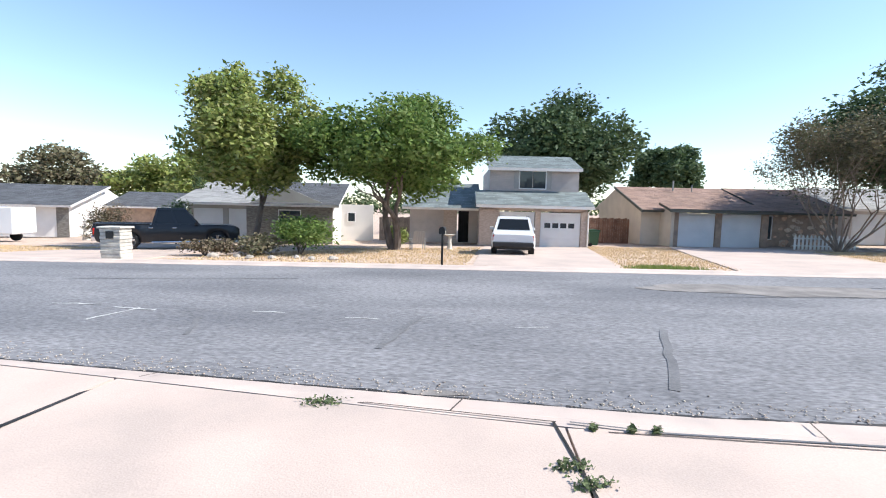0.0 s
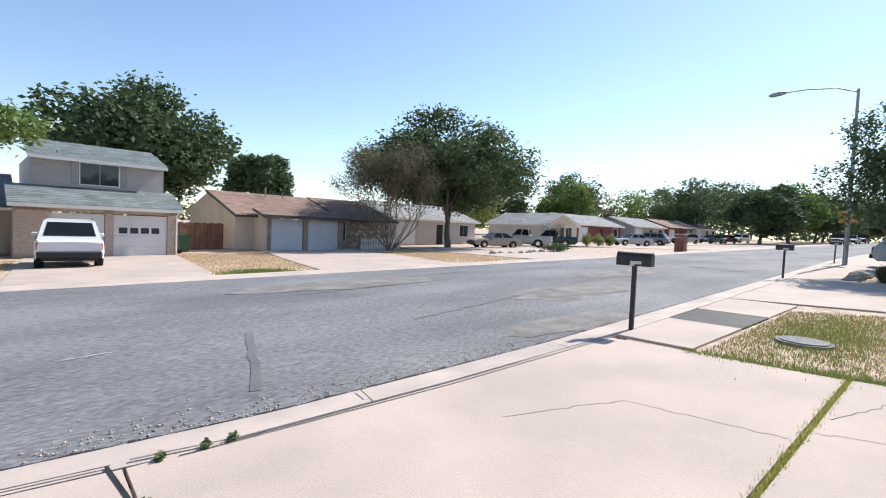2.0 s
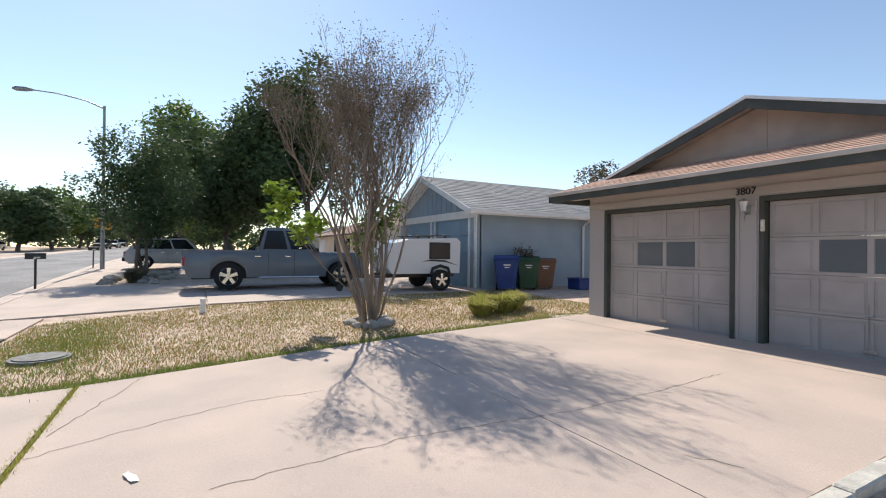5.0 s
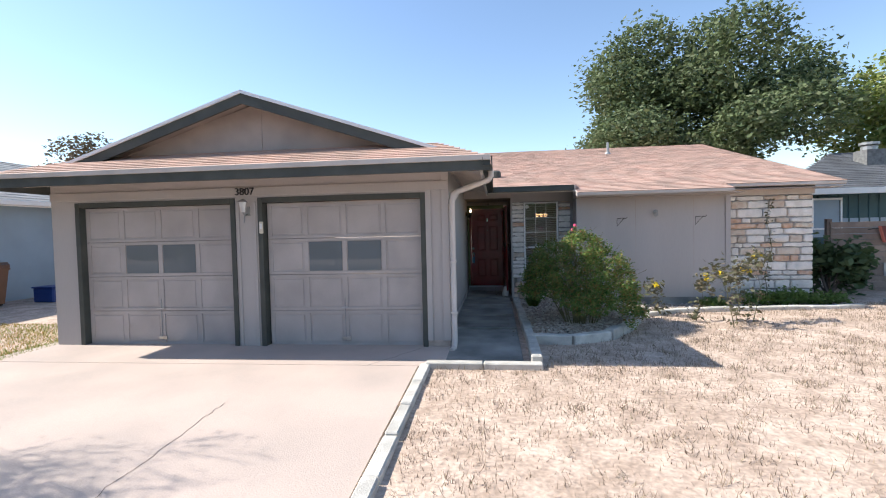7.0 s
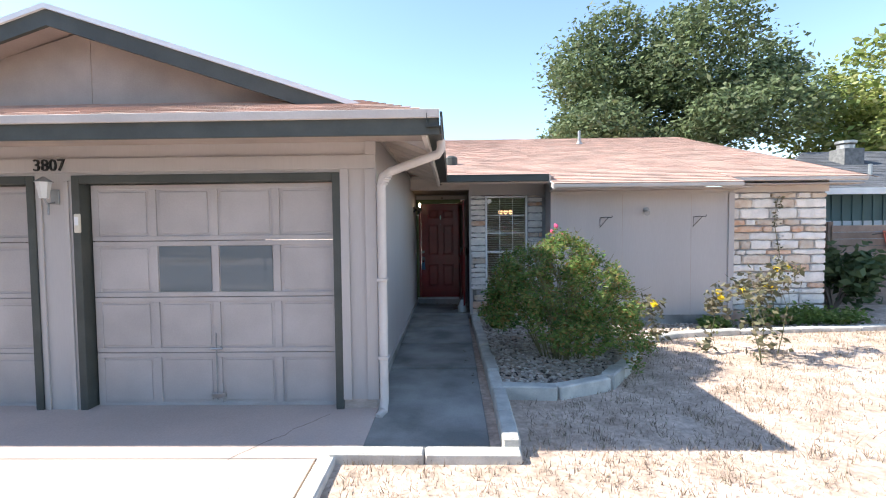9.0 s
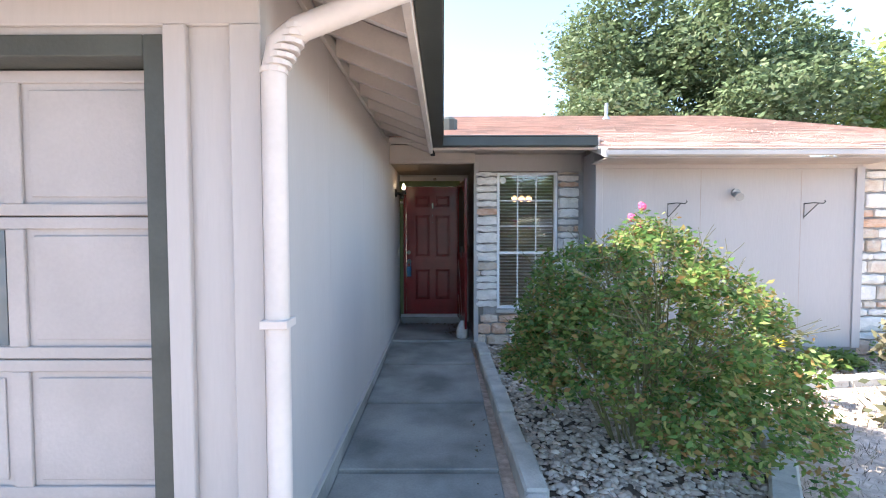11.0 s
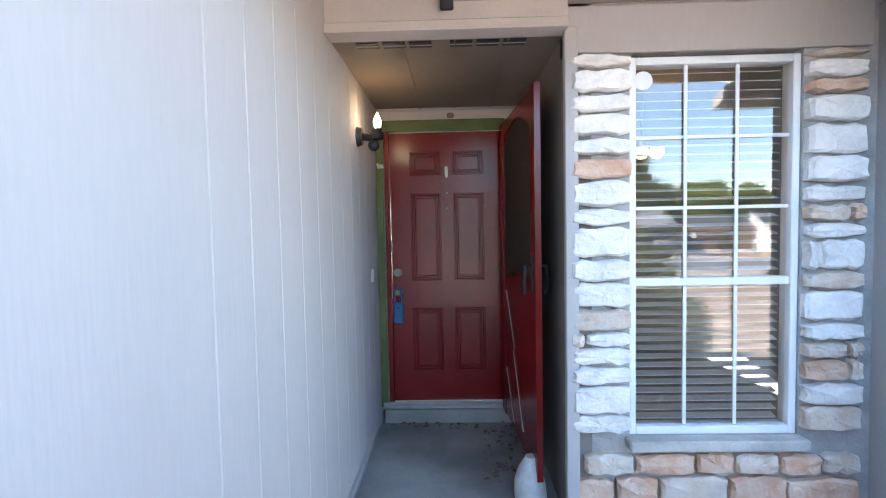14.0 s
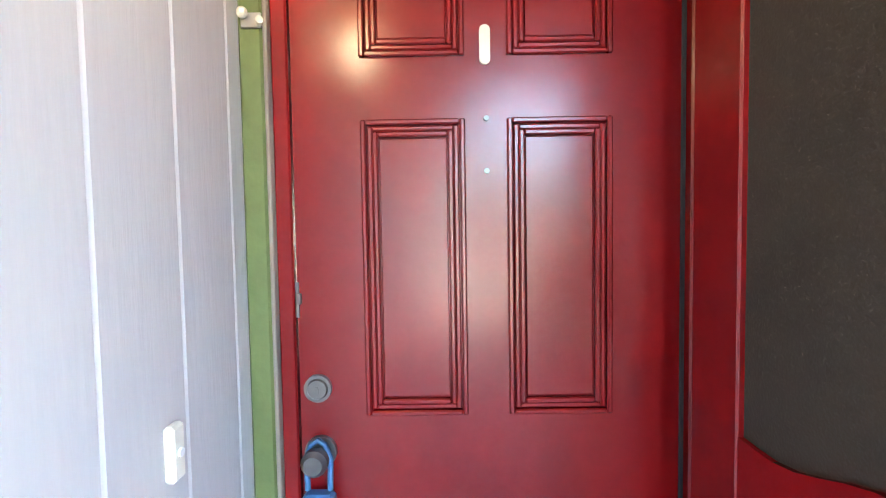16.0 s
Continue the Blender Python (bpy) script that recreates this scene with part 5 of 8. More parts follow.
structure("roof_back_slope", B().add([(-6.3, -17.88, roof_z(-17.9)), (9, -17.88, roof_z(-17.9)), (9, -26, 2.2), (-11, -26, 2.2)], [(0, 1, 2, 3)]), M_SHNG, "rear slope of the roof")
# hip: from the end of the ridge down to the far corner
hp = B()
o1, o2, o3 = (-6.25, -11.12, roof_z(-11.12) + 0.004), (-6.25, -17.9, roof_z(-17.9) + 0.004), (-9.4, -17.9, roof_z(-11.12))
rows = 44
for i in range(rows):
    k0, k1 = i / rows, (i + 1) / rows
    a0, a1 = Vector(o1).lerp(Vector(o2), k0), Vector(o1).lerp(Vector(o2), k1 + 0.004)
    c0 = a0 + Vector((-3.15 * (k0) * 0.0 - 0.22 * (1 - k0), 0, -0.05 * (1 - k0)))
    c1 = a1 + Vector((-0.22 * (1 - k1), 0, -0.05 * (1 - k1)))
    hp.add([a0 + Vector((0, 0, 0.012)), a1, c1, c0 + Vector((0, 0, 0.012))], [(0, 1, 2, 3)])
structure("roof_hip", hp, M_SHNG, "narrow hip strip at the roof's end")
vp = thing("vent_pipe", pose(-2.75, -16.4, roof_z(-16.4) - 0.05), "short pale plumbing vent pipe on the roof", "vent pipe")
part("pipe", B().tube([(0, 0, 0), (0, 0, 0.42)], 0.04, 10), M_GALV, vp)
part("flashing", B().tube([(0, 0, 0.02), (0, 0, 0.12)], [0.12, 0.05], 10), M_GALV, vp)
tv = thing("turbine_vent", pose(0.9, -12.3, roof_z(-12.3) + 0.1), "low dark roof vent behind the gutter", "roof vent")
part("hood", B().tube([(0, 0, -0.05), (0, 0, 0.12), (0, 0, 0.16)], [0.12, 0.12, 0.07], 10), M_GUT, tv)

# hooks and flood lamp on the panel wall
for x in (-1.72, -3.36):
    hk = thing("plant_hook", pose(x, BY, 1.78), "black iron plant bracket on the panel wall", "bracket", "plant brackets")
    part("strap", B().box(-0.006, 0.006, 0, 0.006, -0.16, 0.03, 0.001), M_BLACK, hk)
    part("arm", B().tube([(0, 0.006, 0.02), (0.0, 0.10, 0.03), (-0.0, 0.19, 0.02), (0, 0.21, 0.04), (0, 0.20, 0.055)], 0.006, 6), M_BLACK, hk)
    part("brace", B().tube([(0, 0.006, -0.14), (0, 0.14, 0.02)], 0.005, 6), M_BLACK, hk)
    hk.rotation_euler = (0, 0, radians(65))
fl = thing("flood_lamp", pose(-2.53, BY, 1.93), "small grey flood lamp on the panel wall", "lamp")
part("base", B().tube([(0, 0, 0), (0, 0.03, 0)], 0.05, 12), M_GALV, fl)
part("head", B().tube([(0.02, 0.03, -0.01), (0.03, 0.10, -0.04), (0.04, 0.15, -0.06)], [0.025, 0.04, 0.05], 10), M_GALV, fl)

# number, lamp and thermometer on the garage pillar
cu = bpy.data.curves.new("digits", "FONT")
cu.body, cu.size, cu.extrude, cu.align_x = "3807", 0.155, 0.008, "CENTER"
tmp = bpy.data.objects.new("digits", cu)
scene.collection.objects.link(tmp)
bpy.context.view_layer.update()
me = bpy.data.meshes.new_from_object(tmp.evaluated_get(bpy.context.evaluated_depsgraph_get()))
bpy.data.objects.remove(tmp)
me.materials.clear()
me.materials.append(M_BLACK)
num = tagged(new("house_number", me), "black house number 3807 on the header board", "house number")
num.matrix_world = pose(4.69, GY + 0.03, 2.215, 90, 0, 180)
wl = thing("wall_lantern", pose(4.66, GY, 2.0), "small weathered coach lantern on the pillar", "lamp")
part("bracket", B().box(-0.04, 0.04, 0, 0.02, -0.10, 0.04, 0.004).tube([(0, 0.02, -0.08), (0, 0.10, -0.10), (0, 0.13, -0.05)], 0.01, 8).tube([(0.03, 0.05, -0.1), (0.03, 0.06, -0.2)], 0.008, 6), M_GALV, wl)
part("glass", B().tube([(0, 0.13, -0.05), (0, 0.13, 0.10)], [0.035, 0.06], 6), M_LAMPCLR, wl, "cloudy lantern glass")
part("cap", B().tube([(0, 0.13, 0.10), (0, 0.13, 0.15)], [0.075, 0.012], 6), M_GALV, wl)
th = thing("thermometer", pose(4.44, GY + 0.018, 1.72), "white plastic key holder on the dark frame", "holder")
part("case", B().box(-0.03, 0.03, 0, 0.025, -0.09, 0.09, 0.008), M_IVORY, th)
part("slot", B().box(-0.018, 0.018, 0.025, 0.028, -0.02, 0.06, 0.001), M_VINYL, th)


# ---- limestone edging, gravel bed ----
def edging(name, pts, label, hgt=0.10, wid=0.15, size=0.42, seed=0):
    """A row of squared limestone blocks along a line."""
    holder = tagged(new(name), label, "edging", "", "structure")
    r = random.Random(seed)
    acc = []
    for p, q in zip(pts, pts[1:]):
        d = math.hypot(q[0] - p[0], q[1] - p[1])
        n = max(1, round(d / size))
        for i in range(n):
            a = (p[0] + (q[0] - p[0]) * i / n, p[1] + (q[1] - p[1]) * i / n)
            c = (p[0] + (q[0] - p[0]) * (i + 1) / n, p[1] + (q[1] - p[1]) * (i + 1) / n)
            acc.append((a, c))
    for a, c in acc:
        ln = math.hypot(c[0] - a[0], c[1] - a[1])
        h = hgt * r.uniform(0.88, 1.1)
        ob = part("block", B().box(0.004, ln - 0.004, -wid / 2 * r.uniform(0.92, 1.05), wid / 2 * r.uniform(0.92, 1.05), -0.12, h, 0.014), M_LIME, holder)
        ob.matrix_local = pose(a[0], a[1], ground_z(*a) + 0.0, r.uniform(-1, 1), r.uniform(-1, 1), math.degrees(math.atan2(c[1] - a[1], c[0] - a[0])))
    return holder


edging("edging_drive", [(1.86, -1.2), (1.86, -6.42), (0.40, -6.42)], "pale limestone blocks edging the driveway", 0.075, 0.13, 0.62, 1)
edging("edging_walk", [(0.47, -6.46), (0.45, -7.63), (0.50, -11.75)], "pale limestone blocks along the walkway", 0.13, 0.14, 0.62, 2)
edging("edging_bed", [(0.42, -7.72), (-0.15, -7.68), (-0.75, -7.95), (-1.2, -8.6), (-1.55, -9.3)], "curved limestone edging of the planted bed", 0.15, 0.15, 0.45, 3)
edging("edging_far_bed", [(-1.9, -9.9), (-2.6, -10.3), (-4.2, -10.55), (-6.3, -10.75)], "low limestone edging below the panel wall", 0.08, 0.14, 0.5, 4)
BED = [(0.40, -7.78), (-0.15, -7.76), (-0.70, -8.0), (-1.12, -8.65), (-1.5, -9.4), (-1.9, -10.0), (-2.3, -11.25), (-0.86, -11.25), (-0.86, -11.76), (0.42, -11.76)]
structure("garden_bed", B().add([(x, y, -0.055) for x, y in BED] + [(x, y, -0.2) for x, y in BED], [tuple(range(len(BED)))] + [(i, (i + 1) % len(BED), len(BED) + (i + 1) % len(BED), len(BED) + i) for i in range(len(BED))]), M_MULCH, "dark soil bed beside the walkway")


def pebbles(name, n, where, r0, r1, zf, material, label, seed):
    rng = np.random.default_rng(seed)
    x, y = where(rng, n)
    n = len(x)
    z = np.array([zf(a, b) for a, b in zip(x, y)]) + rng.uniform(0.0, 0.012, n)
    base = np.array([(1, 0, 0), (0, 1, 0), (-1, 0, 0), (0, -1, 0), (0, 0, 1), (0, 0, -1), (0.62, 0.62, 0.5), (-0.62, 0.62, 0.45), (-0.62, -0.62, 0.5), (0.62, -0.62, 0.45)], float)
    tri = np.array([(0, 6, 4), (6, 1, 4), (1, 7, 4), (7, 2, 4), (2, 8, 4), (8, 3, 4), (3, 9, 4), (9, 0, 4), (0, 5, 6), (6, 5, 1), (1, 5, 7), (7, 5, 2), (2, 5, 8), (8, 5, 3), (3, 5, 9), (9, 5, 0)])
    s = rng.uniform(r0, r1, (n, 1, 1)) * np.stack([rng.uniform(0.8, 1.4, n), rng.uniform(0.6, 1.0, n), rng.uniform(0.35, 0.65, n)], 1)[:, None, :]
    a = rng.uniform(0, 6.28, n)
    v = base[None] * rng.uniform(0.8, 1.15, (n, 10, 1)) * s
    c, d = np.cos(a)[:, None], np.sin(a)[:, None]
    v = np.stack([v[..., 0] * c - v[..., 1] * d + x[:, None], v[..., 0] * d + v[..., 1] * c + y[:, None], v[..., 2] + z[:, None]], 2)
    f = tri[None] + (np.arange(n) * 10)[:, None, None]
    return raw(name, v.reshape(-1, 3), f.reshape(-1, 3), material, None, label)


def gutter_strip(rng, n):
    x = rng.uniform(-6, 9, n)
    return x, np.array([4.47 + bend(q)[1] for q in x]) + np.abs(rng.normal(0, 0.18, n))


pebbles("gravel", 9000, within(BED), 0.014, 0.042, lambda x, y: -0.05, M_PEBBLE, "mixed pale river gravel in the bed", 7)
pebbles("gravel_far", 2600, within([(-1.9, -10.05), (-2.6, -10.45), (-4.2, -10.7), (-6.2, -10.9), (-6.2, -11.4), (-4.1, -11.3), (-2.3, -11.25)]), 0.015, 0.04, lambda x, y: -0.1, M_PEBBLE, "pale gravel below the panel wall", 8)
pebbles("street_grit", 1600, gutter_strip, 0.004, 0.014, road_z, M_PEBBLE, "loose grit along the gutter lip", 9)


# ---- plants ----
def leaf_cloud(name, centers, radii, n, size, material, parent, label, seed, hollow=0.35, flat=1.0, box=None):
    """Small bent leaves spread through the given clumps."""
    rng = np.random.default_rng(seed)
    centers, radii = np.asarray(centers, float), np.asarray(radii, float)
    if radii.ndim == 1:
        radii = np.repeat(radii[:, None], 3, 1) * np.array([1, 1, flat])
    wt = radii.prod(1) ** (2 / 3)
    i = rng.choice(len(centers), n, p=wt / wt.sum())
    d = rng.normal(size=(n, 3))
    d /= np.linalg.norm(d, axis=1)[:, None]
    p = centers[i] + d * radii[i] * (rng.uniform(hollow ** 3, 1, n) ** (1 / 3))[:, None] * np.where(rng.random(n) < 0.22, rng.uniform(1.0, 1.45, n), rng.uniform(0.7, 1.08, n))[:, None]
    u = rng.normal(size=(n, 3))
    u[:, 2] *= 0.5
    u /= np.linalg.norm(u, axis=1)[:, None]
    w = np.cross(u, d + rng.normal(size=(n, 3)) * 0.7)
    w /= np.linalg.norm(w, axis=1)[:, None] + 1e-9
    s = size * rng.uniform(0.6, 1.4, n)[:, None]
    nn = np.cross(u, w)
    v = np.stack([p - u * s, p + w * s * 0.5 + nn * s * 0.12, p + u * s, p - w * s * 0.5 + nn * s * 0.12], 1).reshape(-1, 3)
    return raw(name, v, np.arange(4 * n).reshape(-1, 4), material, parent, label)


def limb(b, rnd, p, way, length, r, depth, tips, spread=0.55, up=0.15, bits=5, fork=2, thin=0.62, shrink=0.72, minr=0.004):
    """A crooked branch that forks; notes where its ends are."""
    pts, rad = [Vector(p)], [r]
    d = Vector(way).normalized()
    for i in range(bits):
        d = (d + Vector((rnd.gauss(0, 0.13), rnd.gauss(0, 0.13), rnd.gauss(0, 0.08) + up * 0.2))).normalized()
        pts.append(pts[-1] + d * length / bits)
        rad.append(max(minr, r * (1 - (1 - thin) * (i + 1) / bits)))
    b.tube(pts, rad, 8 if r > 0.05 else (5 if r > 0.012 else 3), cap=False)
    if depth <= 0:
        tips.append(tuple(pts[-1]))
        return
    tips.append(tuple(pts[len(pts) // 2 + 1]))
    for k in range(fork + (rnd.random() < 0.35)):
        a = rnd.uniform(0, 6.28)
        side = Vector((math.cos(a), math.sin(a), rnd.uniform(-0.1, 0.5)))
        limb(b, rnd, pts[-1] if k < 2 else pts[-2], (d + side * spread + Vector((0, 0, up))), length * shrink * rnd.uniform(0.8, 1.15), rad[-1] * 0.8, depth - 1, tips, spread, up, bits, fork, thin, shrink, minr)


def tree(name, x, y, height, width, crown_low, leaf, label, seed, n=9000, size=0.14, bark=None, trunk_r=0.18, stems=1, lobes=26, fork_at=0.25, hollow=0.45, z=None, lean=0.0):
    """A tapered, forking trunk and a crown of many small leaves in uneven clumps."""
    z = ground_z(x, y) if z is None else z
    t = thing(name, pose(x, y, z), label, "tree")
    rnd = random.Random(seed)
    b, tips = B(), []
    for s in range(stems):
        a = 6.28 * s / stems + rnd.uniform(-0.4, 0.4)
        k = 0.0 if stems == 1 else 0.28
        foot = Vector((math.cos(a) * 0.12 * (stems > 1), math.sin(a) * 0.12 * (stems > 1), -0.1))
        b.tube([foot, foot * 0.9 + Vector((0, 0, 0.18))], [trunk_r * 1.5, trunk_r * 1.05], 10, cap=False)
        limb(b, rnd, foot * 0.9 + Vector((0, 0, 0.15)), (math.cos(a) * k + lean, math.sin(a) * k, 1), height * fork_at, trunk_r, 4, tips, 0.62, 0.12, 5, 2, 0.72, 0.74, 0.012)
    part("trunk", b, bark or M_BARK, t, "", True)
    cz, rz = (height + crown_low) / 2, (height - crown_low) / 2
    cs, rs = [], []
    for i in range(int(lobes * 2.0)):
        d = Vector((rnd.gauss(0, 1), rnd.gauss(0, 1), rnd.gauss(0, 1))).normalized()
        k = rnd.uniform(0.25, 0.80) if i % 3 else rnd.uniform(0.70, 0.84)
        r = rnd.uniform(0.15, 0.27)
        fl = 1.0 if d.z > -0.2 else 0.75
        cs.append((d.x * k * width / 2, d.y * k * width / 2, cz + d.z * k * rz * fl))
        rs.append((r * width / 2 * 1.15, r * width / 2 * 1.15, r * rz * 1.05))
    leaf_cloud("crown", cs, rs, int(n * 1.8), size * 0.76, leaf, t, "", seed, hollow + 0.2)
    return t


# own crape myrtle: many bare stems, thin twigs, few dry leaves
def crape(name, x, y, height, spread, label, seed, leaves, leaf_n, stems=7, twig=4, r=0.035, size=0.035, tipr=0.35, bushy=0):
    z = ground_z(x, y)
    t = thing(name, pose(x, y, z), label, "tree")
    rnd = random.Random(seed)
    b, tips = B(), []
    for s in range(stems):
        a = 6.28 * s / stems + rnd.uniform(-0.3, 0.3)
        foot = Vector((math.cos(a) * 0.11, math.sin(a) * 0.10, -0.08))
        limb(b, rnd, foot, (math.cos(a) * spread, math.sin(a) * spread, 1), height * 0.36, r * rnd.uniform(0.75, 1.2), twig, tips, 0.5, 0.27, 5, 2, 0.7, 0.66, 0.0035)
    for s in range(bushy):
        # thin upright side shoots that fill the crown from low down
        a, k = rnd.uniform(0, 6.28), rnd.uniform(0.15, 1.0)
        h = rnd.uniform(0.16, 0.52) * height
        out = (0.10 + spread * h * 0.95) * k
        limb(b, rnd, (math.cos(a) * out, math.sin(a) * out, h), (math.cos(a) * spread * 1.2, math.sin(a) * spread * 1.2, 1), height * 0.17, r * 0.33, 3, tips, 0.42, 0.3, 4, 2, 0.65, 0.72, 0.003)
    tagged(part("branchwork", b, M_BARK_L, t), "many smooth tan stems and twigs", "", "", "stuff")
    tips = [p for p in tips if p[2] > height * 0.26]
    leaf_cloud("dry_leaves", tips, np.full(len(tips), tipr), leaf_n, size, leaves, t, "sparse browning leaves", seed, 0.1)
    return t


cr = crape("crape_myrtle", 9.13, -2.72, 5.3, 0.23, "crape myrtle with many thin stems and sparse dry leaves", 14, M_LEAF_B, 26000, 12, 6, 0.034, 0.018, 0.26, 90)
leaf_cloud("leafy_shoot", [(0.5, 1.45, 2.45), (0.7, 1.6, 2.1), (0.35, 1.0, 1.95), (0.8, 1.15, 1.75), (0.65, 1.75, 2.6)], [0.26, 0.24, 0.28, 0.26, 0.18], 520, 0.075, M_LEAF_L, cr, "bright lime-green leafy shoots", 6, 0.1)
b = B()
for k, p in enumerate(((0.5, 1.45, 2.45), (0.7, 1.6, 2.1), (0.65, 1.75, 2.6), (0.8, 1.15, 1.75))):
    b.tube([(0.1, 0.1, 0.4), (0.4, 0.8, 1.1), p], [0.012, 0.009, 0.004], 5)
part("shoot_stems", b, M_BARK_L, cr)
leaf_cloud("inner_leaves", [(0.05, -0.1, 1.9), (-0.1, -0.3, 2.2), (0.1, 0.1, 1.5)], [0.4, 0.35, 0.3], 500, 0.06, M_LEAF, cr, "green leaves low on the stems", 8, 0.1)


def rocks(name, pts, r0, r1, label, seed, material=None):
    for k, (x, y) in enumerate(pts):
        rr = random.Random(seed * 100 + k)
        rad = rr.uniform(r0, r1)
        b = B().ball((0, 0, 0), rad, 9, 6, rr.uniform(0.5, 0.8))
        b.v = [(vx * rr.uniform(0.82, 1.2), vy * rr.uniform(0.82, 1.2), vz * rr.uniform(0.85, 1.1)) for vx, vy, vz in b.v]
        ob = part(name, b, material or M_ROCK)
        ob.matrix_world = pose(x, y, ground_z(x, y) + rad * 0.25, 0, 0, rr.uniform(0, 360))
        tagged(ob, label, "rock", label)


rocks("rock", [(9.13 + 0.42 * math.cos(a) + 0.05, -2.72 + 0.36 * math.sin(a)) for a in (0.3, 1.2, 2.1, 2.9, 3.6, 4.3, 5.0, 5.7)], 0.10, 0.17, "pale limestone rock round the crape myrtle", 1)


def rose(x, y):
    """A large sprawling rose bush: a mound of arching canes, highest by the walkway, dense leaves, a few blooms."""
    z = -0.06
    t = thing("rose_bush", pose(x, y, z), "large sprawling rose bush in the gravel bed", "bush")
    rnd = random.Random(12)

    def top(px, py):
        """Height of the mound over a spot."""
        k = 1 - (px / 1.02) ** 2 - (py / 1.05) ** 2
        return (1.40 + 0.26 * px - 0.16 * py) * math.sqrt(k) + 0.22 if k > 0 else 0.0
    b, tips = B(), []
    for s in range(46):
        a, k = rnd.uniform(0, 6.28), math.sqrt(rnd.random())
        foot = (math.cos(a) * 0.30 * k, math.sin(a) * 0.28 * k, 0)
        end = (math.cos(a) * 1.02 * k, math.sin(a) * 0.96 * k)
        h = top(*end) * rnd.uniform(0.75, 1.02)
        mid = (foot[0] * 0.55 + end[0] * 0.45 + rnd.uniform(-0.08, 0.08), foot[1] * 0.55 + end[1] * 0.45 + rnd.uniform(-0.08, 0.08), h * 0.72)
        r = rnd.uniform(0.007, 0.013)
        b.tube([foot, ((foot[0] + mid[0]) / 2 + rnd.uniform(-0.04, 0.04), (foot[1] + mid[1]) / 2, mid[2] * 0.55), mid, (*end, h)], [r, r * 0.85, r * 0.65, r * 0.3], 5, cap=False)
        for q in range(4):
            limb(b, rnd, Vector(mid).lerp(Vector((*end, h)), q / 4), (end[0] + rnd.gauss(0, 0.6), end[1] + rnd.gauss(0, 0.6), 0.5), 0.22, r * 0.45, 1, tips, 0.6, 0.05, 4, 2, 0.6, 0.6, 0.002)
    tagged(part("canes", b, M_STEM, t), "arching green and tan canes", "", "", "stuff")
    cs, rs = [], []
    while len(cs) < 280:
        px, py = rnd.uniform(-1.1, 1.1), rnd.uniform(-1.05, 1.05)
        h = top(px, py)
        if h > 0.2:
            pz = h * (1 - 0.75 * rnd.random() ** 1.9) - 0.05
            cs.append((px, py, max(0.18 + 0.42 * max(0.0, min(1.0, px + 0.35)), pz)))
            rs.append(rnd.uniform(0.07, 0.15))
    leaf_cloud("leaves", cs, rs, 27000, 0.023, M_ROSE, t, "", 13, 0.1)
    for k, p in enumerate(sorted(cs, key=lambda q: -q[2])[:11:5]):
        part("bloom", B().ball((p[0], p[1], p[2] + 0.13), 0.030, 8, 5).ball((p[0] + 0.01, p[1], p[2] + 0.145), 0.021, 8, 5), M_PINK, t, "pink rose bloom")
    return t


rose(-0.52, -9.0)


def tuft(name, x, y, z, n, h, r, material, label, seed, w=0.006):
    rng = np.random.default_rng(seed)
    a, k = rng.uniform(0, 6.28, n), np.sqrt(rng.random(n))
    hh = h * rng.uniform(0.6, 1.1, n)
    out = r * k
    segs = []
    b = rng.uniform(0, 6.28, n)
    sx, sy = np.cos(b) * w, np.sin(b) * w
    for q, (oo, zz) in enumerate(((0.25, 0.0), (0.55, 0.6), (1.0, 0.9))):
        segs.append((x + np.cos(a) * out * oo * 1.2, y + np.sin(a) * out * oo * 1.2, z + hh * zz * (1 - 0.35 * k * (q == 2))))
    v = np.stack([np.stack([segs[0][0] - sx, segs[0][1] - sy, segs[0][2]], 1), np.stack([segs[0][0] + sx, segs[0][1] + sy, segs[0][2]], 1),
                  np.stack([segs[1][0] + sx, segs[1][1] + sy, segs[1][2]], 1), np.stack([segs[1][0] - sx, segs[1][1] - sy, segs[1][2]], 1),
                  np.stack([segs[2][0], segs[2][1], segs[2][2]], 1)], 1).reshape(-1, 3)
    i = np.arange(n) * 5
    f = np.concatenate([np.stack([i, i + 1, i + 2], 1), np.stack([i, i + 2, i + 3], 1), np.stack([i + 3, i + 2, i + 4], 1)])
    me = raw(name, v, f, material, None, label, "")
    return tagged(me, label, "plant")


tuft("lily_turf", 0.17, -10.75, -0.06, 420, 0.34, 0.26, M_LEAF, "tuft of dark green grass-like leaves in the gravel", 1, 0.005)
for k, (x, y, s) in enumerate(((9.2, -5.9, 1.0), (9.5, -6.4, 1.0), (9.0, -5.2, 0.9), (9.9, -6.8, 0.9), (9.6, -5.6, 0.95))):
    tuft("border_plant", x, y, ground_z(x, y) - 0.02, 640, 0.58 * s, 0.44, M_STRAP, "clump of yellow-green strappy leaves on the lawn", 30 + k, 0.012)
for k, (x, y, s) in enumerate(((-0.99, 4.25, 0.13), (0.86, 3.45, 0.10), (0.93, 3.26, 0.09), (1.10, 4.0, 0.03), (1.37, 4.0, 0.03), (1.54, 4.0, 0.035))):
    w_ = thing("weed", pose(x, y, ground_z(x, y) + 0.03), "small green weed sprouting from a paving joint", "weed", "paving weeds")
    leaf_cloud("leaves", [(0, 0, 0.02), (s * 0.5, 0.03, 0.02), (-s * 0.5, -0.02, 0.02)], [(s, s * 0.7, 0.03)] * 3, 60 + int(s * 1200), 0.016, M_LEAF_K, w_, "", 60 + k, 0.0)
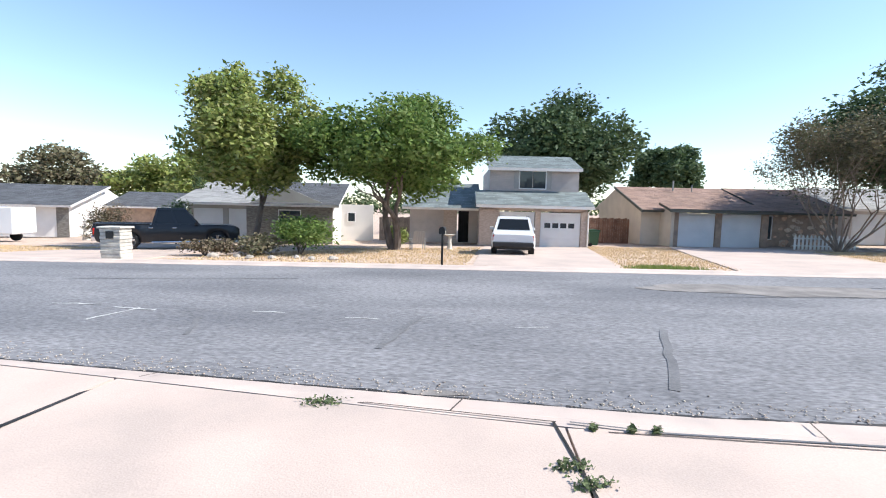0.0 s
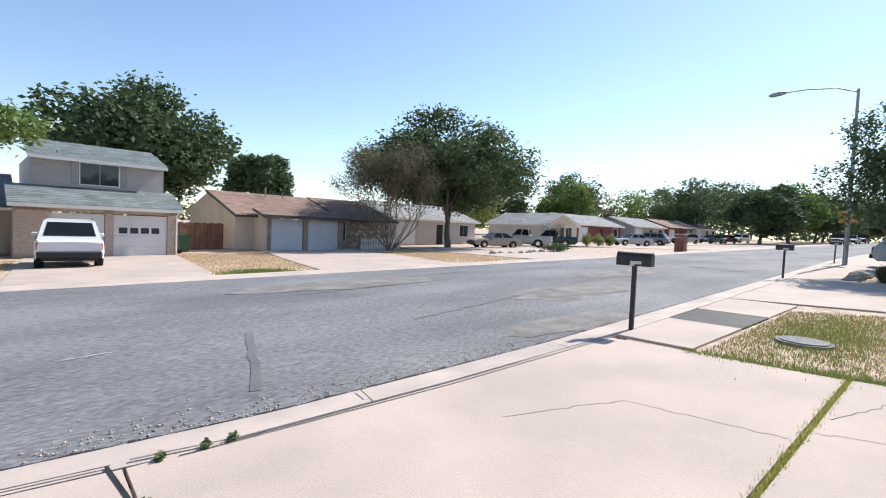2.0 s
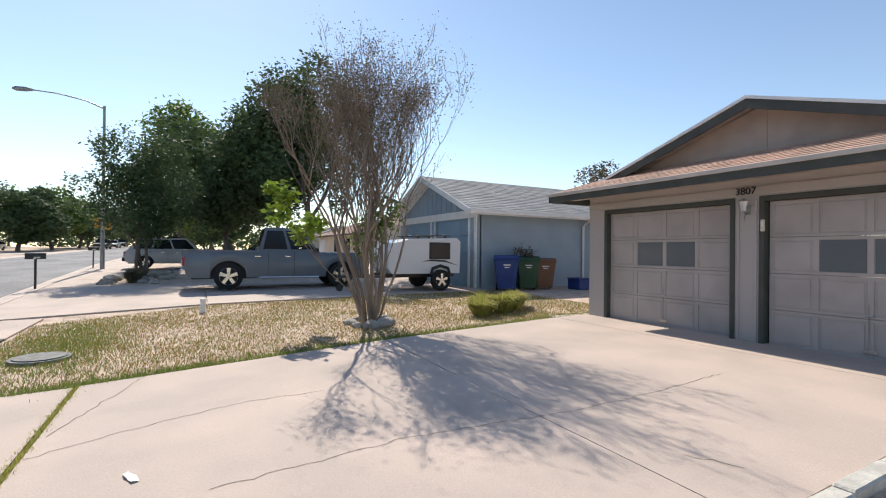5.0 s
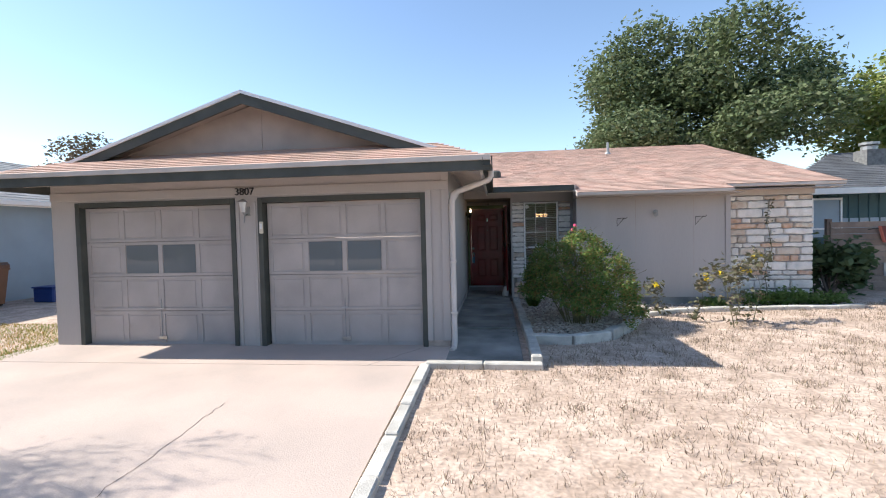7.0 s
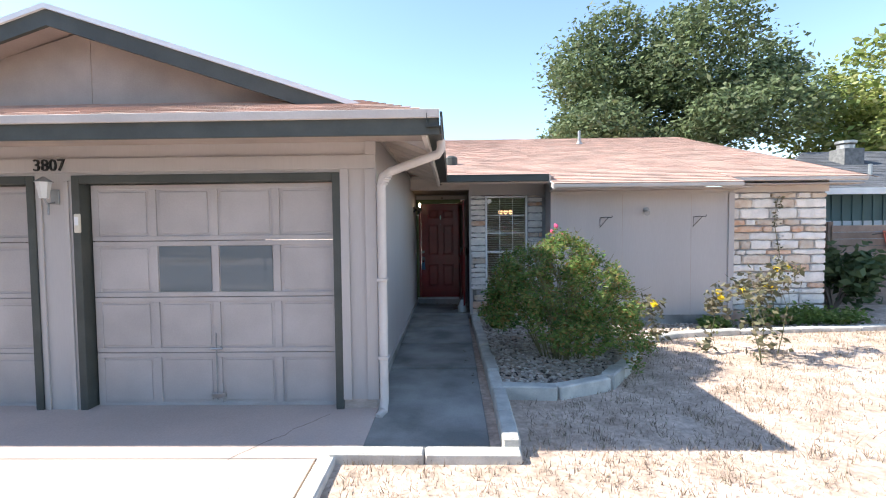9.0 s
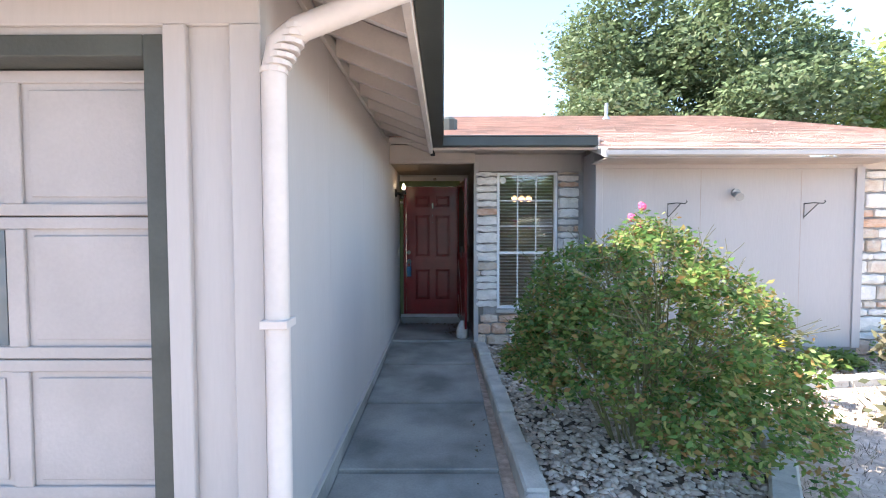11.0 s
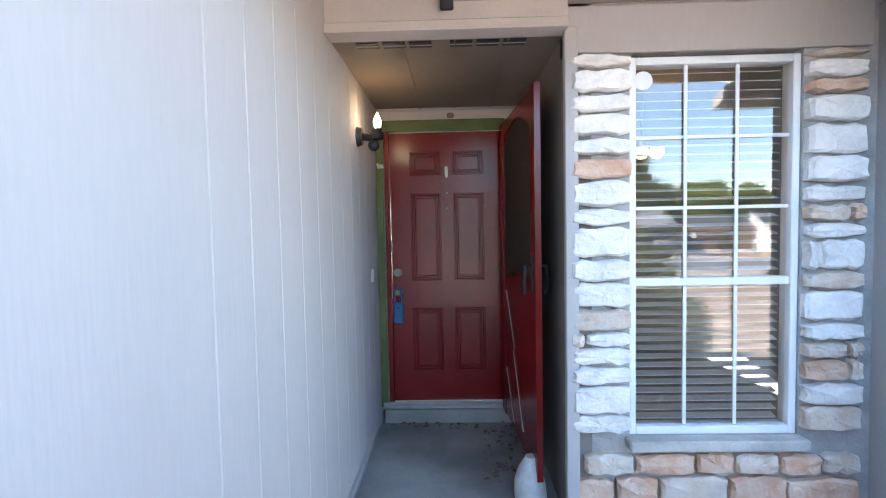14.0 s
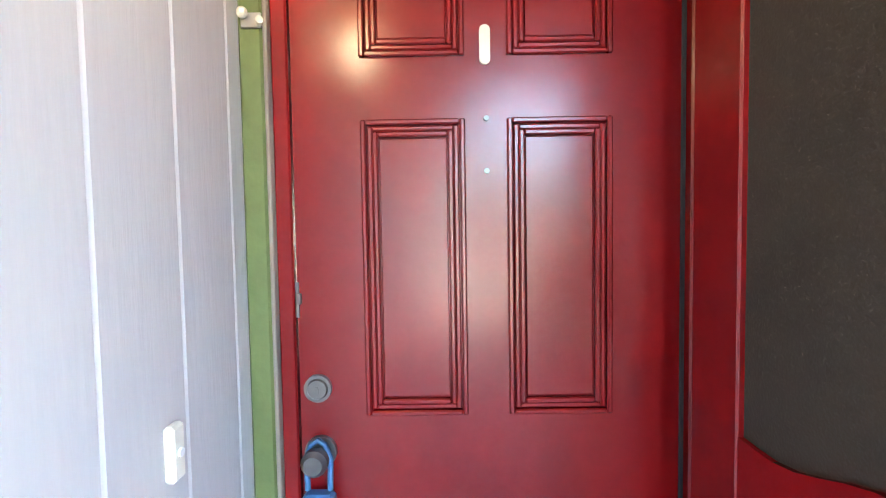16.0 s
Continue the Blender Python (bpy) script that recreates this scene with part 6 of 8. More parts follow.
# sunflowers and low weeds on the dry lawn
for k, (x, y, h) in enumerate(((-2.95, -8.8, 1.0), (-3.15, -9.1, 1.0), (-2.6, -9.4, 0.75), (-3.5, -9.3, 1.05), (-2.2, -10.0, 0.6))):
    sf = thing("sunflower", pose(x, y, ground_z(x, y)), "gangly wild sunflower with small yellow blooms", "sunflower", "wild sunflowers")
    rr = random.Random(70 + k)
    b, tp = B(), []
    limb(b, rr, (0, 0, 0), (rr.uniform(-0.25, 0.25), rr.uniform(-0.2, 0.2), 1), h * 0.6, 0.009, 2, tp, 0.6, 0.2, 5, 2, 0.6, 0.55, 0.003)
    part("stem", b, M_STEM, sf)
    leaf_cloud("leaves", tp + [(0, 0, h * 0.15), (0.05, 0, h * 0.3)], np.full(len(tp) + 2, 0.16), 150, 0.05, M_LEAF_G, sf, "", 80 + k, 0.0)
    for p in tp[-2:]:
        part("bloom", B().tube([(p[0], p[1], p[2]), (p[0], p[1] + 0.012, p[2] + 0.006)], [0.05, 0.045], 12).ball((p[0], p[1] + 0.014, p[2] + 0.006), 0.02, 8, 5), M_YELLOW, sf, "yellow bloom")
for k, (x, y, w0, h) in enumerate(((-4.6, -11.1, 0.5, 0.35), (-5.2, -11.15, 0.45, 0.4), (-3.6, -11.0, 0.3, 0.2), (-5.9, -11.2, 0.5, 0.3))):
    wd = thing("low_shrub", pose(x, y, ground_z(x, y)), "low scruffy green shrub below the stone wall", "shrub")
    leaf_cloud("leaves", [(0, 0, h * 0.5), (w0 * 0.5, 0.05, h * 0.4), (-w0 * 0.5, -0.03, h * 0.4)], [(w0 * 0.5, 0.25, h * 0.5)] * 3, 700, 0.04, M_LEAF, wd, "", 90 + k, 0.0)
    b = B()
    for a in range(5):
        b.tube([(0, 0, -0.02), (0.3 * w0 * math.cos(a), 0.1 * math.sin(a), h * 0.6)], [0.008, 0.003], 4)
    part("stems", b, M_STEM, wd)
vn = thing("climbing_vine", pose(-4.95, SY + 0.05, -0.1), "thin leafy vine climbing the stone wall", "vine")
b = B().tube([(0, 0, 0), (0.1, 0.01, 0.6), (-0.05, 0.0, 1.2), (0.06, 0, 1.8), (0.0, 0, 2.25)], [0.008, 0.007, 0.006, 0.005, 0.003], 5)
part("stem", b, M_STEM, vn)
leaf_cloud("leaves", [(0.08, 0.04, 0.5), (0.0, 0.04, 1.0), (-0.02, 0.04, 1.4), (0.06, 0.04, 1.8), (0.0, 0.04, 2.15)], [(0.09, 0.03, 0.22)] * 5, 110, 0.032, M_LEAF_G, vn, "", 97, 0.0)

# trees
tree("shade_tree", -11.5, 23.3, 9.3, 7.8, 2.0, M_LEAF_Y, "tall yellow-green shade tree on the far lawn", 101, 17000, 0.17, None, 0.17, 1, 34, 0.24)
tree("spreading_tree", -4.3, 23.7, 7.8, 10.0, 1.8, M_LEAF, "broad green spreading tree with forked trunk on the far lawn", 102, 20000, 0.16, None, 0.22, 2, 40, 0.2)
tree("oak_tree", 7.3, 46, 13.2, 15.4, 2.0, M_LEAF_D, "large dark green tree behind the two-storey house", 103, 15000, 0.30, None, 0.35, 1, 40, 0.22)
tree("oak_tree", 21.6, 58, 10.6, 9.0, 2.0, M_LEAF_D, "dark green tree behind the brown-roofed house", 104, 8000, 0.32, None, 0.3, 1, 26, 0.22)
crape("crape_myrtle", 20.8, 29.6, 8.2, 0.56, "grey-leaved crape myrtle with many stems beside the fence", 105, M_LEAF_G, 26000, 12, 4, 0.06, 0.075, 0.8)
tree("live_oak", 28.0, 31.0, 12.4, 15.0, 1.6, M_LEAF_D, "broad dark live oak across the street", 106, 22000, 0.21, None, 0.32, 1, 44, 0.18)
tree("oak_tree", -9.9, -27, 13.2, 13.8, 2.0, M_LEAF_K, "large grey-green tree behind the house", 107, 44000, 0.16, None, 0.35, 1, 24, 0.22, z=-0.3)
tree("oak_tree", -20.0, -25, 11.0, 11.0, 2.0, M_LEAF_Y, "bright green tree behind the neighbouring house", 108, 12000, 0.20, None, 0.3, 1, 30, 0.22, z=-0.3)
tree("juniper_tree", 23.2, 2.2, 6.6, 4.6, 0.6, M_LEAF_D, "dark feathery tree in a rock-edged bed by the kerb", 109, 10000, 0.085, None, 0.08, 3, 26, 0.2)
tree("elm_tree", 27.5, -1.6, 9.6, 8.2, 0.8, M_LEAF_D, "green tree beside the neighbour's drive", 110, 11000, 0.16, None, 0.22, 1, 38, 0.2)
tree("elm_tree", 35.0, 0.5, 10.8, 7.5, 1.0, M_LEAF, "green tree farther along the street", 111, 9000, 0.18, None, 0.2, 1, 24, 0.2)
tree("elm_tree", 24.5, -4.6, 11.4, 7.2, 0.8, M_LEAF_D, "tall dark tree between the neighbouring houses", 112, 17000, 0.13, None, 0.2, 1, 24, 0.2)
tree("bare_tree", 21.5, -24, 7.6, 6.5, 3.0, M_LEAF_B, "tree with rusty thinning leaves behind the blue house", 113, 3500, 0.13, None, 0.16, 2, 20, 0.24)
tree("bare_tree", 19.0, -32, 8.5, 9.0, 3.0, M_LEAF_G, "thin grey-leaved tree behind the blue house", 114, 3500, 0.15, None, 0.16, 2, 20, 0.24)
for k, (x, y, h, w_, m) in enumerate(((-60, 62, 12, 16, M_LEAF_G), (-46, 66, 13, 18, M_LEAF_Y), (-36, 60, 12, 12, M_LEAF_Y), (-27, 56, 11, 10, M_LEAF_K), (-75, 55, 12, 16, M_LEAF_G),
                                     (60, 62, 12, 14, M_LEAF_Y), (78, 70, 13, 18, M_LEAF_D), (100, 66, 13, 18, M_LEAF_D), (118, 44, 14, 22, M_LEAF_D), (138, 42, 14, 22, M_LEAF_D), (160, 60, 13, 24, M_LEAF), (180, 48, 14, 26, M_LEAF_D), (205, 24, 14, 26, M_LEAF), (230, 52, 14, 30, M_LEAF_D), (150, 0, 11, 18, M_LEAF_D), (190, -4, 13, 24, M_LEAF), (88, -2, 9, 11, M_LEAF_D), (60, -3, 9, 10, M_LEAF_D), (130, 60, 12, 24, M_LEAF), (110, 70, 12, 24, M_LEAF_G), (90, 60, 11, 14, M_LEAF), (170, 24, 13, 22, M_LEAF_D), (-90, 66, 12, 20, M_LEAF_G), (45, 52, 10, 10, M_LEAF_G), (86, 22, 8.0, 13, M_LEAF_D), (99, 21, 8.5, 14, M_LEAF), (114, 20, 8, 13, M_LEAF_D), (128, 21, 9, 15, M_LEAF_D), (100, -3, 8, 12, M_LEAF_D), (122, -2, 9, 14, M_LEAF), (145, 12, 8, 16, M_LEAF_D))):
    tree("distant_tree", x, y, h * (1.2 if x > -20 else 0.9), w_, 0.2, m, "distant tree crown beyond the houses", 200 + k, 5200, 0.40, None, 0.3, 1, 22, 0.2)

fw = thing("far_woods", pose(0, 0, 0), "continuous far line of trees behind the streets", "woods")
rr = random.Random(77)
cs, rs = [], []
for i in range(260):
    a = 2 * math.pi * i / 260
    d = rr.uniform(225, 290)
    cs.append((d * math.cos(a), d * math.sin(a), rr.uniform(1.0, 5.5) + 0.016 * min(max(d * math.cos(a), -60), 150)))
    rs.append((rr.uniform(5, 9), rr.uniform(5, 9), rr.uniform(4, 7)))
leaf_cloud("treeline", cs, rs, 60000, 1.0, M_LEAF_D, fw, "", 78, 0.3)



# ---- vehicles: long axis is x, front at +x ----
def paint(name, col, rough=0.32, metal=0.1):
    return mat(name, col, rough, 0.03, 1.0, 20, 0.0, metal, coat=0.15, spec=0.4)


def wheel(parent, x, y, r, w, rim):
    s = 1 if y > 0 else -1
    wh = part("wheel", B().tube([(x, y - w / 2, r), (x, y - w / 2 + 0.03, r), (x, y + w / 2 - 0.03, r), (x, y + w / 2, r)], [r * 0.9, r, r, r * 0.9], 22), M_TYRE, parent, "black tyre", True)
    part("rim", B().tube([(x, y + s * w * 0.50, r), (x, y + s * w * 0.52, r)], [r * 0.64, r * 0.62], 20, cap=False).tube([(x, y + s * w * 0.50, r), (x, y + s * (w * 0.58), r)], r * 0.13, 10), rim, wh, "alloy rim")
    sp = B()
    for k in range(5):
        a = 2 * math.pi * k / 5 + 0.3
        c, d = math.cos(a), math.sin(a)
        q = [(0.06, 0.10), (0.62, 0.13), (0.62, -0.13), (0.06, -0.10)]
        ring = [(x + (c * p - d * t) * r, r + (d * p + c * t) * r) for p, t in q]
        sp.prism(ring, y + s * w * 0.505, y + s * w * 0.56, "y")
    sp.tube([(x, y + s * w * 0.48, r), (x, y + s * w * 0.55, r)], r * 0.66, 22, cap=False)
    part("spokes", sp, rim, wh)
    return wh


def car(name, m, kind, col, label, length=4.8, width=1.85, height=1.6, wr=0.35, rim=None):
    """Body lofted from side profiles, greenhouse with separate panes, wheels, lamps, bumpers."""
    c = thing(name, m, label, "car" if kind != "pickup" else "pickup truck")
    L, W, H = length / 2, width / 2, height
    rim = rim or M_RIM
    ax = (L * 0.60, -L * 0.60) if kind != "pickup" else (L * 0.66, -L * 0.56)
    belt = {"suv": 0.60, "sedan": 0.64, "pickup": 0.60}[kind] * H
    hood = {"suv": 0.60, "sedan": 0.58, "pickup": 0.60}[kind] * H
    sill = 0.17 * H + 0.02

    def top(x):
        k = x / L
        if kind == "pickup":
            return hood - max(0, (k - 0.80)) * 0.35 if k > 0.40 else belt
        if kind == "sedan":
            return (hood - max(0, k - 0.6) * 0.35) if k > 0.30 else (belt - max(0, -0.85 - k) * 0.4)
        return (hood - max(0, k - 0.6) * 0.4) if k > 0.45 else belt

    def bottom(x):
        z = sill + 0.02
        for a in ax:
            d = abs(x - a)
            if d < wr * 1.22:
                z = max(z, wr + math.sqrt(max(0, (wr * 1.22) ** 2 - d * d)) * 0.92)
        return z
    xs = sorted(set([-L, -L * 0.985, L * 0.985, L] + [L * (-1 + 2 * i / 30) for i in range(31)] + [a + wr * 1.22 * q for a in ax for q in (-1.001, -0.95, -0.8, -0.55, -0.3, 0, 0.3, 0.55, 0.8, 0.95, 1.001)]))
    v, n = [], 9
    for x in xs:
        z0, z1 = bottom(x), top(x)
        end = max(0.0, (abs(x) / L - 0.90) / 0.10)
        w = W * (1 - 0.10 * end ** 2)
        z0 += 0.10 * H * end ** 2
        z1 -= 0.05 * H * end ** 2
        sec = [(w * 0.96, z0), (w, z0 + (z1 - z0) * 0.35), (w * 0.99, z0 + (z1 - z0) * 0.75), (w * 0.93, z1), (0, z1 + 0.02)]
        ring = sec + [(-p, q) for p, q in reversed(sec[:-1])]
        v += [(x, p, q) for p, q in ring]
    f = [(i * n + j, i * n + j + 1, (i + 1) * n + j + 1, (i + 1) * n + j) for i in range(len(xs) - 1) for j in range(n - 1)]
    f += [tuple(range(n)), tuple((len(xs) - 1) * n + j for j in range(n))]
    body = part("body", B().add(v, f), col, c, "", True)
    part("underbody", B().box(-L * 0.92, L * 0.92, -W * 0.80, W * 0.80, sill - 0.02, belt * 0.75), M_PLASTIC, c, "dark underbody")
    # greenhouse
    if kind == "pickup":
        st = [(L * 0.42, belt), (L * 0.20, H), (-L * 0.18, H), (-L * 0.26, belt)]
    elif kind == "sedan":
        st = [(L * 0.36, belt), (L * 0.08, H), (-L * 0.32, H * 0.985), (-L * 0.74, belt)]
    else:
        st = [(L * 0.50, belt), (L * 0.22, H), (-L * 0.72, H * 0.97), (-L * 0.94, belt)]
    wb, wt = W * 0.92, W * 0.74
    (xa, za), (xb, zb), (xc, zc), (xd, zd) = st
    q = [(xa, wb, za - 0.02), (xb, wt, zb), (xc, wt, zc), (xd, wb, zd - 0.02)]
    vs = [(x, y, z) for x, y, z in q] + [(x, -y, z) for x, y, z in q]
    part("cabin", B().add(vs, [(0, 1, 5, 4), (1, 2, 6, 5), (2, 3, 7, 6), (0, 3, 2, 1), (4, 5, 6, 7)]), col, c)

    def face(p, r, s, t, k0, k1, j0, j1, off):
        p, r, s, t = (Vector(o) for o in (p, r, s, t))

        def at(k, j):
            return (p.lerp(r, k)).lerp(t.lerp(s, k), j) + Vector(off)
        q4 = [at(k0, j0), at(k1, j0), at(k1, j1), at(k0, j1)]
        back = Vector(off) * -0.6
        return B().add(q4 + [p4 + back for p4 in q4], [(0, 1, 2, 3), (7, 6, 5, 4), (0, 4, 5, 1), (1, 5, 6, 2), (2, 6, 7, 3), (3, 7, 4, 0)])
    part("windscreen", face(vs[0], vs[1], vs[5], vs[4], 0.08, 0.93, 0.06, 0.94, (0.012, 0, 0.006)), M_CARGLASS, c, "dark windscreen")
    part("rear_window", face(vs[3], vs[2], vs[6], vs[7], 0.22, 0.92, 0.08, 0.92, (-0.012, 0, 0.006)), M_CARGLASS, c, "dark rear window")
    for s in (0, 4):
        sy = 0.012 if s == 0 else -0.012
        cuts = ((0.06, 0.47), (0.53, 0.94)) if kind != "suv" else ((0.06, 0.36), (0.39, 0.66), (0.69, 0.94))
        for a, bb in cuts:
            part("side_window", face(vs[s], vs[s + 3], vs[s + 2], vs[s + 1], a, bb, 0.14, 0.88, (0, sy, 0.0)), M_CARGLASS, c, "tinted side window")
    for s in (1, -1):
        part("mirror", B().box(xa - 0.25, xa - 0.10, s * W * 0.95, s * (W + 0.17), belt, belt + 0.14, 0.03), M_PLASTIC if kind == "pickup" else col, c)
        part("headlamp", B().box(L * 0.93, L * 0.985, s * W * 0.55, s * W * 0.88, hood * 0.72, hood * 0.90, 0.02), M_LAMPCLR, c)
        hi = belt * (0.66 if kind != "pickup" else 0.62)
        part("tail_lamp", B().box(-L * 0.997, -L * 0.94, s * W * 0.70, s * W * 0.93, hi, hi + 0.24 * belt, 0.02), M_LAMPRED, c, "red tail lamp")
        for k in (0.02, -0.30):
            part("door_handle", B().box(L * k, L * k + 0.18, s * W * 0.985, s * (W + 0.02), belt * 0.86, belt * 0.895, 0.008), M_CHROME, c)
        for k in (0.12, -0.16):
            part("door_seam", B().box(L * k, L * k + 0.01, s * W * 0.985, s * (W * 1.003), sill + 0.1, belt), M_PLASTIC, c, "dark door gap")
        for a in ax:
            wheel(c, a, s * (W - 0.13), wr, 0.24, rim)
    chrome = M_CHROME if kind == "pickup" else M_PLASTIC
    part("rear_bumper", B().box(-L - 0.07, -L * 0.95, -W * 0.92, W * 0.92, sill + 0.10, sill + 0.32, 0.04), chrome, c)
    part("front_bumper", B().box(L * 0.95, L + 0.05, -W * 0.92, W * 0.92, sill + 0.06, sill + 0.30, 0.04), chrome, c)
    part("grille", B().box(L * 0.96, L + 0.01, -W * 0.45, W * 0.45, hood * 0.55, hood * 0.85, 0.02), M_PLASTIC, c)
    part("plate", B().box(-L - 0.08 if kind != "suv" else -L - 0.012, -L + 0.02, -0.16, 0.16, belt * 0.62, belt * 0.62 + 0.15, 0.002), M_PLATE, c, "white number plate")
    if kind == "suv":
        for s in (1, -1):
            part("roof_rail", B().tube([(L * 0.10, s * wt * 0.92, H + 0.03), (-L * 0.66, s * wt * 0.92, H + 0.02)], 0.02, 6), M_PLASTIC, c)
    if kind == "pickup":
        x0, x1 = -L * 0.97, -L * 0.28
        part("bed", B().box(x0, x1, -W * 0.78, W * 0.78, belt - 0.004, belt + 0.028), M_PLASTIC, c, "dark open load bed")
        for s in (1, -1):
            part("bed_rail", B().box(x0, x1, s * W * 0.78, s * W * 0.95, belt - 0.02, belt + 0.045, 0.015), col, c)
        part("tailgate", B().box(-L - 0.012, -L * 0.975, -W * 0.70, W * 0.70, sill + 0.34, belt + 0.04, 0.01), col, c)
        for s in (1, -1):
            part("step_bar", B().tube([(L * 0.40, s * (W + 0.02), sill + 0.02), (-L * 0.26, s * (W + 0.02), sill + 0.02)], 0.04, 8), M_CHROME, c, "chrome side step")
    return c


P_BLUE = paint("slate_blue_paint", (0.125, 0.155, 0.19))
P_WHITE = paint("white_car_paint", (0.70, 0.71, 0.72), 0.3, 0.0)
P_BLACK = paint("black_car_paint", (0.012, 0.014, 0.018))
P_GOLD = paint("champagne_paint", (0.36, 0.31, 0.25))
P_SILVER = paint("silver_paint", (0.42, 0.43, 0.44))
P_TEAL = paint("dark_green_paint", (0.02, 0.045, 0.045))
P_GREY = paint("grey_paint", (0.20, 0.21, 0.22))
P_RED = paint("maroon_paint", (0.13, 0.02, 0.02))


def parked(name, x, y, heading, *rest, **kw):
    z = ground_z(x, y) + 0.035
    return car(name, pose(x, y, z, 0, 0, heading), *rest, **kw)


parked("pickup_truck", 17.55, -2.35, -92, "pickup", P_BLUE, "slate blue crew-cab pickup truck with five-spoke rims", length=5.85, width=1.98, height=2.02, wr=0.43)
parked("car", 1.55, 23.0, 88, "suv", P_WHITE, "white crossover car parked facing the garage", length=4.7, width=1.9, height=1.70, wr=0.37)
parked("pickup_truck", -14.6, 21.4, 35, "pickup", P_BLACK, "black crew-cab pickup truck on the far drive", length=5.8, width=1.98, height=1.92, wr=0.41)
parked("car", 32.6, 29.6, 160, "sedan", P_GOLD, "champagne sedan parked on the far drive", length=4.9, width=1.82, height=1.45, wr=0.33)
parked("pickup_truck", 38.4, 30.8, 120, "pickup", P_SILVER, "silver pickup truck on the far drive", length=5.6, width=1.95, height=1.85, wr=0.39)
parked("pickup_truck", 42.6, 30.4, 120, "pickup", P_TEAL, "dark green pickup truck on the far drive", length=5.5, width=1.9, height=1.75, wr=0.37)
parked("car", 31.5, 1.2, -88, "suv", P_SILVER, "silver van behind the rock-edged bed", length=4.9, width=1.9, height=1.72, wr=0.35)
parked("car", 26.5, -3.5, -88, "sedan", P_BLACK, "dark car parked beyond the pickup", length=4.7, width=1.8, height=1.45, wr=0.33)
for x, y, hd, kd, pt, lb in ((54, 27, 150, "sedan", P_SILVER, "silver sedan parked far down the street"), (61, 28, 100, "suv", P_GREY, "grey hatchback on a far drive"), (75, 29, 165, "suv", P_SILVER, "silver van on a far drive"), (83, 28, 165, "sedan", P_GREY, "grey sedan on a far drive"), (88, 27.5, 170, "sedan", P_RED, "maroon sedan near the far kerb"),
                             (101, 29, 170, "suv", P_WHITE, "white car on a far drive"), (92, 13.2, 178, "suv", P_BLACK, "black van parked at the far kerb"), (104, 13.3, 178, "sedan", P_SILVER, "silver car parked at the far kerb"), (116, 13.4, 178, "suv", P_BLACK, "dark car parked at the far kerb"), (74, 5.9, 2, "suv", P_GREY, "grey car parked at the near kerb far off")):
    parked("car", x, y, hd, kd, pt, lb, length=4.7, width=1.85, height=1.62 if kd == "suv" else 1.45, wr=0.34)

# small white camping trailer
tr = thing("camping_trailer", pose(14.75, -6.2, ground_z(14.75, -6.2) + 0.035, 0, 0, 90), "small white teardrop camping trailer with a dark window", "trailer")
prof = [(-1.35, 0.55), (1.05, 0.55), (1.20, 0.72), (1.18, 1.25), (0.95, 1.52), (0.45, 1.66), (-1.25, 1.72), (-1.38, 1.60)]
part("shell", B().prism(prof, -0.80, 0.80, "y"), P_WHITE, tr)
for s in (-1, 1):
    part("window", B().box(-0.95, -0.25, s * 0.80, s * 0.808, 1.05, 1.52, 0.003), M_CARGLASS, tr, "dark sliding window")
    part("window_trim", B().box(-0.99, -0.21, s * 0.80, s * 0.804, 1.01, 1.56, 0.002), M_PLASTIC, tr)
    part("stripe", B().prism([(-1.3, 0.80), (-0.8, 0.98), (-0.3, 1.0), (0.1, 0.94), (-0.3, 0.95), (-0.8, 0.92)], s * 0.80, s * 0.805, "y"), M_PLASTIC, tr, "dark swoosh stripe")
    part("fender", B().tube([(-0.95, s * 0.86, 0.50), (-0.88, s * 0.86, 0.72), (-0.6, s * 0.86, 0.80), (-0.32, s * 0.86, 0.72), (-0.25, s * 0.86, 0.50)], 0.05, 6), M_PLASTIC, tr)
    wheel(tr, -0.6, s * 0.86, 0.34, 0.2, M_RIM)
part("chassis", B().box(-1.3, 1.2, -0.5, 0.5, 0.42, 0.55).tube([(1.2, 0.4, 0.46), (2.6, 0, 0.46)], 0.04, 6).tube([(1.2, -0.4, 0.46), (2.6, 0, 0.46)], 0.04, 6), M_BLACK, tr)
part("jack", B().tube([(2.5, 0, 0.9), (2.5, 0, 0.2)], 0.035, 8).tube([(2.5, -0.05, 0.10), (2.5, 0.05, 0.10)], 0.10, 12), M_BLACK, tr, "black tongue jack with a small wheel")
part("roof_rack", B().tube([(-1.1, -0.6, 1.80), (0.3, -0.6, 1.76)], 0.02, 6).tube([(-1.1, 0.6, 1.80), (0.3, 0.6, 1.76)], 0.02, 6).tube([(-0.9, -0.6, 1.80), (-0.9, 0.6, 1.80)], 0.02, 6).tube([(0.1, -0.6, 1.77), (0.1, 0.6, 1.77)], 0.02, 6).box(-0.92, -0.88, 0.56, 0.64, 1.68, 1.80).box(0.08, 0.12, 0.56, 0.64, 1.64, 1.77).box(-0.92, -0.88, -0.64, -0.56, 1.68, 1.80).box(0.08, 0.12, -0.64, -0.56, 1.64, 1.77), M_BLACK, tr)


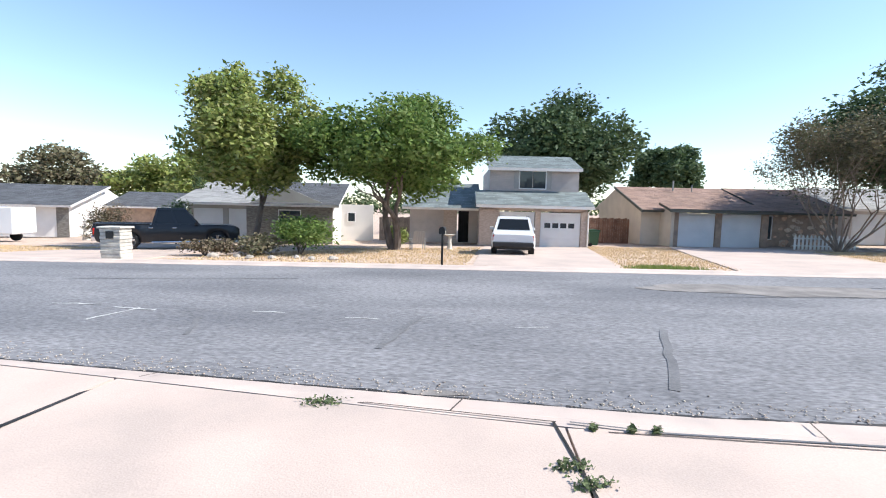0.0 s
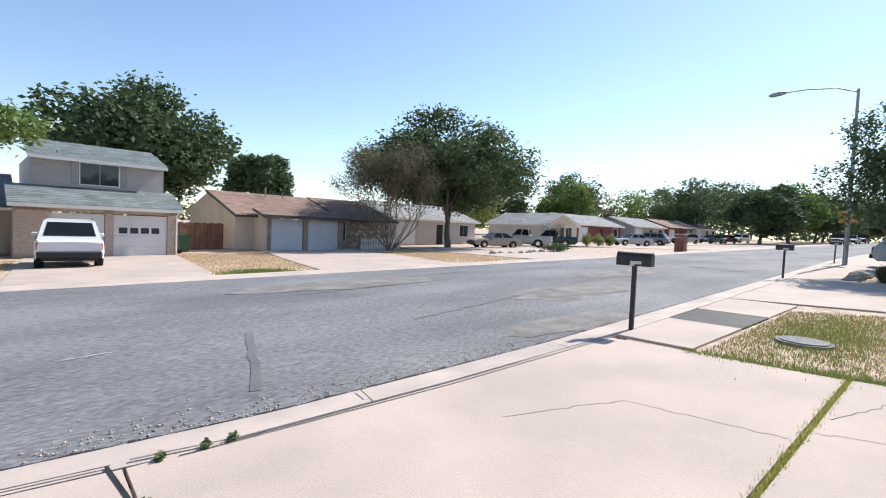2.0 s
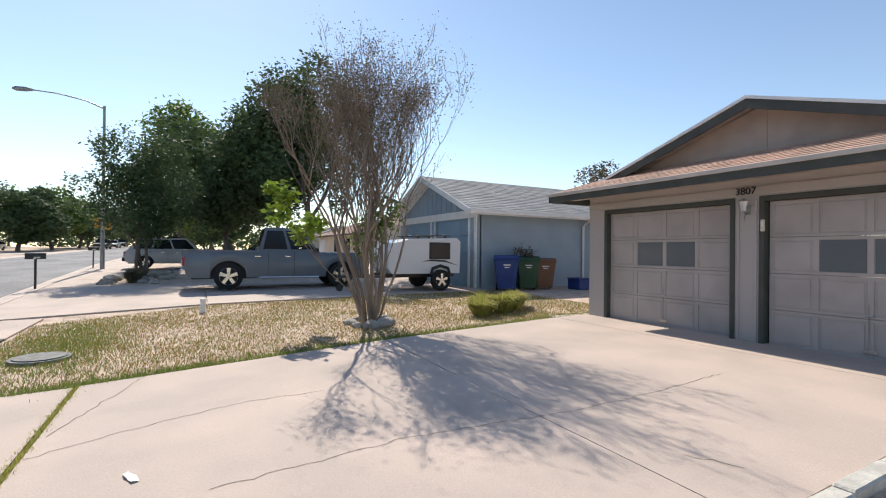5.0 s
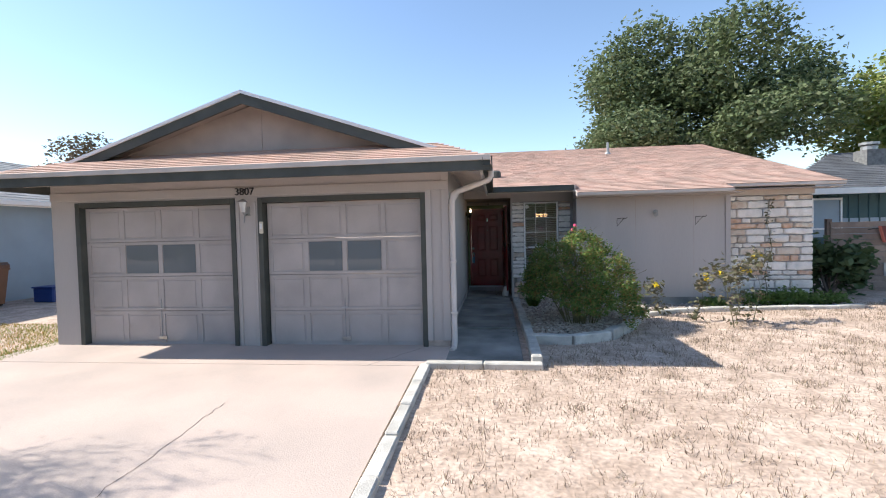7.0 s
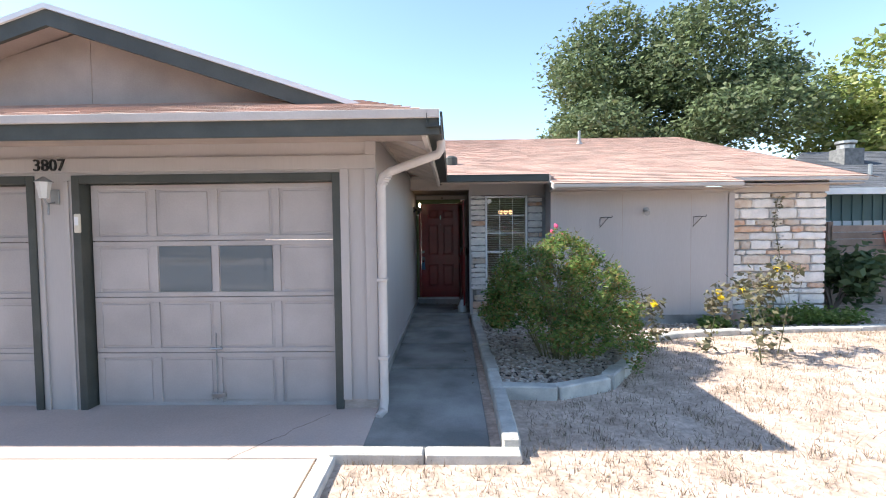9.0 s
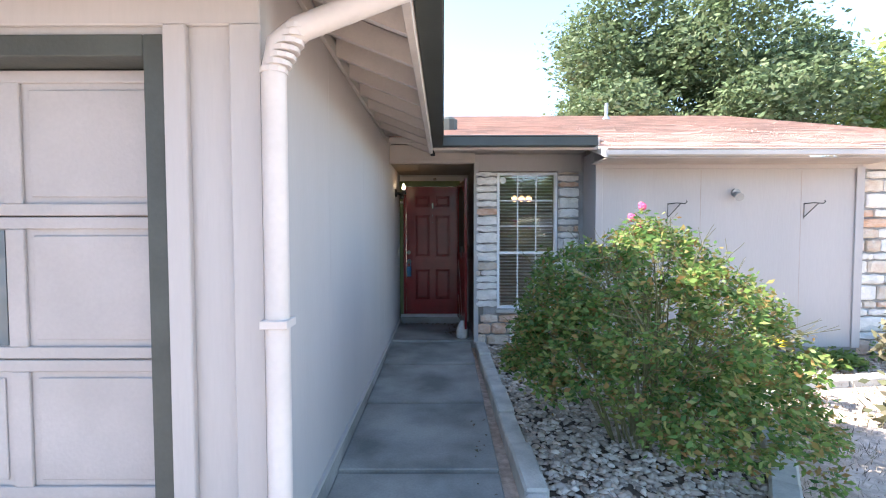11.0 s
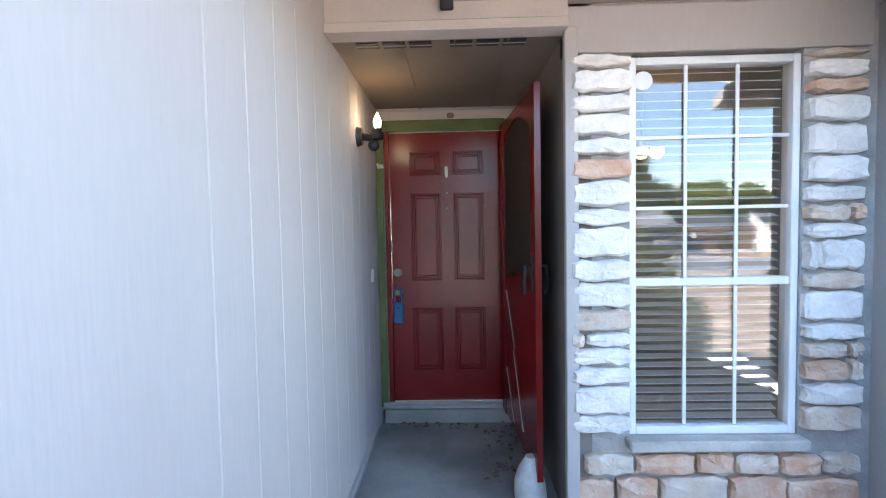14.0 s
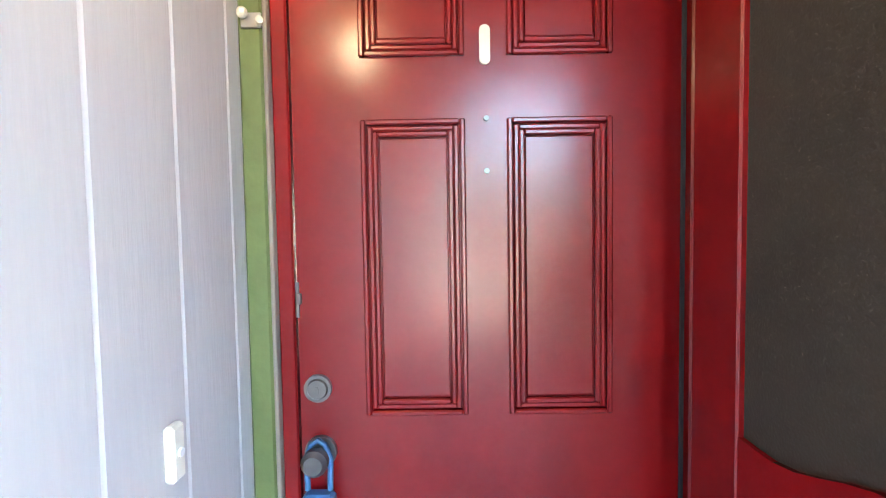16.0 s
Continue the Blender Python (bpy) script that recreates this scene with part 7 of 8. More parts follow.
# ---- street furniture ----
def mailbox(x, y, label, heading=0, h=1.02, post_mat=None, lean=0):
    m = thing("mailbox", pose(x, y, ground_z(x, y), 0, lean, heading), label, "mailbox", "kerbside mailboxes")
    part("post", B().box(-0.032, 0.032, -0.032, 0.032, -0.2, h, 0.006), post_mat or M_BLACK, m)
    out = [(-0.085, 0), (0.085, 0)] + [(0.085 * math.cos(a), 0.12 + 0.085 * math.sin(a)) for a in (math.pi * i / 10 for i in range(11))]
    part("box", B().prism([(p, h + q) for p, q in out], -0.26, 0.24, "y"), M_BLACK, m)
    part("door", B().prism([(p * 1.05, h + q * 1.03) for p, q in out], 0.24, 0.255, "y"), M_BLACK, m)
    part("number_strip", B().box(-0.0865, -0.084, -0.12, 0.04, h + 0.03, h + 0.075).box(-0.0865, -0.084, -0.02, 0.05, h + 0.0, h + 0.03), M_IVORY, m, "worn pale lettering strip")
    part("flag", B().box(0.085, 0.092, -0.1, -0.07, h + 0.05, h + 0.2), M_LAMPRED, m)
    return m


mailbox(7.40, 4.02, "black metal mailbox on a thin black post", 8)
mailbox(19.9, 4.78, "black mailbox farther along the near kerb", 8)
mailbox(33.0, 5.3, "black mailbox on a leaning timber post", 0, 1.05, M_BARK, 6)
mailbox(-1.0, 14.5, "black mailbox on a post at the far kerb", 180, 1.0)
sl = thing("street_lamp", pose(31.6, 4.68, ground_z(31.6, 4.2) + 0.03), "tall grey steel street lamp with a curved arm", "street lamp")
part("pole", B().tube([(0, 0, -0.2), (0, 0, 4), (0, 0, 8.9)], [0.11, 0.09, 0.06], 12), M_GALV, sl, "", True)
part("arm", B().tube([(0, 0, 8.75), (-0.1, 0.8, 9.05), (-0.2, 2.0, 9.2), (-0.25, 3.0, 9.2)], [0.04, 0.035, 0.03, 0.03], 8), M_GALV, sl, "", True)
part("head", B().tube([(-0.25, 2.95, 9.2), (-0.26, 3.2, 9.19), (-0.27, 3.6, 9.16), (-0.27, 3.75, 9.15)], [0.06, 0.12, 0.12, 0.05], 10), M_GALV, sl, "cobra-head lamp", True)
part("sign", B().box(-0.02, 0.02, -0.38, 0.38, 2.15, 2.75, 0.005), M_SIGN, sl, "orange-yellow sign on the pole")
lid = thing("meter_lid", pose(8.6, 2.1, ground_z(8.6, 2.1) + 0.01), "round grey utility lid set in the lawn", "utility lid")
part("ring", B().tube([(0, 0, -0.03), (0, 0, 0.03)], 0.34, 24), M_LID, lid)
part("cover", B().tube([(0, 0, 0.03), (0, 0, 0.045)], 0.29, 24), M_LID, lid)
pv = thing("cleanout_pipe", pose(12.3, 0.1, ground_z(12.3, 0.1)), "short white cleanout pipe standing in the lawn", "pipe")
part("pipe", B().tube([(0, 0, -0.1), (0, 0, 0.26)], 0.055, 14), M_VINYL, pv, "", True)
part("cap", B().tube([(0, 0, 0.26), (0, 0, 0.32)], 0.07, 14), M_VINYL, pv, "", True)
pp = thing("paper_scrap", pose(4.2, 0.65, ground_z(4.2, 0.65) + 0.04, 0, 0, 20), "white scrap of paper lying on the drive", "paper")
part("sheet", B().add([(-0.09, -0.025, 0.002), (-0.02, -0.03, 0.012), (0.05, -0.02, 0.004), (0.09, -0.01, 0.014), (0.085, 0.025, 0.004), (0.03, 0.03, 0.016), (-0.04, 0.022, 0.003), (-0.085, 0.018, 0.010)], [(0, 1, 6, 7), (1, 2, 5, 6), (2, 3, 4, 5)]), M_WHITE, pp)
rocks("rock", [(20.9 + 0.45 * i + 0.1 * (i % 3), 1.6 + 0.5 * math.sin(i * 0.9)) for i in range(12)] + [(21.0 + 0.5 * i, 3.1 + 0.1 * (i % 2)) for i in range(7)], 0.18, 0.32, "pale limestone boulder edging the kerbside bed", 2)
for k in range(4):
    tuft("border_plant", 21.6 + k * 0.8, 2.3, ground_z(22, 2.3), 260, 0.7, 0.5, M_LEAF_G, "grey-green spiky plant among the boulders", 130 + k, 0.014)


def wheelie_bin(x, y, heading, col, lidcol, label, sc=1.0):
    w = thing("wheeled_bin", pose(x, y, ground_z(x, y), 0, 0, heading), label, "bin", "wheeled bins")
    b = B().add([(-0.24 * sc, -0.26 * sc, 0.08), (0.24 * sc, -0.26 * sc, 0.08), (0.24 * sc, 0.26 * sc, 0.08), (-0.24 * sc, 0.26 * sc, 0.08), (-0.33 * sc, -0.36 * sc, 1.0 * sc), (0.33 * sc, -0.36 * sc, 1.0 * sc), (0.33 * sc, 0.36 * sc, 1.0 * sc), (-0.33 * sc, 0.36 * sc, 1.0 * sc)],
                [(3, 2, 1, 0), (0, 1, 5, 4), (1, 2, 6, 5), (2, 3, 7, 6), (3, 0, 4, 7), (4, 5, 6, 7)])
    part("body", b, col, w)
    part("lid", B().prism([(-0.38 * sc, 1.0 * sc), (0.38 * sc, 1.0 * sc), (0.36 * sc, 1.06 * sc), (0.1 * sc, 1.12 * sc), (-0.36 * sc, 1.08 * sc)], -0.37 * sc, 0.37 * sc, "y"), lidcol, w)
    part("rim", B().box(-0.35 * sc, 0.35 * sc, -0.38 * sc, 0.38 * sc, 0.93 * sc, 0.99 * sc, 0.01), lidcol, w)
    for s in (-1, 1):
        part("wheel", B().tube([(-0.22 * sc, s * 0.29 * sc, 0.12), (-0.22 * sc, s * 0.24 * sc, 0.12)], 0.12, 14), M_TYRE, w)
    part("handle", B().tube([(-0.40 * sc, -0.25 * sc, 0.98 * sc), (-0.40 * sc, 0.25 * sc, 0.98 * sc)], 0.018, 8), lidcol, w)
    part("label_bars", B().box(0.30 * sc, 0.325 * sc, -0.12, 0.12, 0.80 * sc, 0.84 * sc).box(0.295 * sc, 0.32 * sc, -0.08, 0.08, 0.73 * sc, 0.76 * sc), M_WHITE, w, "small white lettering bars")
    return w


M_BINB = mat("blue_bin_plastic", (0.02, 0.055, 0.22), 0.5, 0.06, 3, 40, 0.1)
M_BING = mat("green_bin_plastic", (0.03, 0.085, 0.045), 0.5, 0.06, 3, 40, 0.1)
M_BINR = mat("brown_bin_plastic", (0.20, 0.10, 0.06), 0.5, 0.06, 3, 40, 0.1)
wheelie_bin(13.45, -9.1, 150, M_BINB, M_BINB, "blue recycling bin with white lettering beside the blue house", 1.08)
wheelie_bin(13.55, -10.1, 150, M_BING, M_BING, "green bin heaped with cut branches beside the blue house", 1.05)
wheelie_bin(13.6, -10.9, 150, M_BINR, M_BINR, "brown bin beside the blue house", 1.0)
cut = thing("cut_branches", pose(13.55, -10.1, ground_z(13.55, -10.1) + 1.12), "heap of cut dry branches lying on the green bin", "branches")
b = B()
rr = random.Random(3)
for i in range(26):
    a = rr.uniform(0, 6.28)
    b.tube([(-0.2 * math.cos(a), -0.2 * math.sin(a), rr.uniform(0, 0.12)), (0.45 * math.cos(a), 0.45 * math.sin(a), rr.uniform(0.05, 0.35))], [0.008, 0.003], 4)
part("twigs", b, M_BARK, cut)
leaf_cloud("leaves", [(0, 0, 0.12), (0.2, 0.2, 0.2), (-0.2, 0.1, 0.2)], [0.25, 0.25, 0.2], 220, 0.05, M_LEAF_B, cut, "", 3, 0.0)
wheelie_bin(7.2, 31.4, 0, M_BING, M_BING, "green bin beside the two-storey house", 1.0)
cont = thing("storage_tub", pose(13.0, -12.0, ground_z(13, -12)), "small blue plastic tub by the wall", "tub")
part("tub", B().box(-0.3, 0.3, -0.25, 0.25, 0, 0.38, 0.03), M_BINB, cont)
part("lid", B().box(-0.32, 0.32, -0.27, 0.27, 0.38, 0.42, 0.01), M_BINB, cont)


# ---- other houses: local x along the front, y to the rear, z up ----
def h_window(parent, x0, x1, z0, z1, y, sgn, cols=2, glass=None):
    w = part("window", B().box(x0 - 0.05, x1 + 0.05, y, y + sgn * 0.05, z1, z1 + 0.06).box(x0 - 0.05, x1 + 0.05, y, y + sgn * 0.06, z0 - 0.06, z0).box(x0 - 0.05, x0, y, y + sgn * 0.05, z0, z1).box(x1, x1 + 0.05, y, y + sgn * 0.05, z0, z1), M_VINYL, parent, "white window frame")
    for i in range(cols):
        a, b2 = x0 + (x1 - x0) * i / cols, x0 + (x1 - x0) * (i + 1) / cols
        part("pane", B().box(a + 0.02, b2 - 0.02, y, y + sgn * 0.012, z0, z1), glass or M_FARGLASS, w, "dark window pane")
    return w


def h_gdoor(parent, x0, x1, z0, z1, y, sgn, material, panes=0):
    d = part("garage_door", B().box(x0, x1, y - sgn * 0.02, y + sgn * 0.01, z0, z1), material, parent, "pale sectional garage door")
    rows = 4
    for r in range(rows):
        part("panel", B().box(x0 + 0.02, x1 - 0.02, y + sgn * 0.01, y + sgn * 0.025, z0 + (z1 - z0) * r / rows + 0.012, z0 + (z1 - z0) * (r + 1) / rows - 0.012, 0.006), material, d)
    for i in range(panes):
        a = x0 + 0.25 + (x1 - x0 - 0.5) * i / panes
        part("pane", B().box(a, a + (x1 - x0 - 0.5) / panes - 0.12, y + sgn * 0.025, y + sgn * 0.032, z0 + 0.56 * (z1 - z0), z0 + 0.70 * (z1 - z0)), M_FARGLASS, d, "small dark door pane")
    return d


def roof_part(parent, o, u, v, w, h, material, left=None, right=None, seed=0):
    roof_slab("roof", (o[0], o[1], o[2] - 0.015), u, v, w, h, 0.14, M_TRIM if material is M_SHNG_BR else M_VINYL, parent, "", left, right)
    sh = shingles("shingles", o, u, v, w, h, material, "", parent, left, right, 0.22, 0.55, seed)
    return sh


# two-storey house
h2 = thing("house", pose(3.45, 30.2, -1.02, 0, 0, 4), "two-storey house with taupe siding, buff brick and grey-blue roof", "house")
b = B().box(-3.6, -2.35, 0, 0.25, 0, 2.5).box(-0.12, 0.22, 0, 0.25, 0, 2.5).box(2.75, 3.15, 0, 0.25, 0, 2.5).box(-3.6, 3.15, 0, 0.25, 2.25, 2.6).box(2.95, 3.15, 0.25, 9, 0, 2.6).box(-3.6, -3.4, 0.25, 9, 0, 2.6)
part("wall", b, M_BRICK, h2, "buff brick ground floor")
for r in range(20):
    part("brick_course", B().box(-3.61, -2.34, -0.008, 0.0, r * 0.115 + 0.01, r * 0.115 + 0.10, 0.002), M_BRICK, h2)
h_gdoor(h2, -2.33, -0.14, 0.0, 2.2, 0.10, -1, M_GDW, 4)
h_gdoor(h2, 0.24, 2.73, 0.0, 2.2, 0.10, -1, M_GDW, 4)
part("upper_wall", B().box(-2.9, 2.9, 1.6, 9, 2.6, 5.05), M_LAP, h2, "taupe lap siding")
for k in range(14):
    part("lap_board", B().box(-2.92, 2.92, 1.575, 1.6, 3.45 + k * 0.115, 3.45 + k * 0.115 + 0.105, 0.006), M_LAP, h2)
h_window(h2, -0.95, 0.75, 3.75, 4.85, 1.575, -1, 2)
for x0, x1 in ((-1.32, -1.02), (0.82, 1.12)):
    part("shutter", B().box(x0, x1, 1.54, 1.575, 3.72, 4.9, 0.01), M_GREYW, h2, "grey shutter")
roof_part(h2, (-3.85, -0.55, 2.62), (1, 0, 0), (0, 2.15, 0.95), 7.25, 2.35, M_SHNG_GR, None, None, 41)
roof_part(h2, (-3.05, 1.2, 5.05), (1, 0, 0), (0, 3.6, 1.15), 6.1, 3.8, M_SHNG_GR, None, None, 42)
part("upper_fascia", B().box(-3.05, 3.05, 1.17, 1.21, 4.86, 5.04), M_OFFW, h2)
part("lower_fascia", B().box(-3.85, 3.4, -0.59, -0.55, 2.42, 2.6), M_OFFW, h2)
part("downspout", B().tube([(3.2, -0.5, 2.45), (3.18, -0.05, 2.2), (3.18, -0.05, 0)], 0.05, 8), M_OFFW, h2)
b = B().box(-8.2, -5.4, 2.2, 2.4, 0, 2.5).box(-4.2, -3.6, 2.2, 2.4, 0, 2.5).box(-5.4, -4.2, 2.2, 2.4, 2.15, 2.5).box(-8.2, -8.0, 2.4, 9, 0, 2.5)
part("side_wall", b, M_LAP, h2, "taupe siding wing with recessed entry")
part("entry_brick", B().box(-5.9, -5.0, 1.9, 2.19, 0, 2.4), M_BRICK, h2)
part("front_door", B().box(-4.9, -4.0, 2.9, 2.95, 0, 2.15, 0.01), M_DARK, h2, "dark recessed entry door")
roof_part(h2, (-8.6, 0.9, 2.35), (1, 0, 0), (0, 5.2, 1.9), 5.2, 5.4, M_SHNG_GR, None, None, 43)
ad = thing("garden_chair", pose(-3.2, 24.3, ground_z(-3.2, 24.3), 0, 0, 200), "weathered grey slatted garden chair on the far lawn", "chair")
for i in range(5):
    part("back_slat", B().add([(-0.28 + i * 0.12, 0.2, 0.35), (-0.18 + i * 0.12, 0.2, 0.35), (-0.18 + i * 0.12, 0.5, 1.0), (-0.28 + i * 0.12, 0.5, 1.0), (-0.28 + i * 0.12, 0.225, 0.35), (-0.18 + i * 0.12, 0.225, 0.35), (-0.18 + i * 0.12, 0.525, 1.0), (-0.28 + i * 0.12, 0.525, 1.0)], [(0, 1, 2, 3), (7, 6, 5, 4), (0, 4, 5, 1), (2, 6, 7, 3), (0, 3, 7, 4), (1, 5, 6, 2)]), M_GREYW, ad)
part("seat", B().box(-0.3, 0.3, -0.3, 0.22, 0.33, 0.37, 0.01), M_GREYW, ad)
for s in (-1, 1):
    part("arm", B().box(s * 0.30, s * 0.40, -0.35, 0.35, 0.55, 0.58, 0.01), M_GREYW, ad)
    part("leg", B().box(s * 0.31, s * 0.36, -0.32, -0.26, 0, 0.55), M_GREYW, ad)
    part("leg", B().box(s * 0.31, s * 0.36, 0.20, 0.26, 0, 0.55), M_GREYW, ad)
bb = thing("bird_bath", pose(-1.6, 25.0, ground_z(-1.6, 25)), "pale concrete bird bath on the far lawn", "bird bath")
part("pedestal", B().tube([(0, 0, 0), (0, 0, 0.1), (0, 0, 0.7)], [0.2, 0.12, 0.09], 12), M_LIME, bb)
part("bowl", B().tube([(0, 0, 0.7), (0, 0, 0.8)], [0.12, 0.3], 14), M_LIME, bb)

# brown-roofed single-storey house
h3 = thing("house", pose(15.2, 32.0, -0.82, 0, 0, 5), "single-storey house with brown roof, cream walls and two pale garage doors", "house")
part("wall", B().box(-4.45, -4.25, 1.4, 10, 0, 2.5).box(-4.25, -3.2, 1.4, 1.6, 0, 2.5).box(-3.2, -3.0, -0.2, 1.6, 0, 2.45), M_CREAM, h3, "cream stucco side wall")
for x0, x1 in ((-3.0, -2.62), (-0.20, 0.16), (2.75, 3.15)):
    part("pillar", B().box(x0, x1, 0.0, 0.3, 0, 2.2), M_FLAG, h3, "flagstone pillar")
part("header", B().box(-3.0, 3.15, -0.02, 0.3, 2.2, 2.5), M_TRIM, h3, "dark header board")
h_gdoor(h3, -2.60, -0.22, 0, 2.18, 0.14, -1, M_GDW)
h_gdoor(h3, 0.18, 2.73, 0, 2.18, 0.14, -1, M_GDW)
b = B().box(3.15, 8.4, 1.0, 1.2, 0, 2.4)
part("stone_wall", b, M_FLAG, h3, "tan flagstone front wall")
rr = random.Random(8)
for i in range(70):
    x, z = rr.uniform(4.3, 8.2), rr.uniform(0.1, 2.2)
    s = rr.uniform(0.12, 0.26)
    ring = [(x + s * rr.uniform(0.7, 1.2) * math.cos(a), z + s * 0.7 * rr.uniform(0.7, 1.2) * math.sin(a)) for a in (6.283 * q / 7 for q in range(7))]
    part("flagstone", B().prism(ring, 0.975, 1.0 - 0.0005 * (i % 9), "y"), (M_STONE_T, M_FLAG, M_STONE_O)[i % 3], h3)
h_window(h3, 3.4, 4.0, 0.6, 2.1, 0.98, -1, 1)
roof_part(h3, (-4.7, 0.75, 2.35), (1, 0, 0), (0, 5.2, 1.75), 8.2, 5.5, M_SHNG_BR, None, None, 51)
roof_part(h3, (-3.5, -0.6, 2.42), (1, 0, 0), (0, 1.55, 0.42), 7.1, 1.62, M_SHNG_BR, None, None, 52)
roof_part(h3, (3.4, 0.3, 2.36), (1, 0, 0), (0, 5.6, 1.8), 5.6, 5.9, M_SHNG_BR, None, None, 53)
part("gable", B().prism([(0.8, 2.35), (11.4, 2.35), (6.0, 4.05)], -4.47, -4.30, "x"), M_CREAM, h3)
part("rake_board", B().prism([(0.6, 2.16), (0.6, 2.34), (6.0, 4.14), (6.0, 3.96)], -4.76, -4.70, "x"), M_TRIM, h3, "dark brown rake board")
part("fascia", B().box(-3.5, 3.6, -0.66, -0.61, 2.20, 2.40), M_TRIM, h3, "dark brown fascia board")
part("vent_pipe", B().tube([(-0.6, 5.2, 3.8), (-0.6, 5.2, 4.6)], 0.06, 8), M_GALV, h3)
part("vent_pipe", B().tube([(0.7, 5.0, 3.8), (0.7, 5.0, 4.3)], 0.05, 8), M_GALV, h3)
pf = thing("picket_fence", pose(19.3, 31.2, -0.78, 0, 0, 3), "short white picket fence before the stone wall", "fence")
for i in range(16):
    x = i * 0.24
    part("picket", B().prism([(x, 0), (x + 0.12, 0), (x + 0.12, 0.85), (x + 0.06, 0.98), (x, 0.85)], 0, 0.025, "y"), M_WHITE, pf)
for z in (0.25, 0.7):
    part("rail", B().box(-0.05, 3.9, 0.026, 0.06, z, z + 0.07), M_WHITE, pf)
fn = thing("board_fence", pose(7.4, 34.5, -0.95), "red-brown board fence between the far houses", "fence")
for i in range(19):
    part("board", B().box(i * 0.155, i * 0.155 + 0.145, 0, 0.02, 0, 1.8 + 0.03 * (i % 3)), M_FENCE_R, fn)
part("rail", B().box(0, 2.95, 0.021, 0.06, 0.5, 0.6).box(0, 2.95, 0.021, 0.06, 1.4, 1.5), M_FENCE_R, fn)
fn = thing("board_fence", pose(-7.6, 34.5, -1.2), "grey weathered board fence behind the spreading tree", "fence")
for i in range(22):
    part("board", B().box(i * 0.155, i * 0.155 + 0.145, 0, 0.02, 0, 1.75 + 0.03 * (i % 3)), M_FENCE, fn)
part("rail", B().box(0, 3.4, 0.021, 0.06, 0.5, 0.6), M_FENCE, fn)

# stone-fronted house behind the trees
h1 = thing("house", pose(-13.3, 28.75, -1.2, 0, 0, 10), "single-storey house with grey stone front and pale garage doors", "house")
part("stone_front", B().box(-1.4, 3.9, 0, 0.25, 0, 2.45), M_GREYSTONE, h1, "dark grey ledge-stone front wall")
part("side_wall", B().box(3.75, 3.9, 0.25, 9, 0, 2.6).box(3.9, 6.2, 4.0, 4.2, 0, 2.6), M_OFFW, h1, "white side wall")
part("garage_wall", B().box(-5.2, -4.9, 0.6, 0.8, 0, 2.45).box(-3.05, -2.75, 0.6, 0.8, 0, 2.45).box(-5.2, -1.4, 0.6, 0.8, 2.15, 2.5), M_GREYW, h1)
h_gdoor(h1, -4.88, -3.07, 0, 2.14, 0.7, -1, M_GDW)
h_gdoor(h1, -2.73, -1.42, 0, 2.14, 0.7, -1, M_GDW)
h_window(h1, 0.6, 1.9, 0.9, 2.1, 0.0, -1, 2)
roof_part(h1, (-5.7, -0.1, 2.5), (1, 0, 0), (0, 5.4, 1.55), 5.0, 5.6, M_SHNG_LG, None, None, 61)
roof_part(h1, (-0.8, -0.6, 2.5), (1, 0, 0), (0, 5.4, 1.6), 5.2, 5.7, M_SHNG_DK, None, None, 62)
part("gable", B().prism([(-1.2, 2.5), (3.6, 2.5), (1.2, 3.5)], -0.25, -0.1, "y"), M_GREYW, h1)
h_window(h1, 4.4, 4.9, 1.4, 2.0, 4.0, -1, 1)
# charcoal-roofed house farther left
h0 = thing("house", pose(-32.1, 31.5, -1.5, 0, 0, 14), "single-storey house with charcoal roof and off-white gable wall", "house")
part("front_wall", B().box(-6.0, 2.0, 0, 0.2, 0, 2.4), M_OFFW, h0)
part("gable_wall", B().prism([(0.2, 0), (9.0, 0), (9.0, 2.4), (4.6, 3.9), (0.2, 2.4)], 1.8, 2.0, "x"), M_OFFW, h0, "off-white gable wall")
part("stone_corner", B().box(1.2, 2.03, -0.04, 0.0, 0, 2.3), M_GREYSTONE, h0)
h_window(h0, -3.4, -2.2, 0.8, 2.0, 0.0, -1, 2)
part("front_door", B().box(-1.2, -0.3, -0.03, 0.0, 0, 2.1, 0.01), M_WHITE, h0)
roof_part(h0, (-6.4, -0.6, 2.35), (1, 0, 0), (0, 5.2, 1.6), 8.9, 5.5, M_SHNG_DK, None, None, 71)
part("wing_wall", B().box(2.0, 7.6, 5.0, 5.2, 0, 2.4), M_FLAG, h0, "tan wing wall")
roof_part(h0, (2.0, 4.3, 2.35), (1, 0, 0), (0, 4.4, 1.3), 6.4, 4.6, M_SHNG_DK, None, None, 72)
hx = thing("house", pose(-46.0, 33.0, -1.6, 0, 0, 16), "far single-storey house with red-brown roof", "house")
part("front_wall", B().box(-5, 6.0, 0, 0.2, 0, 2.4).box(5.8, 6, 0.2, 8, 0, 2.4), M_OFFW, hx)
roof_part(hx, (-5.4, -0.6, 2.4), (1, 0, 0), (0, 5.0, 1.5), 11.8, 5.2, M_SHNG, None, None, 73)
bt = thing("box_trailer", pose(-28.6, 26.0, ground_z(-28.6, 26), 0, 0, 10), "white box trailer parked on a far drive", "trailer")
part("box", B().box(-2, 1.2, -0.9, 0.9, 0.5, 2.1, 0.05), P_WHITE, bt)
for s in (-1, 1):
    wheel(bt, 0, s * 0.85, 0.33, 0.2, M_RIM)
ft = thing("fountain", pose(-27.0, 30.0, ground_z(-27.0, 30.0)), "tiered pale garden fountain on the far lawn", "fountain")
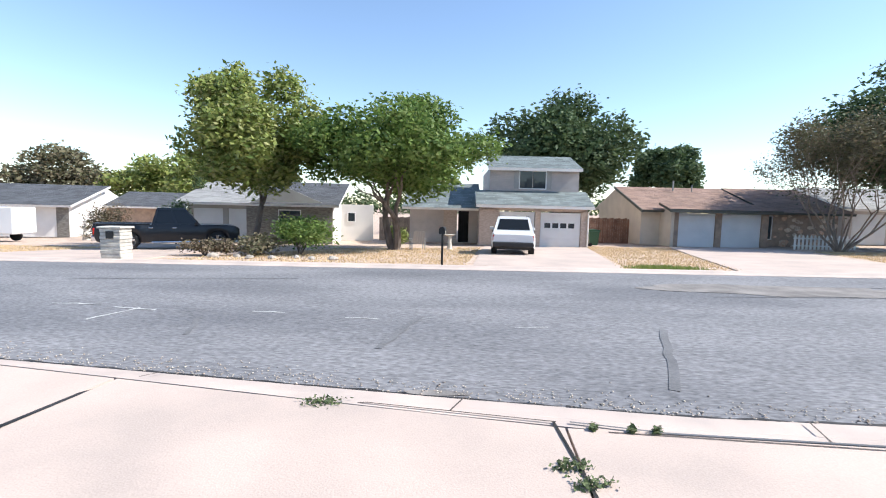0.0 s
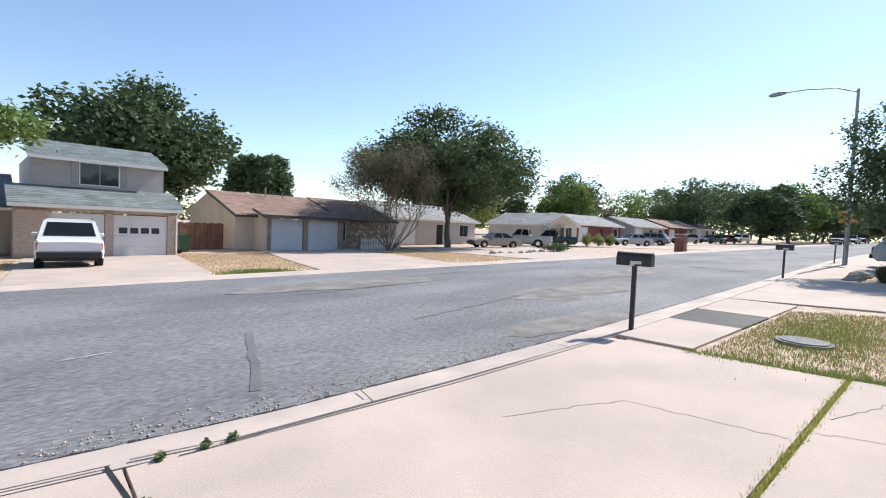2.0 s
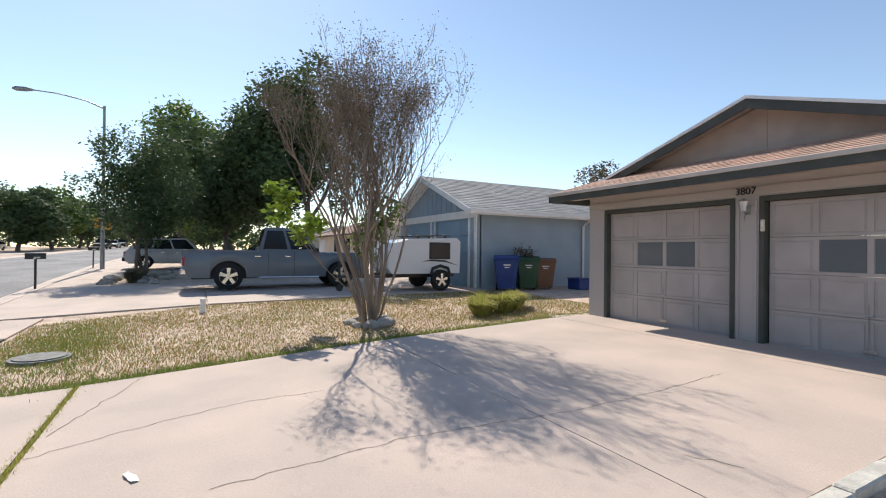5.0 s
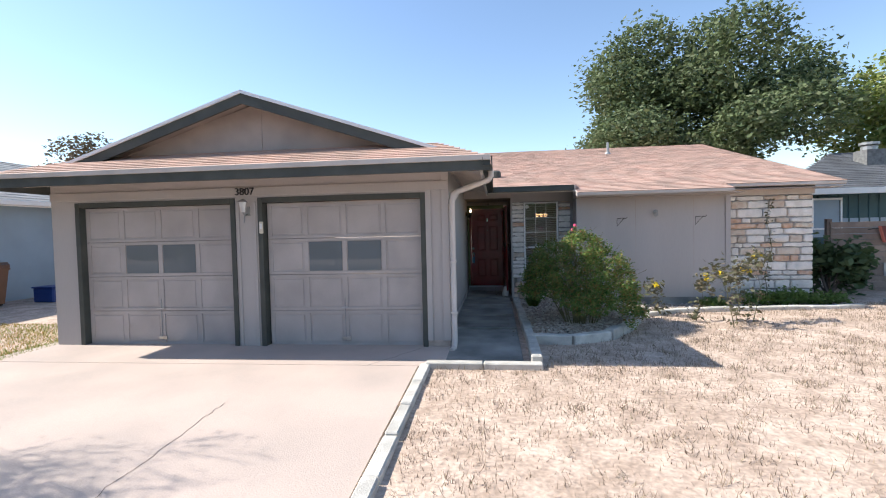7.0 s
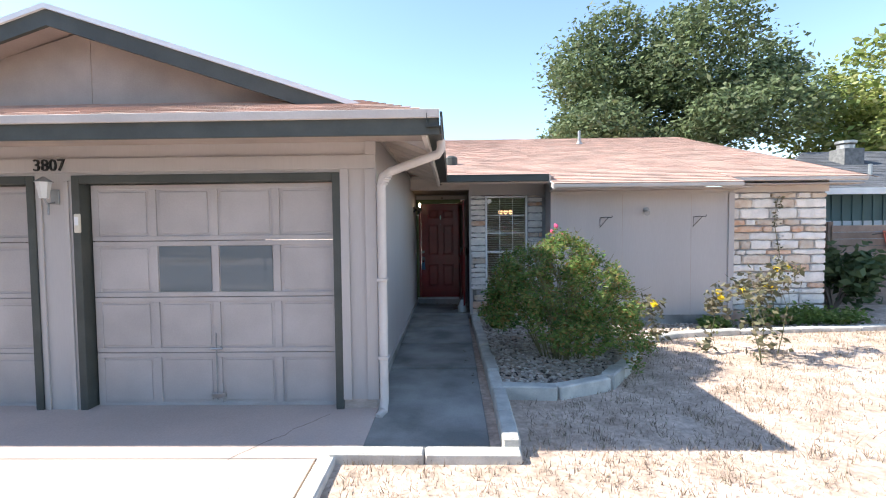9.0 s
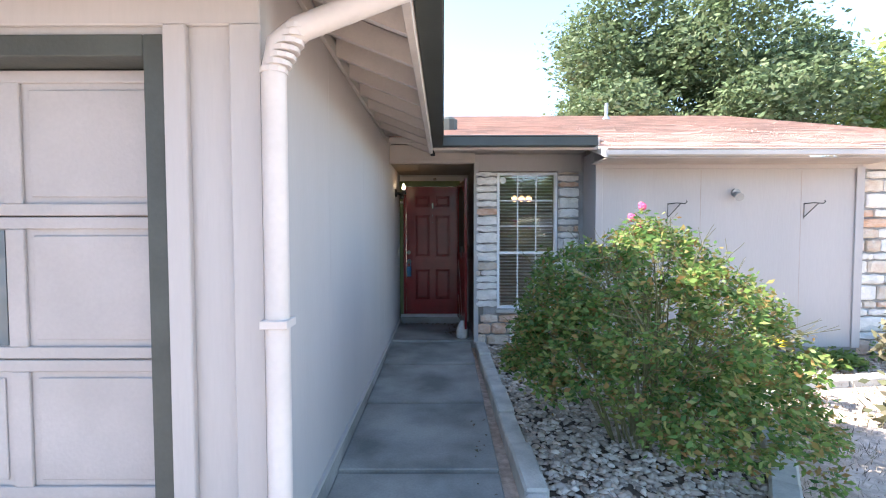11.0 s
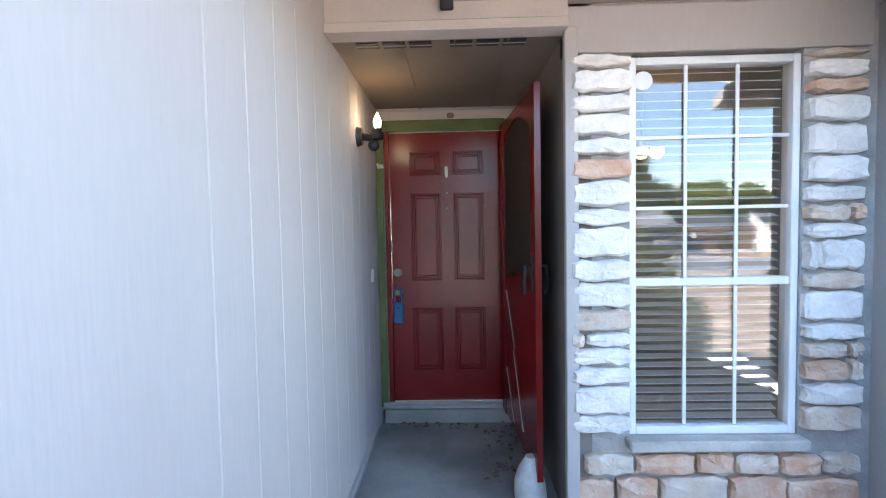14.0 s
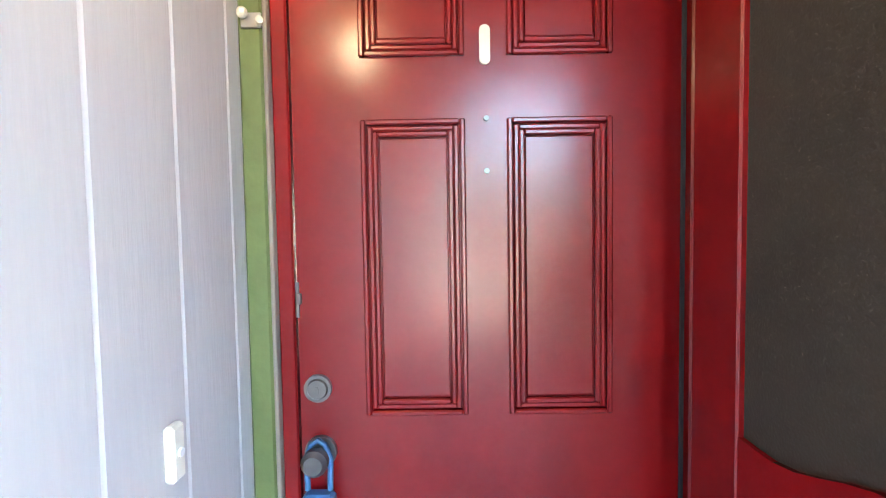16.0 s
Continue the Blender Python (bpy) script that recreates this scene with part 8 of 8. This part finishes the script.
part("stem", B().tube([(0, 0, 0), (0, 0, 1.5)], [0.22, 0.06], 12), M_LIME, ft)
for z, r in ((0.35, 0.5), (0.8, 0.36), (1.2, 0.22)):
    part("bowl", B().tube([(0, 0, z - 0.06), (0, 0, z + 0.04)], [r * 0.4, r], 16), M_LIME, ft)
pl2 = thing("brick_mailbox", pose(-11.6, 14.6, ground_z(-11.6, 14.6), 0, 0, 6), "pale stacked-stone mailbox pillar at the far kerb", "mailbox")
for i in range(9):
    part("stone_course", B().box(-0.33 + 0.01 * (i % 2), 0.33 - 0.01 * (i % 3), -0.3 + 0.01 * (i % 2), 0.3, i * 0.115, i * 0.115 + 0.108, 0.012), M_LIME, pl2)
part("cap", B().box(-0.38, 0.38, -0.35, 0.35, 1.04, 1.10, 0.015), M_LIME, pl2)
part("mail_door", B().box(-0.12, 0.12, -0.325, -0.29, 0.72, 0.95, 0.01), M_BLACK, pl2)
pr = thing("brick_mailbox", pose(37.2, 14.9, ground_z(37.2, 14.9)), "red brick mailbox pillar at the far kerb", "mailbox")
for i in range(13):
    part("brick_course", B().box(-0.34, 0.34, -0.34, 0.34, i * 0.1, i * 0.1 + 0.09, 0.008), M_BRICK_R, pr)
part("cap", B().box(-0.4, 0.4, -0.4, 0.4, 1.3, 1.37, 0.01), M_LIME, pr)


def shrub(x, y, w, h, material, label, seed, n=1600, size=0.07):
    s = thing("shrub", pose(x, y, ground_z(x, y)), label, "shrub")
    rr = random.Random(seed)
    cs = [(rr.uniform(-w, w) * 0.32, rr.uniform(-w, w) * 0.25, h * rr.uniform(0.3, 0.7)) for _ in range(8)]
    leaf_cloud("leaves", cs, [(w * 0.26, w * 0.26, h * 0.3)] * 8, n, size, material, s, "", seed, 0.1)
    b = B()
    for c in cs:
        b.tube([(0, 0, -0.05), (c[0] * 0.5, c[1] * 0.5, c[2] * 0.6), c], [0.03, 0.02, 0.008], 5)
    part("stems", b, M_BARK, s)
    return s


shrub(-7.2, 18.8, 3.0, 1.7, M_LEAF, "loose green shrub in the far bed", 301, 3200, 0.08)
shrub(-8.6, 18.0, 2.2, 0.9, M_LEAF_G, "low grey-green shrub in the far bed", 302)
shrub(-10.2, 17.2, 2.0, 0.8, M_LEAF_B, "dry rust-coloured grass clump in the far bed", 303)
shrub(-4.9, 27.5, 1.2, 1.5, M_LEAF_Y, "yellow-green shrub by the white wall", 304)
shrub(-21.6, 25.6, 2.4, 2.4, M_LEAF_B, "brown-green shrub beside the gable wall", 305, 2200)
shrub(-17.9, 26.4, 1.8, 2.9, M_LEAF_D, "dark conical shrub beside the drive", 306, 2200)
shrub(-19.4, 31.0, 1.1, 5.4, M_LEAF_D, "tall narrow dark cypress beside the house", 307, 3200)
shrub(29.5, 20.6, 2.2, 0.7, M_LEAF_D, "dark low shrub by the far drive", 308)
for x in (44, 46.5, 49):
    shrub(x, 27, 1.3, 1.6, M_LEAF_Y, "yucca-like green shrub by the far drive", 309 + int(x))
shrub(47, 33, 3.0, 3.0, M_LEAF_B, "rust and green shrubs before the far house", 320)
rocks("rock", [(22.5 + 0.6 * i, 20.6 + 0.45 * math.sin(i)) for i in range(12)], 0.14, 0.26, "pale rock edging the far bed", 5)
rocks("rock", [(-9.5 + 0.75 * i, 16.5 + 0.3 * math.sin(2 * i)) for i in range(7)], 0.12, 0.22, "pale rock along the far bed", 6)


# farther houses along the street
def far_house(x, y, rot, w, d, wall_m, roof_m, label, seed, gable=False):
    h = thing("house", pose(x, y, ground_z(x, y) - 0.02, 0, 0, rot), label, "house")
    part("wall", B().box(-w / 2, w / 2, 0, d, 0, 2.5), wall_m, h)
    if gable:
        part("gable", B().prism([(-w / 2, 2.5), (w / 2, 2.5), (0, 2.5 + w * 0.19)], 0.0, 0.2, "y"), wall_m, h)
        s = math.hypot(w / 2 + 0.4, (w / 2 + 0.4) * 0.38)
        for q in (-1, 1):
            roof_part(h, (q * (w / 2 + 0.4), -0.4, 2.5 - 0.15), (0, 1, 0), (-q, 0, 0.38), d + 0.8, s, roof_m, None, None, seed + q)
    else:
        roof_part(h, (-w / 2 - 0.4, -0.5, 2.5), (1, 0, 0), (0, d / 2 + 0.5, 1.7), w + 0.8, math.hypot(d / 2 + 0.5, 1.7), roof_m, None, None, seed)
        part("rear_roof", B().add([(-w / 2 - 0.4, d / 2, 4.19), (w / 2 + 0.4, d / 2, 4.19), (w / 2 + 0.4, d + 0.5, 2.4), (-w / 2 - 0.4, d + 0.5, 2.4)], [(0, 1, 2, 3)]), roof_m, h)
        for gx in (-w / 2, w / 2 - 0.1):
            part("side_gable", B().prism([(0, 2.5), (d, 2.5), (d / 2, 4.15)], gx, gx + 0.1, "x"), wall_m, h)
    h_gdoor(h, -w / 2 + 0.5, -w / 2 + 2.9, 0, 2.15, 0.0, -1, M_GDW)
    h_window(h, w / 2 - 2.6, w / 2 - 1.2, 0.9, 2.1, 0.0, -1, 2)
    part("door", B().box(-0.1, 0.8, -0.03, 0.01, 0, 2.05, 0.01), M_DARK, h)
    return h


far_house(31.5, 36.5, 5, 12, 9, M_LAP, M_SHNG_LG, "pale single-storey house behind the live oak", 401)
far_house(51.0, 35.0, 0, 7.5, 9, M_CREAM, M_SHNG_LG, "tan gable-fronted house along the street", 402, True)
far_house(66.0, 38.0, 0, 13, 9, M_REDW, M_SHNG_LG, "dark red house with pale roof along the street", 404)
far_house(83.0, 38.0, 0, 12, 9, M_GREYW, M_SHNG_LG, "grey house with pale roof along the street", 405)
far_house(99.0, 39.0, 0, 12, 9, M_REDW, M_SHNG_BR, "dark red house farther along the street", 406)
far_house(116.0, 40.0, 0, 12, 9, M_CREAM, M_SHNG_DK, "cream house at the far end of the street", 407)
far_house(46.0, -12.0, 180, 13, 9, M_CREAM, M_SHNG_BR, "cream house beyond the neighbour's trees", 408)
far_house(66.0, -12.0, 180, 13, 9, M_GREYW, M_SHNG_DK, "grey house on the near side of the street", 409)

# the blue neighbour
bn = thing("house", pose(0, 0, 0) @ Matrix.Diagonal((1, 1, 1.14, 1)), "pale blue house with white trim and grey shingle roof", "house")
part("side_wall", B().box(14.25, 14.45, -17, -8.55, -0.1, 2.42), M_BLUEW, bn, "pale blue side wall")
part("front_wall", B().box(14.25, 14.75, -8.6, -8.4, -0.05, 2.15).box(17.35, 17.75, -8.6, -8.4, -0.05, 2.15).box(20.4, 21.0, -8.6, -8.4, -0.05, 2.15).box(14.25, 21.0, -8.6, -8.4, 2.15, 2.45), M_BLUEW, bn)
part("gable", B().prism([(14.25, 2.45), (21.0, 2.45), (17.6, 3.75)], -8.6, -8.42, "y"), M_BLUEW, bn)
for i in range(16):
    x = 14.5 + i * 0.4
    part("batten", B().box(x, x + 0.04, -8.42, -8.40, 2.46, 2.45 + 1.28 * (1 - abs(x - 17.6) / 3.4) - 0.05), M_BLUEW, bn)
part("trim_band", B().box(14.2, 21.05, -8.41, -8.36, 2.18, 2.42, 0.01).box(14.22, 14.36, -8.40, -8.36, -0.05, 2.18).box(14.66, 14.76, -8.4, -8.36, -0.05, 2.18).box(17.32, 17.44, -8.4, -8.36, -0.05, 2.18).box(17.68, 17.78, -8.4, -8.36, -0.05, 2.18), M_WHITE, bn, "white trim boards")
h_gdoor(bn, 14.78, 17.3, 0, 2.16, -8.48, 1, M_BLUED)
h_gdoor(bn, 17.8, 20.35, 0, 2.16, -8.48, 1, M_BLUED)
sl2 = 1.42 / 3.85
for q in (-1, 1):
    roof_part(bn, (17.6 + q * 3.85, -17.4, 2.38), (0, 1, 0), (-q, 0, sl2), 9.6, math.hypot(3.85, 1.42), M_SHNG_LG, None, None, 420 + q)
    part("rake_board", B().prism([(17.6 + q * 3.85, 2.22), (17.6 + q * 3.85, 2.40), (17.6, 3.80), (17.6, 3.62)], -7.82, -7.78, "y"), M_WHITE, bn, "white rake board")
part("eave_gutter", B().box(13.66, 13.76, -17.4, -7.8, 2.26, 2.38, 0.01), M_WHITE, bn, "white gutter")
part("downspout", B().tube([(13.72, -13.4, 2.28), (14.18, -13.4, 2.05), (14.18, -13.4, 0.15), (13.8, -13.2, 0.0)], 0.05, 8), M_WHITE, bn, "white downspout")
part("rear_wing", B().box(12.6, 14.25, -19.5, -16.5, -0.1, 2.42), M_BLUEW, bn)
roof_part(bn, (12.2, -15.8, 2.4), (1, 0, 0), (0, -4.5, 1.6), 8.0, 4.8, M_SHNG_LG, None, None, 425)
bk = thing("bicycle", pose(12.9, -14.6, ground_z(12.9, -14.6), 0, 0, 80), "dark bicycle leaning by the blue wall", "bicycle")
for x in (-0.5, 0.5):
    part("wheel", B().tube([(x + 0.31 * math.cos(a), 0, 0.33 + 0.31 * math.sin(a)) for a in (6.283 * i / 16 for i in range(17))], 0.02, 5, False), M_TYRE, bk)
part("frame", B().tube([(-0.5, 0, 0.33), (-0.15, 0, 0.75), (0.4, 0, 0.8), (0.5, 0, 0.33)], 0.016, 6).tube([(-0.15, 0, 0.75), (0, 0, 0.32), (0.4, 0, 0.78)], 0.016, 6).tube([(0, 0, 0.32), (-0.5, 0, 0.33)], 0.014, 6), M_BLACK, bk)
part("handlebar", B().tube([(0.4, -0.25, 1.0), (0.4, 0, 0.98), (0.4, 0.25, 1.0)], 0.014, 6).tube([(0.4, 0, 0.8), (0.4, 0, 0.98)], 0.014, 6), M_BLACK, bk)
part("saddle", B().box(-0.3, -0.05, -0.06, 0.06, 0.86, 0.92, 0.02).tube([(-0.17, 0, 0.75), (-0.17, 0, 0.88)], 0.012, 6), M_BLACK, bk)

# the teal neighbour, its fence and planter
tn = thing("house", pose(0, 0, 0), "dark teal neighbouring house with grey roof and white trim", "house")
part("front_wall", B().box(-16, -8.3, -17.2, -17.0, -0.1, 2.55).box(-8.5, -8.3, -26, -17.2, -0.1, 2.55), M_TEAL, tn, "dark teal siding")
for i in range(26):
    part("batten", B().box(-8.6 - i * 0.3, -8.56 - i * 0.3, -17.0, -16.975, 1.5, 2.5), M_TEAL, tn)
part("lower_siding", B().box(-16, -8.3, -17.0, -16.985, 1.15, 1.75), M_BLUEW, tn, "pale blue-grey lower siding")
h_window(tn, -10.1, -9.3, 1.45, 2.35, -16.98, 1, 1, M_BLUEW)
part("eave", B().box(-16.5, -7.8, -16.45, -16.3, 2.5, 2.68), M_WHITE, tn, "white eave board")
roof_part(tn, (-16.5, -16.35, 2.68), (1, 0, 0), (0, -4.5, 1.7), 8.7, 4.8, M_SHNG_DK, None, lambda k: 1 - 0.52 * k, 430)
part("chimney", B().box(-12.9, -12.25, -19.5, -18.85, 2.9, 4.2), M_LID, tn, "pale boxed chimney")
part("chimney_cap", B().tube([(-12.57, -19.2, 4.2), (-12.57, -19.2, 4.34)], 0.25, 12).tube([(-12.57, -19.2, 4.39), (-12.57, -19.2, 4.48)], 0.3, 12).tube([(-12.57, -19.2, 4.34), (-12.57, -19.2, 4.40)], 0.1, 8), M_GALV, tn, "round metal chimney cap")
part("vent_pipe", B().tube([(-12.0, -17.6, 3.1), (-12.0, -17.6, 3.5)], 0.06, 8), M_GALV, tn)
fc = thing("plank_fence", pose(-7.3, -13.2, -0.15), "weathered horizontal plank fence with an iron ornament", "fence")
for r in range(12):
    for k in range(3):
        part("plank", B().box(-2.0 * (k + 1) + 0.01, -2.0 * k - 0.01, 0, 0.03, r * 0.148, r * 0.148 + 0.14, 0.004), M_FENCE, fc)
for k in range(4):
    part("post", B().box(-2.0 * k - 0.06, -2.0 * k + 0.05, -0.1, -0.001, 0, 1.85), M_FENCE, fc)
part("cat_flap", B().box(-1.55, -1.2, 0.031, 0.05, 0.42, 0.75, 0.008).box(-1.48, -1.27, 0.05, 0.055, 0.48, 0.68), M_GALV, fc, "small framed hatch")
og = thing("letter_planter", pose(-8.6, -13.12, 1.3), "rust-red W-shaped metal planter on the fence", "planter")
og.rotation_euler = (0, 0, math.pi)
part("letter", B().prism([(-0.26, 0.2), (-0.16, 0.2), (-0.11, -0.02), (-0.04, 0.15), (0.04, 0.15), (0.11, -0.02), (0.16, 0.2), (0.26, 0.2), (0.15, -0.2), (0.08, -0.2), (0, 0.02), (-0.08, -0.2), (-0.15, -0.2)], -0.10, 0.0, "y"), M_REDW, og)
part("bracket", B().tube([(-0.5, -0.03, 0.12), (-0.2, -0.05, 0.16), (0.2, -0.05, 0.14), (0.5, -0.03, 0.18)], 0.012, 6), M_BLACK, og)
sd2 = shrub(-6.9, -12.6, 1.5, 1.5, M_LEAF_D, "dark leafy plant at the fence corner", 330, 1500, 0.1)
rocks("boulder", [(-9.3, -11.6), (-10.0, -11.3), (-10.6, -11.9)], 0.28, 0.42, "large pale boulder on the neighbouring lot", 9)
edging("edging_neighbour", [(-7.2, -11.4), (-9.3, -11.0), (-11, -10.6)], "pale stone edging of the neighbouring bed", 0.1, 0.2, 0.6, 8)
